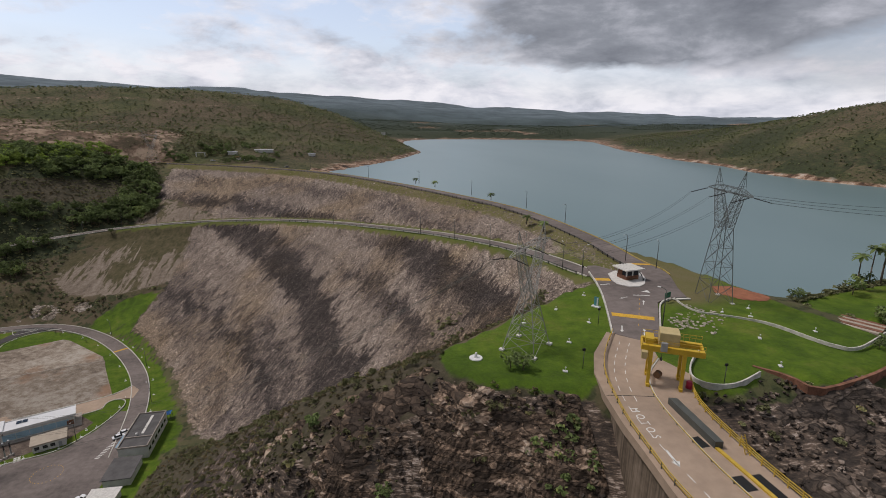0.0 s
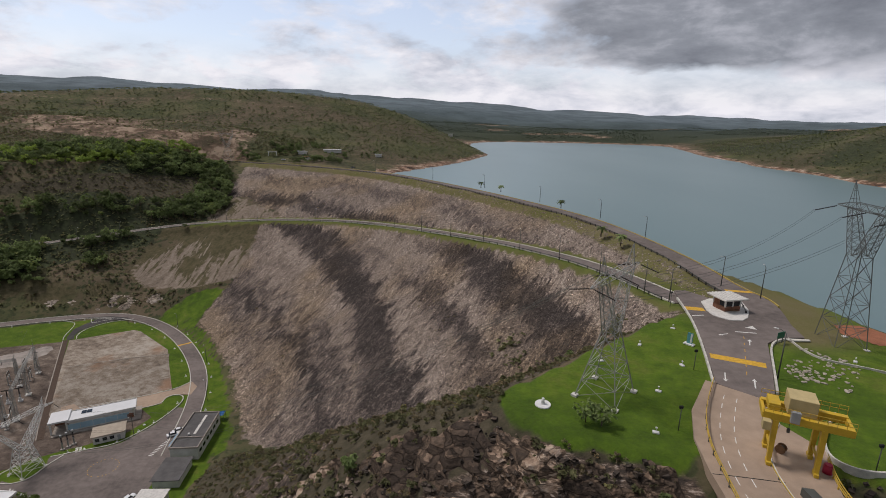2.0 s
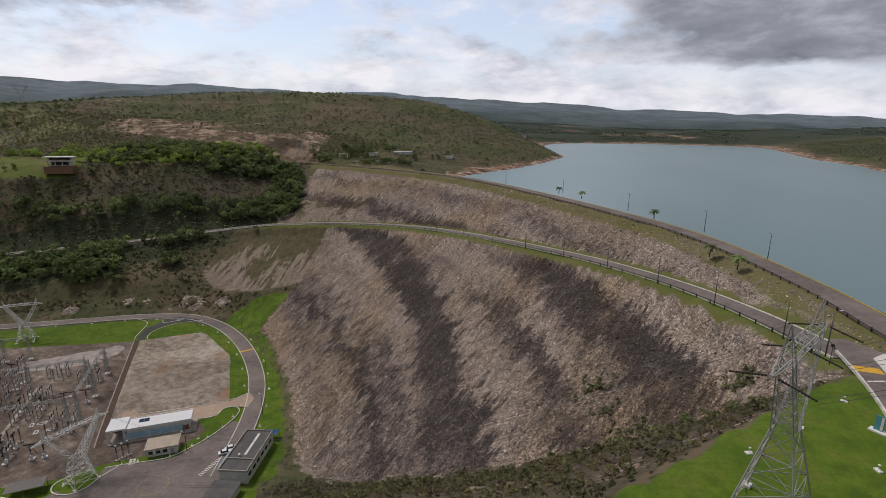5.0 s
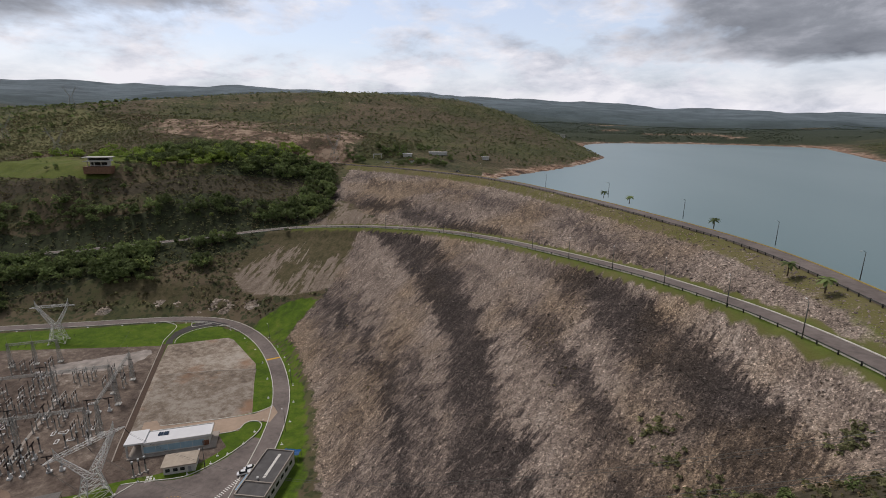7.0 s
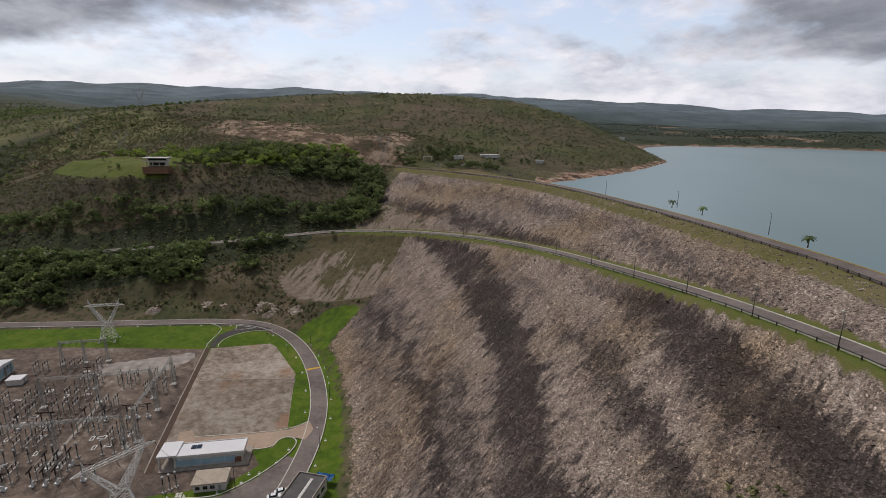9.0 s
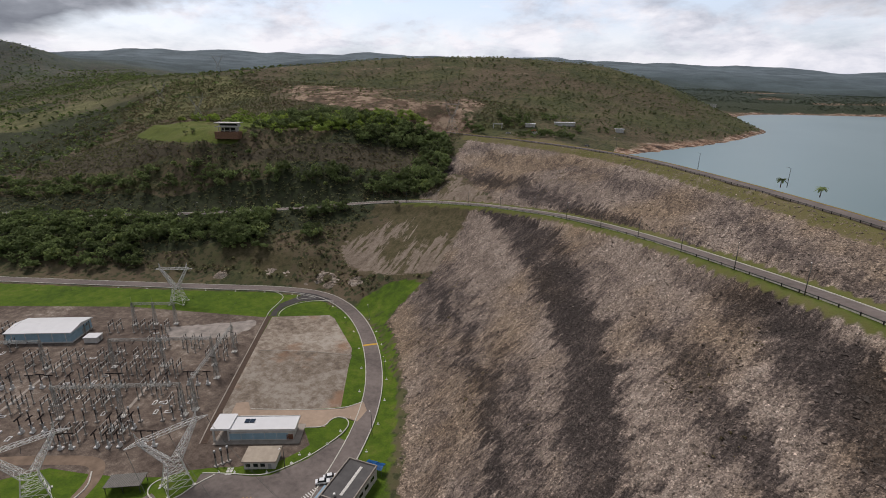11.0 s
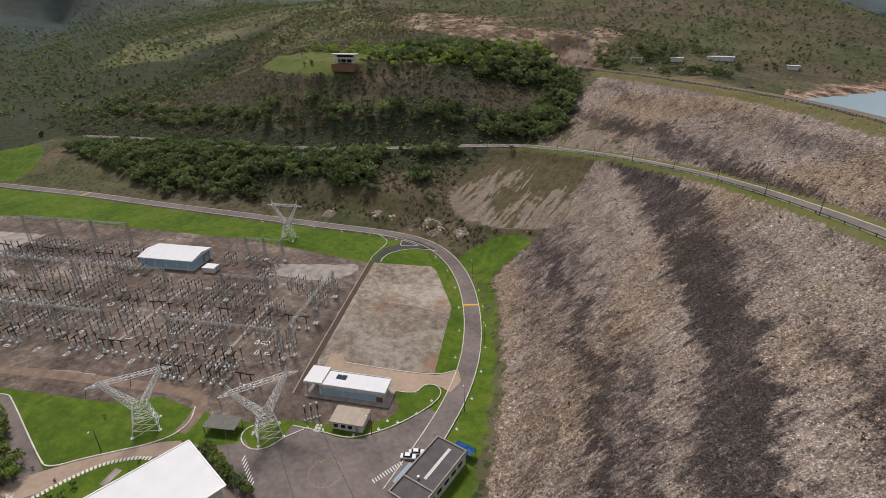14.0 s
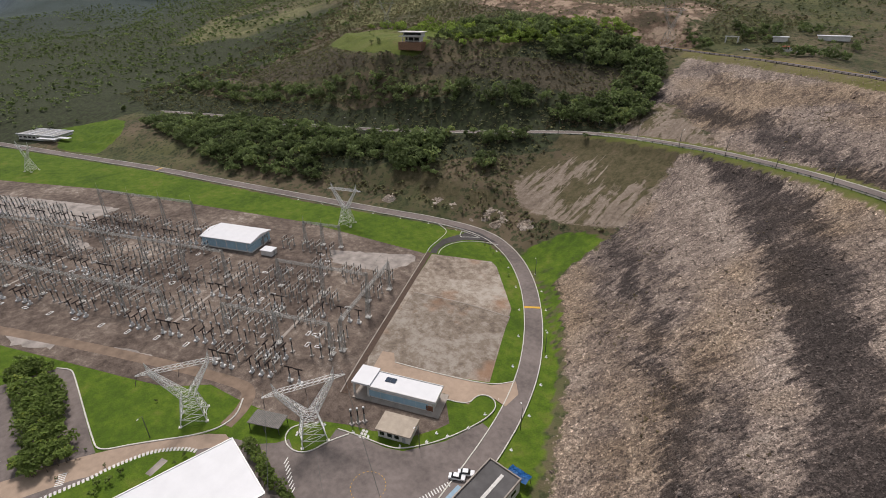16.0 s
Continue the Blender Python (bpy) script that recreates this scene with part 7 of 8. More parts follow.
# ---- posts along the dam roads
for _line, _o, _l, _st in ((crest_road, -4.4, "dark guard rail posts along the crest road", 2), (berm_road[berm_road[:, 0] > -120], -4.2, "dark guard rail posts along the berm road", 3)):
    g = thing("guard_rail", _l, "railing")
    ln = offset_line(_line, _o)
    pm = None
    for p in ln[2:-2:_st]:
        if pm is None:
            pm = part("post", box(0, 0, 0.3, 0.25, 0.25, 1.0), rubber, g)
            pm.location = (p[0], p[1], p[2])
        else:
            ob = new("post", pm.data)
            ob.location, ob.parent = (p[0], p[1], p[2]), g
    strip("rail", ln[2:-2], -0.05, 0.05, 0.45, 0.72, dark_steel, g)
yl = offset_line(crest_road, 4.0)
strip("edge_line", yl[6:-6], -0.16, 0.16, -0.2, 0.3, plain("ochre_kerb", (0.40, 0.30, 0.08), 0.8, var=0.3), road_c, "faded yellow kerb")
for _x, _y in ((31.5, 352), (64, 310), (86, 250), (102, 202), (-15, 424), (103.5, 160)):
    copy_thing(lamp0, Matrix.Translation((_x, _y, CREST - 0.4)) @ Matrix.Rotation(radians(200), 4, "Z"))
for _i in range(6, len(berm_road) - 4, 13):
    _p = offset_line(berm_road, -4.4)[_i]
    copy_thing(lamp0, Matrix.Translation((_p[0], _p[1], _p[2] - 0.4)) @ Matrix.Rotation(radians(80), 4, "Z"))
# ---------------------------------------------------------------- stones and growth


def leaf_material(name, c, spread=0.45, rough=0.7):
    M = Mat(name, rough, 0.0, 0.2)
    g, oi = M.n("NewGeometry"), M.n("ObjectInfo")
    tint = M.math("FRACT", M.math("ADD", M.attr("tint"), oi.outputs["Random"]))
    f = M.math("ADD", M.math("MULTIPLY", g.outputs["Random Per Island"], 0.45), M.math("MULTIPLY", tint, 0.55))
    lo, hi = tuple(v * (1 - spread) for v in c), tuple(v * (1 + spread) for v in c)
    warm = (hi[0] * 1.35, hi[1] * 1.1, hi[2] * 0.9)
    col = M.ramp(f, [(0.1, lo), (0.55, c), (0.85, hi), (0.98, warm)])
    M.color(col)
    thin, both = M.n("BsdfTranslucent"), M.n("MixShader")
    both.inputs[0].default_value = 0.35
    M.link(col, thin.inputs[0])
    M.link(M.b.outputs[0], both.inputs[1])
    M.link(thin.outputs[0], both.inputs[2])
    M.link(both.outputs[0], M.nt.nodes["Material Output"].inputs[0])
    return M.m


leaf_tree = leaf_material("tree_leaves", (0.165, 0.215, 0.078), 0.6)
leaf_bright = leaf_material("bright_tree_leaves", (0.27, 0.36, 0.075))
leaf_scrub = leaf_material("scrub_leaves", (0.20, 0.205, 0.10), 0.5)
leaf_dry = leaf_material("dry_scrub_leaves", (0.17, 0.14, 0.078), 0.5)
leaf_spur = leaf_material("spur_scrub_leaves", (0.15, 0.15, 0.07), 0.5)
leaf_far = leaf_material("far_hill_leaves", (0.19, 0.21, 0.10), 0.45)
leaf_dusk = leaf_material("dark_shore_leaves", (0.10, 0.125, 0.085), 0.4)
leaf_hedge = leaf_material("hedge_leaves", (0.155, 0.215, 0.05))
bark = plain("grey_brown_bark", (0.13, 0.10, 0.075), 0.95, var=0.35, scale=2.0)


def clump(rng, blobs, n, size):
    """Leaf cards spread over several lumps. blobs: rows of x, y, z, radius."""
    b = blobs[rng.randint(0, len(blobs), n)]
    d = rng.normal(size=(n, 3))
    d /= np.linalg.norm(d, axis=1, keepdims=True)
    d[:, 2] = np.abs(d[:, 2]) * 0.9 - 0.25 * (rng.rand(n) < 0.35)
    c = b[:, :3] + d * b[:, 3:4] * rng.uniform(0.65, 1.08, (n, 1))
    nrm = d * 0.8 + 0.45 * rng.normal(size=(n, 3)) + np.array([0, 0, 0.8])
    nrm /= np.linalg.norm(nrm, axis=1, keepdims=True)
    u = np.cross(nrm, rng.normal(size=(n, 3)))
    u /= np.linalg.norm(u, axis=1, keepdims=True) + 1e-9
    v = np.cross(nrm, u)
    s = size * rng.uniform(0.6, 1.35, (n, 1))
    k = s * rng.uniform(0.55, 0.9, (n, 1))
    bend = nrm * s * 0.25
    return np.stack([c - u * s - bend, c - v * k + bend * 0.5, c + u * s - bend, c + v * k + bend * 0.5], 1)


def crown_blobs(rng, spread, height_, n):
    a = rng.uniform(0, 2 * np.pi, n)
    r = spread * np.sqrt(rng.rand(n)) * 0.62
    z = height_ * rng.uniform(0.42, 0.82, n)
    return np.stack([r * np.cos(a), r * np.sin(a), z, spread * rng.uniform(0.26, 0.46, n)], 1)


_rng = np.random.RandomState(5)
TREE_T = [clump(_rng, crown_blobs(_rng, w, h, 9), 125, 0.72) for w, h in ((4.4, 8.5), (3.6, 8.0), (5.2, 9.5), (3.2, 6.5), (4.0, 7.2))]
BUSH_T = [clump(_rng, crown_blobs(_rng, 1.5, 1.7, 4), 30, 0.36) for _ in range(5)]
SCRUB_T = [clump(_rng, crown_blobs(_rng, 1.6, 1.7, 4), 12, 0.55) for _ in range(5)]
FAR_T = [clump(_rng, crown_blobs(_rng, 3.2, 3.6, 5), 8, 1.45) for _ in range(4)]


def scatter(name, templates, pts, scales, mat, label, category, rng, sink=0.2):
    """Many plants joined into one mesh."""
    vs, tints = [], []
    for k, t in enumerate(templates):
        sel = np.arange(len(pts)) % len(templates) == k
        p, s = pts[sel], scales[sel]
        if not len(p):
            continue
        a = rng.uniform(0, 2 * np.pi, len(p))
        ca, sa = np.cos(a), np.sin(a)
        q = np.broadcast_to(t.reshape(1, -1, 3), (len(p), t.size // 3, 3)) * s[:, None, None] * rng.uniform(0.8, 1.25, (len(p), 1, 1))
        x = q[..., 0] * ca[:, None] - q[..., 1] * sa[:, None] + p[:, None, 0]
        y = q[..., 0] * sa[:, None] + q[..., 1] * ca[:, None] + p[:, None, 1]
        z = q[..., 2] + p[:, None, 2] - sink
        vs.append(np.stack([x, y, z], -1).reshape(-1, 3))
        tints.append(np.repeat(rng.rand(len(p)), t.size // 3))
    v = np.concatenate(vs)
    me = mesh_np(name, v, np.arange(len(v)).reshape(-1, 4), mat, False)
    at = me.attributes.new("tint", "FLOAT", "POINT")
    at.data.foreach_set("value", np.concatenate(tints).astype(np.float32))
    return tagged(new(name, me), label, category, kind="stuff")


road_lines = [berm_road[::4], valley_road[::4], crest_road[::4]]


def spots(rng, n, x0, x1, y0, y1, keep, clear=5.0):
    """Random places on the ground for which keep(x, y, z, slope) holds, off the roads."""
    x, y = rng.uniform(x0, x1, n), rng.uniform(y0, y1, n)
    z = height(x, y)
    dzx, dzy = (height(x + 2, y) - z) / 2, (height(x, y + 2) - z) / 2
    ok = keep(x, y, z, np.hypot(dzx, dzy))
    x, y, z = x[ok], y[ok], z[ok]
    for ln in road_lines:
        d, _ = line_dist(x, y, ln)
        k = d > clear
        x, y, z = x[k], y[k], z[k]
    return np.stack([x, y, z], 1)


def on_face(x, y):
    inside = (x > FX0 + 5) & (x < 250) & (y > FY0 + 5) & (y < 630)
    return np.where(inside, sample((face_s > 0).astype(float), FX0, FY0, FS, x, y), 0) > 0.3


ridge_in = lambda x, y: in_poly(x, y, SPUR)
rngv = np.random.RandomState(17)

# woods on the slope beside the dam
NEAR_WOOD = [(-136, 366), (-128, 385), (-146, 440), (-160, 466), (-195, 462), (-228, 420), (-205, 402), (-168, 420), (-160, 395), (-180, 365)]
LOW_WOOD = [(-150, 352), (-190, 344), (-240, 326), (-300, 306), (-360, 292), (-430, 280), (-455, 262), (-425, 244), (-390, 238), (-330, 256), (-270, 282), (-235, 300), (-205, 322), (-170, 338), (-150, 345)]
WEST_WOOD = [(-500, 206), (-519, 226), (-480, 266), (-430, 262), (-395, 242), (-340, 256), (-300, 266), (-286, 258), (-391, 218), (-457, 192)]
UP_WOOD = [(-150, 368), (-190, 366), (-250, 346), (-330, 322), (-420, 306), (-480, 305), (-600, 300), (-600, 318), (-420, 325), (-330, 340), (-250, 362), (-190, 382), (-155, 385)]
TOP_WOOD = [(-230, 425), (-265, 402), (-300, 392), (-296, 415), (-255, 432), (-300, 440), (-330, 432), (-320, 448), (-250, 462), (-200, 470), (-180, 480), (-205, 455)]
SIDE_WOOD = [(-152, 356), (-150, 346), (-172, 330), (-186, 320), (-196, 298), (-224, 290), (-242, 284), (-262, 296), (-240, 318), (-212, 334), (-184, 346)]
wood_pts = np.concatenate([spots(rngv, n, -620, -100, 230, 490, lambda x, y, z, s, P=P: in_poly(x, y, P) & ~(in_poly(x, y, HEATH) & (fbm(x, y, 34, 3, 66) < 0.1)) & ~(in_poly(x, y, SIDE_WOOD) & (fbm(x, y, 15, 2, 48) < -0.2)), 5.5)
                           for P, n in ((NEAR_WOOD, 11000), (LOW_WOOD, 9500), (UP_WOOD, 5500), (TOP_WOOD, 10000), (WEST_WOOD, 9000), (SIDE_WOOD, 13000))])
wood_s = rngv.uniform(0.55, 1.15, len(wood_pts))
_near = np.argsort(np.hypot(wood_pts[:, 0] + 170, wood_pts[:, 1] - 330))
single, joined = _near[:100], _near[100:]


def tree_meshes():
    out = []
    for k, t in enumerate(TREE_T):
        me = mesh_np("crown", t.reshape(-1, 3), np.arange(t.size // 3).reshape(-1, 4), leaf_tree, False)
        bm = bmesh.new()
        h = t[..., 2].max()
        rod(bm, (0, 0, -0.6), (0.15, 0.1, h * 0.5), 0.24, 0.15, 7)
        for j in range(5):
            a = 1.26 * j + k
            rod(bm, (0.12, 0.08, h * (0.3 + 0.04 * j)), (1.7 * math.cos(a), 1.7 * math.sin(a), h * (0.6 + 0.03 * j)), 0.11, 0.04, 5)
        tm = bpy.data.meshes.new("trunk")
        bm.to_mesh(tm)
        bm.free()
        tm.materials.append(bark)
        out.append((me, tm))
    return out


TREE_M = tree_meshes()


def tree(at, s, k, label, group, crown=None):
    t = thing("tree", label, "tree", at, random.uniform(0, 6.28), group)
    t.scale = (s, s, s)
    for nm, me in (("crown", crown or TREE_M[k][0]), ("trunk", TREE_M[k][1])):
        ob = new(nm, me)
        ob.parent = t
    return t


for i in single:
    tree(tuple(wood_pts[i]), wood_s[i], int(i) % 5, "dense dark green broadleaf tree on the slope by the dam", "trees by the dam")
scatter("woodland", TREE_T, wood_pts[joined], wood_s[joined], leaf_tree, "dark green broadleaf woodland on the hillside", "woodland", rngv)
park_pts = spots(rngv, 2000, -460, -150, 370, 520, lambda x, y, z, s: in_poly(x, y, [(-298, 376), (-271, 403), (-266, 447), (-244, 479), (-202, 504), (-180, 490), (-195, 478), (-214, 432), (-243, 402)]) | (in_poly(x, y, [(-300, 395), (-330, 402), (-440, 425), (-440, 436), (-300, 440)]) & (rngv.rand(len(x)) < 0.5)))
end_pts = spots(rngv, 900, -160, -20, 470, 580, lambda x, y, z, s: (z > 75.6) & (fbm(x, y, 30, 2, 14) > 0.05))
scatter("park_trees", TREE_T, end_pts, rngv.uniform(0.35, 0.8, len(end_pts)), leaf_tree, "green trees round the houses at the dam's end", "trees", rngv)
scatter("park_trees", TREE_T, park_pts, rngv.uniform(0.5, 0.95, len(park_pts)), leaf_bright, "bright green garden trees on the hilltop terrace", "trees", rngv)

for _x, _y, _s in ((-296, 358, 0.7), (-288, 364, 0.85), (-305, 352, 0.6), (-314, 350, 0.5), (-346, 366, 0.55), (-349, 369, 0.5), (-352, 364, 0.45), (-298, 384, 0.8), (-292, 376, 0.9), (-330, 398, 0.7), (-340, 404, 0.6), (-375, 415, 0.5), (-402, 405, 0.3), (-372, 384, 0.22), (-390, 396, 0.2)):
    tree((_x, _y, float(height(_x, _y)) - 0.2), _s, int(-_x) % 5, "green garden tree beside the hillside house", "trees by the hillside house")

# scrub on the hill behind, thin on the brown ledges
hill_keep = lambda x, y, z, s: (z > 3) & ~on_face(x, y) & ~in_poly(x, y, YARD) & ~in_poly(x, y, PARK) & ~in_poly(x, y, HOUSE_LAWN) & ~in_poly(x, y, TOE_STRIP) & ~((in_poly(x, y, SCREE) | in_poly(x, y, CUT)) & (fbm(x, y, 12, 2, 3) < 0.3)) & (fbm(x, y, 55, 3, 21) > -0.8) & ~((x > -150) & (y < 560) & (y > 440) & (x < 60) & (z < 79)) & (z > 2)
sc = spots(rngv, 60000, -640, -100, 255, 620, lambda x, y, z, s: hill_keep(x, y, z, s) & ~(in_poly(x, y, LEDGE) & (rngv.rand(len(x)) < 0.75)) & (rngv.rand(len(x)) < 0.5), 5.0)
_dry = fbm(sc[:, 0], sc[:, 1], 40, 3, 9) + 0.5 * rngv.normal(size=len(sc)) > 0.35
scatter("scrub", SCRUB_T, sc[~_dry], rngv.uniform(0.4, 1.1, (~_dry).sum()), leaf_scrub, "low green scrub on the hillside", "scrub", rngv)
scatter("scrub", SCRUB_T, sc[_dry], rngv.uniform(0.4, 1.0, _dry.sum()), leaf_dry, "dry brownish scrub on the hillside", "scrub", rngv)
fh = spots(rngv, 22000, -1500, 170, 560, 1150, lambda x, y, z, s: (z > 69) & (np.abs(fbm(x, y, 160, 2, 8) * 8 + 142 - z) > 8 * rngv.rand(len(x))) & (fbm(x, y, 90, 3, 33) > -0.75) & ~(in_poly(x, y, LEDGE) & (rngv.rand(len(x)) < 0.7)))
scatter("hill_scrub", FAR_T, fh, rngv.uniform(0.25, 0.7, len(fh)), leaf_far, "scrub and small trees on the hill behind the dam", "scrub", rngv)
vw = spots(rngv, 20000, -2100, -520, 60, 1250, lambda x, y, z, s: (z > 1.5) & ~in_poly(x, y, YARD) & (x < -596 + 0.35 * (y - 150)) & (fbm(x, y, 120, 3, 40) > 0.5 * rngv.normal(size=len(x)) - 0.3))
scatter("valley_woods", FAR_T, vw, rngv.uniform(0.5, 1.25, len(vw)), leaf_tree, "woods in the valley below the dam", "woodland", rngv)
rb = spots(rngv, 13000, 430, 950, 180, 1250, lambda x, y, z, s: (z > 71.5) & (fbm(x, y, 100, 3, 50) > -1.2))
scatter("bank_scrub", FAR_T, rb, rngv.uniform(0.2, 0.6, len(rb)), leaf_far, "scrub on the far bank of the lake", "scrub", rngv)
fb_ = spots(rngv, 12000, -300, 1700, 1380, 2300, lambda x, y, z, s: (z > 71) & (fbm(x, y, 220, 3, 60) > -0.3))
scatter("distant_woods", FAR_T, fb_, rngv.uniform(0.5, 1.1, len(fb_)), leaf_dusk, "dark woods on the distant lake shore", "woodland", rngv)

# bushes over the rocky spur below the lawn
rg = spots(rngv, 10500, -62, 76, 2, 138, lambda x, y, z, s: ridge_in(x, y) & ~on_face(x, y) & ~in_poly(x, y, LAWN) & ((fbm(x, y, 18, 3, 70) > -0.25) | (y > 48)) & ((s < 0.9) | (rngv.rand(len(x)) < 0.45)))
_d2 = rngv.rand(len(rg)) < 0.5
scatter("bushes", BUSH_T, rg[~_d2] + [0, 0, 0.1], 0.22 + 0.26 * rngv.exponential(1.0, (~_d2).sum()).clip(0, 3), leaf_spur, "dense green bushes on the rocky spur", "bushes", rngv)
scatter("bushes", BUSH_T, rg[_d2], rngv.uniform(0.2, 0.6, _d2.sum()), leaf_dry, "dry grassy bushes on the rocky spur", "bushes", rngv)
rg2 = spots(rngv, 500, 62, 200, -20, 60, lambda x, y, z, s: (z > 67.5) & ~in_poly(x, y, LAWN) & (rngv.rand(len(x)) < 0.5))
scatter("bushes", BUSH_T, rg2, rngv.uniform(0.4, 1.2, len(rg2)), leaf_scrub, "low bushes on the rock by the bridge", "bushes", rngv)
for _x, _y, _s in ((3, 47, 0.55), (14, 31, 0.4), (39.6, 40.4, 0.5), (37.6, 41.4, 0.42), (43, 18, 0.5), (36, 16, 0.45), (57, 82, 0.3), (50, 84, 0.38)):
    tree((_x, _y, float(height(_x, _y)) - 0.3), _s, int(_x) % 5, "small bright green bushy tree on the rocks", "small trees on the spur", None)
rg3 = spots(rngv, 1900, 2, 45, -40, 29, lambda x, y, z, s: (x > 14 - 0.5 * y) & ((y < 15) | (x > 36)) & (rngv.rand(len(x)) < 0.8))
scatter("bushes", BUSH_T, rg3 + [0, 0, 0.3], rngv.uniform(0.3, 1.0, len(rg3)), leaf_tree, "dark green bushes in the gully below the bridge", "bushes", rngv)
_hl = smooth_line([(123.5, 65.5, 73), (143, 71.6, 72.6), (166, 76, 72.4), (212, 82, 72)], 0.45)
hl = np.c_[_hl[:, 0] + rngv.uniform(-0.7, 0.7, len(_hl)), _hl[:, 1] + rngv.uniform(-0.7, 0.7, len(_hl)), height(_hl[:, 0], _hl[:, 1])]
scatter("hedge", BUSH_T, hl, rngv.uniform(0.5, 0.95, len(hl)), leaf_scrub, "clipped dark hedge along the lake-side garden", "hedge", rngv)
stair = thing("garden_steps", "broad weathered brick steps in the lake-side lawn", "steps")
for _k in range(6):
    _u = _k / 5
    _sl = smooth_line([(117.6 + 8.0 * _u, 54.6 + 4.0 * _u, 0), (122.8 + 8.0 * _u, 43.6 + 4.8 * _u, 0)], 1.0)
    _sl[:, 2] = height(117.6 + 8 * _u, 54.6 + 4 * _u) * 0.5 + height(122.8 + 8 * _u, 43.6 + 4.8 * _u) * 0.5
    strip("step", _sl, -0.62, 0.62, -0.7, 0.22, brick_mat if _k % 2 else roof_tan, stair)
# tufts on the dam face near the toe and verge
ft = spots(rngv, 9000, -110, 90, 95, 470, lambda x, y, z, s: on_face(x, y) & (fbm(x, y, 26, 3, 77) > 0.62), 6.5)
scatter("weeds", BUSH_T, ft, rngv.uniform(0.18, 0.5, len(ft)), leaf_dry, "sparse weeds among the rockfill", "weeds", rngv)

for _x, _y, _n, _r in ((44, 122, 34, 4.2), (43, 111, 16, 2.6), (44, 98, 60, 4.5), (66, 98, 30, 3.0)):
    _q = np.stack([_x + _r * rngv.normal(size=_n) * 0.6, _y + _r * rngv.normal(size=_n) * 0.6], 1)
    scatter("bushes", BUSH_T, np.c_[_q, height(_q[:, 0], _q[:, 1])], rngv.uniform(0.3, 0.9, _n), leaf_scrub, "green bushes growing among the rockfill", "bushes", rngv)

# hedges and trees in the yard
HEDGE = [(-216, 81), (-216, 86), (-209, 91), (-186, 89.5), (-170, 86), (-160.5, 86), (-158, 80.5), (-160, 76), (-165, 73), (-174, 76.5), (-196, 79.5)]
hg = np.array([p for p in spots(rngv, 2000, -218, -154, 68, 94, lambda x, y, z, s: in_poly(x, y, HEDGE)) if rngv.rand() < 0.6])
hedge_crown = [TREE_M[k][0].copy() for k in range(5)]
for _m in hedge_crown:
    _m.materials[0] = leaf_hedge
for p in hg[:130]:
    tree((p[0], p[1], 0.0), rngv.uniform(0.5, 0.75), int(p[0]) % 5, "bushy green garden tree beside the lane", "trees in the yard", hedge_crown[int(p[0]) % 5])
for _k in range(16):
    _t = _k / 15
    tree((-126.5 + 23.5 * _t, 119.0 - 2.0 * _t + rngv.uniform(-0.8, 0.8), 0), rngv.uniform(0.42, 0.6), _k % 5, "bushy green tree along the white hall", "trees in the yard", hedge_crown[_k % 5])
for _k in range(9):
    tree((-101.5 - 1.0 * _k, 112 - 4.5 * _k, 0), rngv.uniform(0.45, 0.62), _k % 5, "bushy green tree along the white hall", "trees in the yard", hedge_crown[_k % 5])
for _x, _y, _s in ((-144, 92, 0.3), (-143, 89, 0.34), (-144.5, 86.5, 0.36), (-142, 85, 0.32), (-136.5, 103, 0.2), (-137, 106, 0.24)):
    tree((_x, _y, 0.05), _s, 1, "dark green shrub on the grass island", "shrubs by the hall", hedge_crown[1])
yd = np.array([(-235, 238), (-226, 241), (-210, 252), (-200, 250), (-212, 246), (-195, 256), (-190, 262), (-187, 254), (-150, 262), (-146, 259), (-155, 264), (-139, 256), (-128, 247), (-160, 88), (-150, 90), (-155, 80), (-300, 222), (-290, 226), (-318, 214), (-165, 109)], float)
for p in yd:
    s = rngv.uniform(0.12, 0.2)
    tree((p[0], p[1], float(height(p[0], p[1]))), s, 1, "small planted sapling on the grass", "saplings")


def palm(at, h, label="palm tree with drooping fronds"):
    t = thing("palm_tree", label, "palm", at, random.uniform(0, 6), "palm trees")
    bm = bmesh.new()
    rod(bm, (0, 0, -0.3), (0.1, 0, h * 0.5), 0.22, 0.17, 8)
    rod(bm, (0.1, 0, h * 0.5), (0.05, 0.1, h), 0.17, 0.12, 8)
    part("trunk", bm, bark, t)
    bm = bmesh.new()
    for j in range(15):
        a, up = 2.4 * j, 0.2 + 0.5 * (j % 3)
        pts = [Vector((math.cos(a) * r, math.sin(a) * r, h + up * r * 0.7 - 0.32 * r * r)) for r in (0.0, 0.7, 1.4, 2.0, 2.5)]
        sd = Vector((-math.sin(a), math.cos(a), 0))
        ws = (0.12, 0.42, 0.5, 0.38, 0.05)
        l = [bm.verts.new(p + sd * w - Vector((0, 0, 0.25 * w))) for p, w in zip(pts, ws)]
        c = [bm.verts.new(p) for p in pts]
        r_ = [bm.verts.new(p - sd * w - Vector((0, 0, 0.25 * w))) for p, w in zip(pts, ws)]
        for q in range(4):
            bm.faces.new((l[q], l[q + 1], c[q + 1], c[q]))
            bm.faces.new((c[q], c[q + 1], r_[q + 1], r_[q]))
    part("fronds", bm, leaf_tree, t, "green fronds")
    return t


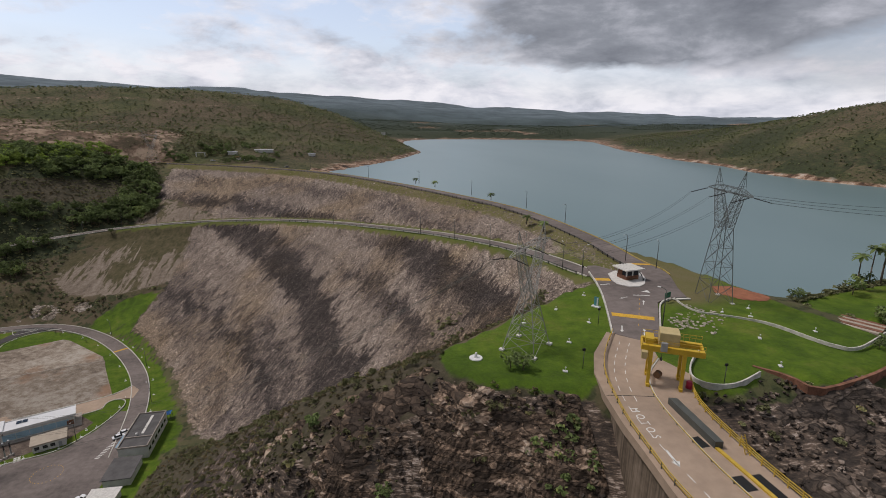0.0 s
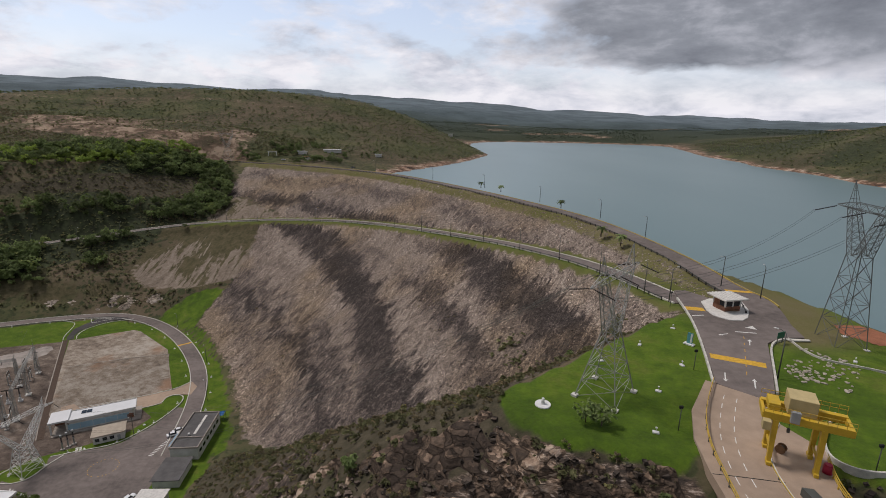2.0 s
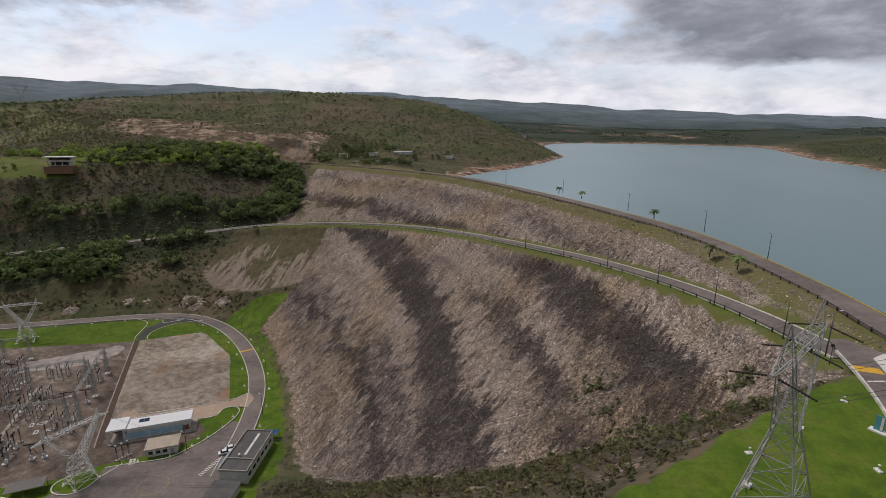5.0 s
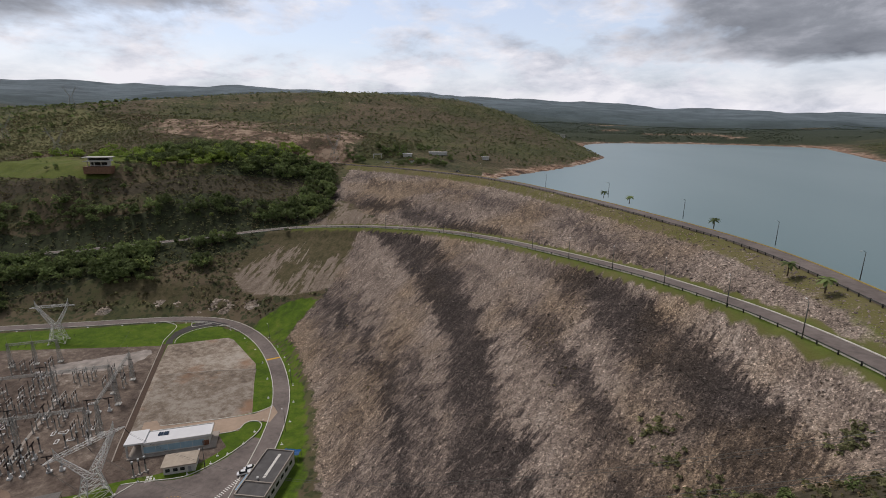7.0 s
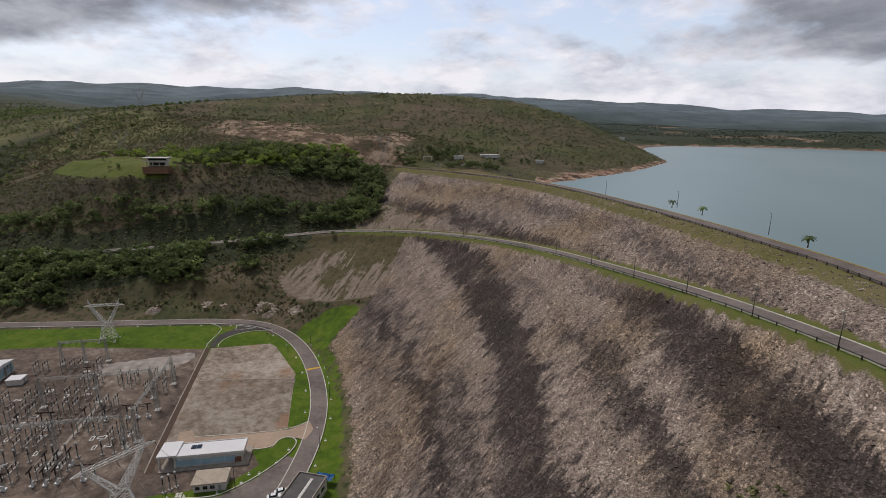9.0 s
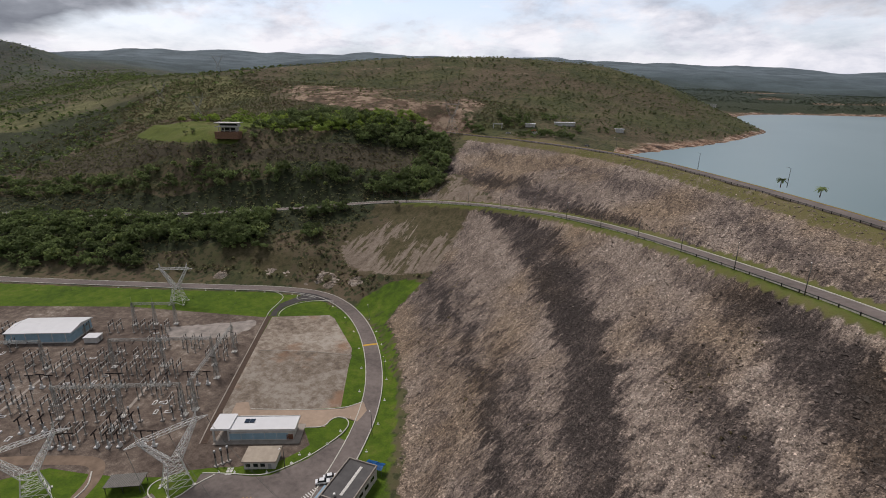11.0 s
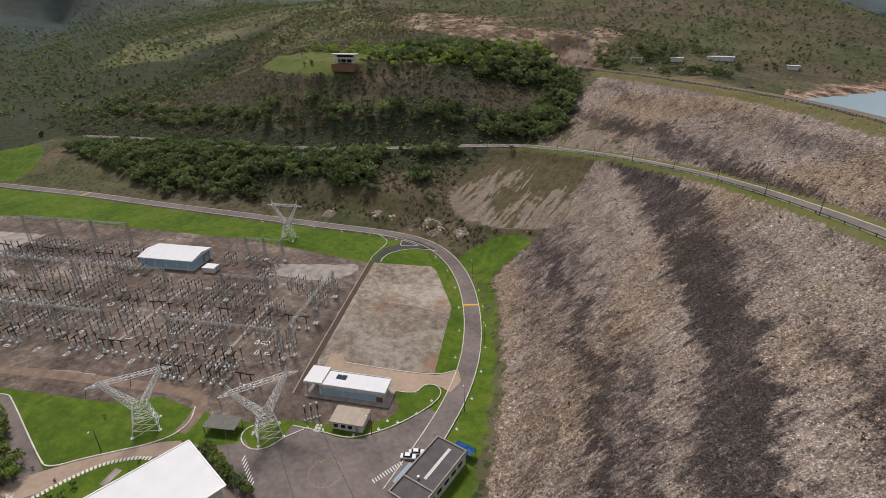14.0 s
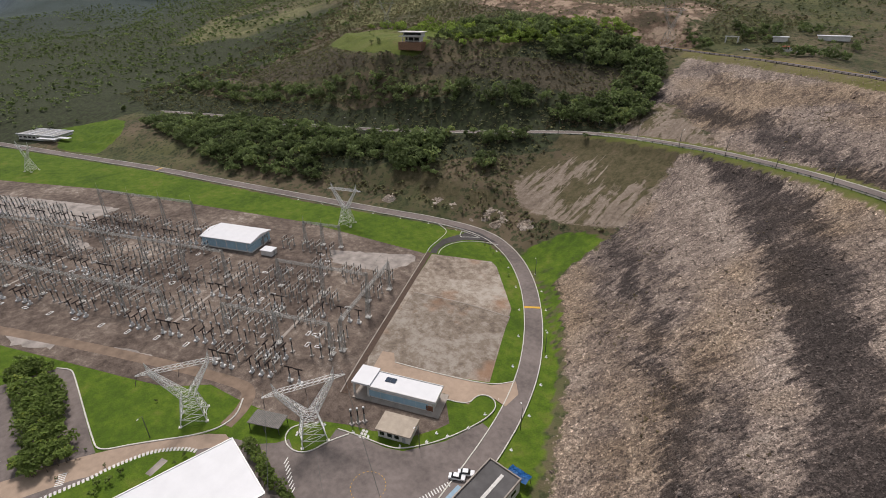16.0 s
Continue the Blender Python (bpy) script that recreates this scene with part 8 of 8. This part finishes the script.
for _x, _y in ((62, 312), (72, 293), (92.5, 232), (88, 165), (89.5, 150)):
    palm((_x, _y, CREST - 0.6), 3.4)
for _x, _y, _h in ((150.5, 72, 10), (159, 75, 11.5), (164.5, 76, 11.5), (162, 74, 10.5)):
    palm((_x, _y, float(height(_x, _y))), _h)
for _x, _y, _s in ((125.5, 67.5, 0.42), (128, 68.5, 0.36), (146, 69, 0.62), (153, 71.5, 0.6), (131.5, 49, 0.62), (134.5, 47, 0.8), (113.5, 37, 0.26), (116, 38.5, 0.3), (118.5, 39.5, 0.3)):
    tree((_x, _y, float(height(_x, _y)) - 0.2), _s, 2, "spreading tree on the lake-side lawn", "lake-side trees")

# ---- loose rock
stone_M = Mat("fill_stone", 0.95, 0.0, 0.15)
_c, _sv = rockfill_colour(stone_M)
_gi = stone_M.n("NewGeometry")
_k = stone_M.ramp(_gi.outputs["Random Per Island"], [(0.0, 0.55), (0.6, 0.92), (0.94, 1.2), (1.0, 1.8)])
stone_M.color(stone_M.mix(1.0, stone_M.mix(0.22, _c, (0.30, 0.26, 0.23)), _k, "MULTIPLY"))


def cliff_material(name, stops):
    """Broken layered rock: blocks of differing tone with dark joints, pale where freshly split."""
    M = Mat(name, 0.95, 0.0, 0.15)
    P = M.coord((0.42, 0.42, 1.15))
    warp = M.n("VectorMath")
    warp.operation = "ADD"
    n = M.n("TexNoise")
    n.inputs["Scale"].default_value = 0.8
    M.link(P, n.inputs["Vector"])
    M.link(P, warp.inputs[0])
    M.link(n.outputs["Color"], warp.inputs[1])
    cell, bit = M.n("SeparateColor"), M.n("SeparateColor")
    M.link(M.voronoi(0.9, warp.outputs[0], "Color"), cell.inputs[0])
    M.link(M.voronoi(2.6, warp.outputs[0], "Color"), bit.inputs[0])
    joint = M.voronoi(0.9, warp.outputs[0], "Distance", "DISTANCE_TO_EDGE")
    big, fine = M.noise(0.085, 4.0, 0.7), M.noise(1.5, 5.0, 0.75, M.coord((0.6, 0.6, 2.2)))
    f = M.math("ADD", M.math("MULTIPLY", big, 0.52), M.math("MULTIPLY", cell.outputs[0], 0.16))
    f = M.math("ADD", f, M.math("ADD", M.math("MULTIPLY", bit.outputs[0], 0.12), M.math("MULTIPLY", fine, 0.2)))
    col = M.mix(1.0, M.ramp(f, stops), M.ramp(joint, [(0.0, 0.35), (0.09, 1.0)]), "MULTIPLY")
    M.color(col)
    M.bump(M.math("ADD", M.math("MULTIPLY", fine, 0.7), M.math("ADD", M.math("MULTIPLY", cell.outputs[1], 0.6), M.math("MULTIPLY", bit.outputs[1], 0.35))), 0.9, 0.45)
    return M


cliff_M = cliff_material("cliff_rock", [(0.40, (0.045, 0.037, 0.032)), (0.50, (0.09, 0.072, 0.059)), (0.57, (0.15, 0.115, 0.09)), (0.62, (0.27, 0.21, 0.168)), (0.70, (0.48, 0.41, 0.35))])
# warmer rock, its tones also lightened to make up for weaker light here
warm_M = cliff_material("warm_cliff_rock", [(0.38, (0.05, 0.038, 0.03)), (0.485, (0.095, 0.07, 0.053)), (0.555, (0.17, 0.12, 0.086)), (0.60, (0.35, 0.25, 0.18)), (0.68, (0.58, 0.46, 0.36))])


def stones(name, pts, sizes, mat, label, rng, flat=0.7, slab=False):
    """Angular stones, joined."""
    base = np.array([(1, 0, 0), (-1, 0, 0), (0, 1, 0), (0, -1, 0), (0, 0, 1), (0, 0, -1)], float)
    tri = np.array([(0, 2, 4), (2, 1, 4), (1, 3, 4), (3, 0, 4), (2, 0, 5), (1, 2, 5), (3, 1, 5), (0, 3, 5)])
    if slab:
        base = np.array([(x, y, z) for z in (-1, 1) for x, y in ((-1, -1), (1, -1), (1, 1), (-1, 1))], float) * 0.75
        tri = np.array([(0, 2, 1), (0, 3, 2), (4, 5, 6), (4, 6, 7), (0, 1, 5), (0, 5, 4), (1, 2, 6), (1, 6, 5), (2, 3, 7), (2, 7, 6), (3, 0, 4), (3, 4, 7)])
    n, k = len(pts), len(base)
    v = base[None] * rng.uniform(0.6, 1.25, (n, k, 3)) * sizes[:, None, None]
    v[..., 2] *= flat
    v[..., 0] *= rng.uniform(0.8, 1.7, (n, 1))
    a = rng.uniform(0, 2 * np.pi, n) if not slab else rng.normal(0.3, 0.5, n)
    t = rng.normal(0, 0.35, n)
    x, z = v[..., 0] * np.cos(t)[:, None] - v[..., 2] * np.sin(t)[:, None], v[..., 0] * np.sin(t)[:, None] + v[..., 2] * np.cos(t)[:, None]
    X = x * np.cos(a)[:, None] - v[..., 1] * np.sin(a)[:, None] + pts[:, None, 0]
    Y = x * np.sin(a)[:, None] + v[..., 1] * np.cos(a)[:, None] + pts[:, None, 1]
    Z = z + pts[:, None, 2]
    f = (tri[None] + (np.arange(n) * k)[:, None, None]).reshape(-1, 3)
    me = mesh_np(name, np.stack([X, Y, Z], -1).reshape(-1, 3), f, mat, False)
    if mat == stone_M.m:
        uv = np.stack([sample(fall_u, FX0, FY0, FS, pts[:, 0], pts[:, 1]), sample(fall_v, FX0, FY0, FS, pts[:, 0], pts[:, 1]), sample(np.where(face_s == 2, 1.0, 0.0), FX0, FY0, FS, pts[:, 0], pts[:, 1])], -1)
        at = me.attributes.new("fall", "FLOAT_VECTOR", "POINT")
        at.data.foreach_set("vector", np.repeat(uv, k, 0).astype(np.float32).ravel())
    return tagged(new(name, me), label, "rocks", kind="stuff")


rk = spots(rngv, 150000, -112, 100, 84, 480, lambda x, y, z, s: on_face(x, y) & (line_dist(x, y, berm_road[::3])[0] > 7.5) & ((x > -95) | (y < 292) | (y > 362)) & (rngv.rand(len(x)) < np.clip(1.15 - (y - 90) / 420, 0.25, 1)), 5.5)
stones("rockfill", rk, np.minimum(0.10 + 0.12 * rngv.exponential(1.0, len(rk)), 0.8), stone_M.m, "angular grey and tan rockfill stones on the dam face", rngv)


def outcrop(x0, x1, y0, y1, step, keep, label, ledge=1.5, seed=91, mat=None):
    """A finer skin of layered rock ledges over a steep piece of ground."""
    ax, ay = np.arange(x0, x1, step), np.arange(y0, y1, step)
    X, Y = np.meshgrid(ax, ay, indexing="ij")
    Z = height(X, Y) + 1.6 * fbm(X, Y, 9, 4, seed) + 0.5
    q = (Z + 0.9 * fbm(X, Y, 22, 3, seed + 1)) / ledge
    f = q - np.floor(q)
    Z = Z + (np.clip((f - 0.62) / 0.38, 0, 1) - f) * ledge * 0.8 + 0.16 * fbm(X, Y, 1.7, 3, seed + 2)
    m = keep(X, Y)
    ring = m.astype(float)
    for _ in range(3):
        ring[1:-1, 1:-1] = 0.2 * (ring[1:-1, 1:-1] + ring[2:, 1:-1] + ring[:-2, 1:-1] + ring[1:-1, 2:] + ring[1:-1, :-2])
    Z = np.where(ring > 0.95, Z, height(X, Y) - 0.4 + (Z - height(X, Y) + 0.2) * ring)
    F = grid_faces(len(ax), len(ay))
    ok = (ring.ravel()[F] > 0.05).all(1)
    me = mesh_np("rock_outcrop", np.stack([X, Y, Z], -1).reshape(-1, 3), F[ok], mat or cliff_M.m, False)
    return tagged(new("rock_outcrop", me), label, "rock", kind="structure")


outcrop(-52, 47, 0, 52, 0.45, lambda x, y: ~in_poly(x, y, LAWN) & (fbm(x, y, 20, 3, 95) > -0.55 + np.clip((y - 36) / 14, -0.4, 1.2)) & (x < 46.5), "layered brown and pale rock cliff below the lawn", mat=warm_M.m)
outcrop(61, 150, -24, 30, 0.5, lambda x, y: ~in_poly(x, y, LAWN) & (y < 27 + 3 * fbm(x, y, 15, 2, 96)) & (height(x, y) > 66.5), "broken rock ledges on the bank beside the bridge", 1.1, 71)
pale_M = cliff_material("pale_weathered_rock", [(0.36, (0.15, 0.118, 0.09)), (0.46, (0.30, 0.245, 0.195)), (0.56, (0.44, 0.375, 0.31)), (0.68, (0.56, 0.49, 0.42))])
CUT_FACE = [(-236, 266), (-222, 270), (-200, 277), (-184, 279.5), (-172, 281), (-148, 283), (-140, 285), (-146, 292), (-172, 292), (-190, 288), (-212, 283), (-236, 274)]
outcrop(-240, -136, 262, 296, 0.8, lambda x, y: in_poly(x, y, CUT_FACE) & (fbm(x, y, 13, 3, 97) > -0.42) & (line_dist(x, y, valley_road[::3])[0] > 6.0), "pale eroded rock at the foot of the cut bank", 1.0, 83, pale_M.m)
cl = spots(rngv, 2600, -45, 46, 2, 46, lambda x, y, z, s: ~in_poly(x, y, LAWN) & (s > 0.4), 0)
stones("cliff_blocks", cl + [0, 0, 0.4], rngv.uniform(0.15, 0.55, len(cl)), cliff_M.m, "loose brown and pale stones on the cliff", rngv, 0.6, True)
cr = spots(rngv, 2200, 61, 150, -14, 30, lambda x, y, z, s: ~in_poly(x, y, LAWN) & (z > 66), 0)
stones("cliff_blocks", cr + [0, 0, 0.3], rngv.uniform(0.15, 0.5, len(cr)), cliff_M.m, "loose rock slabs on the bank beside the bridge", rngv, 0.5, True)
sh = spots(rngv, 700, 104, 150, 66, 130, lambda x, y, z, s: (z > 66) & (z < 68.2), 0)
stones("shore_stones", sh, rngv.uniform(0.2, 0.6, len(sh)), cliff_M.m, "dark stones along the water's edge", rngv)
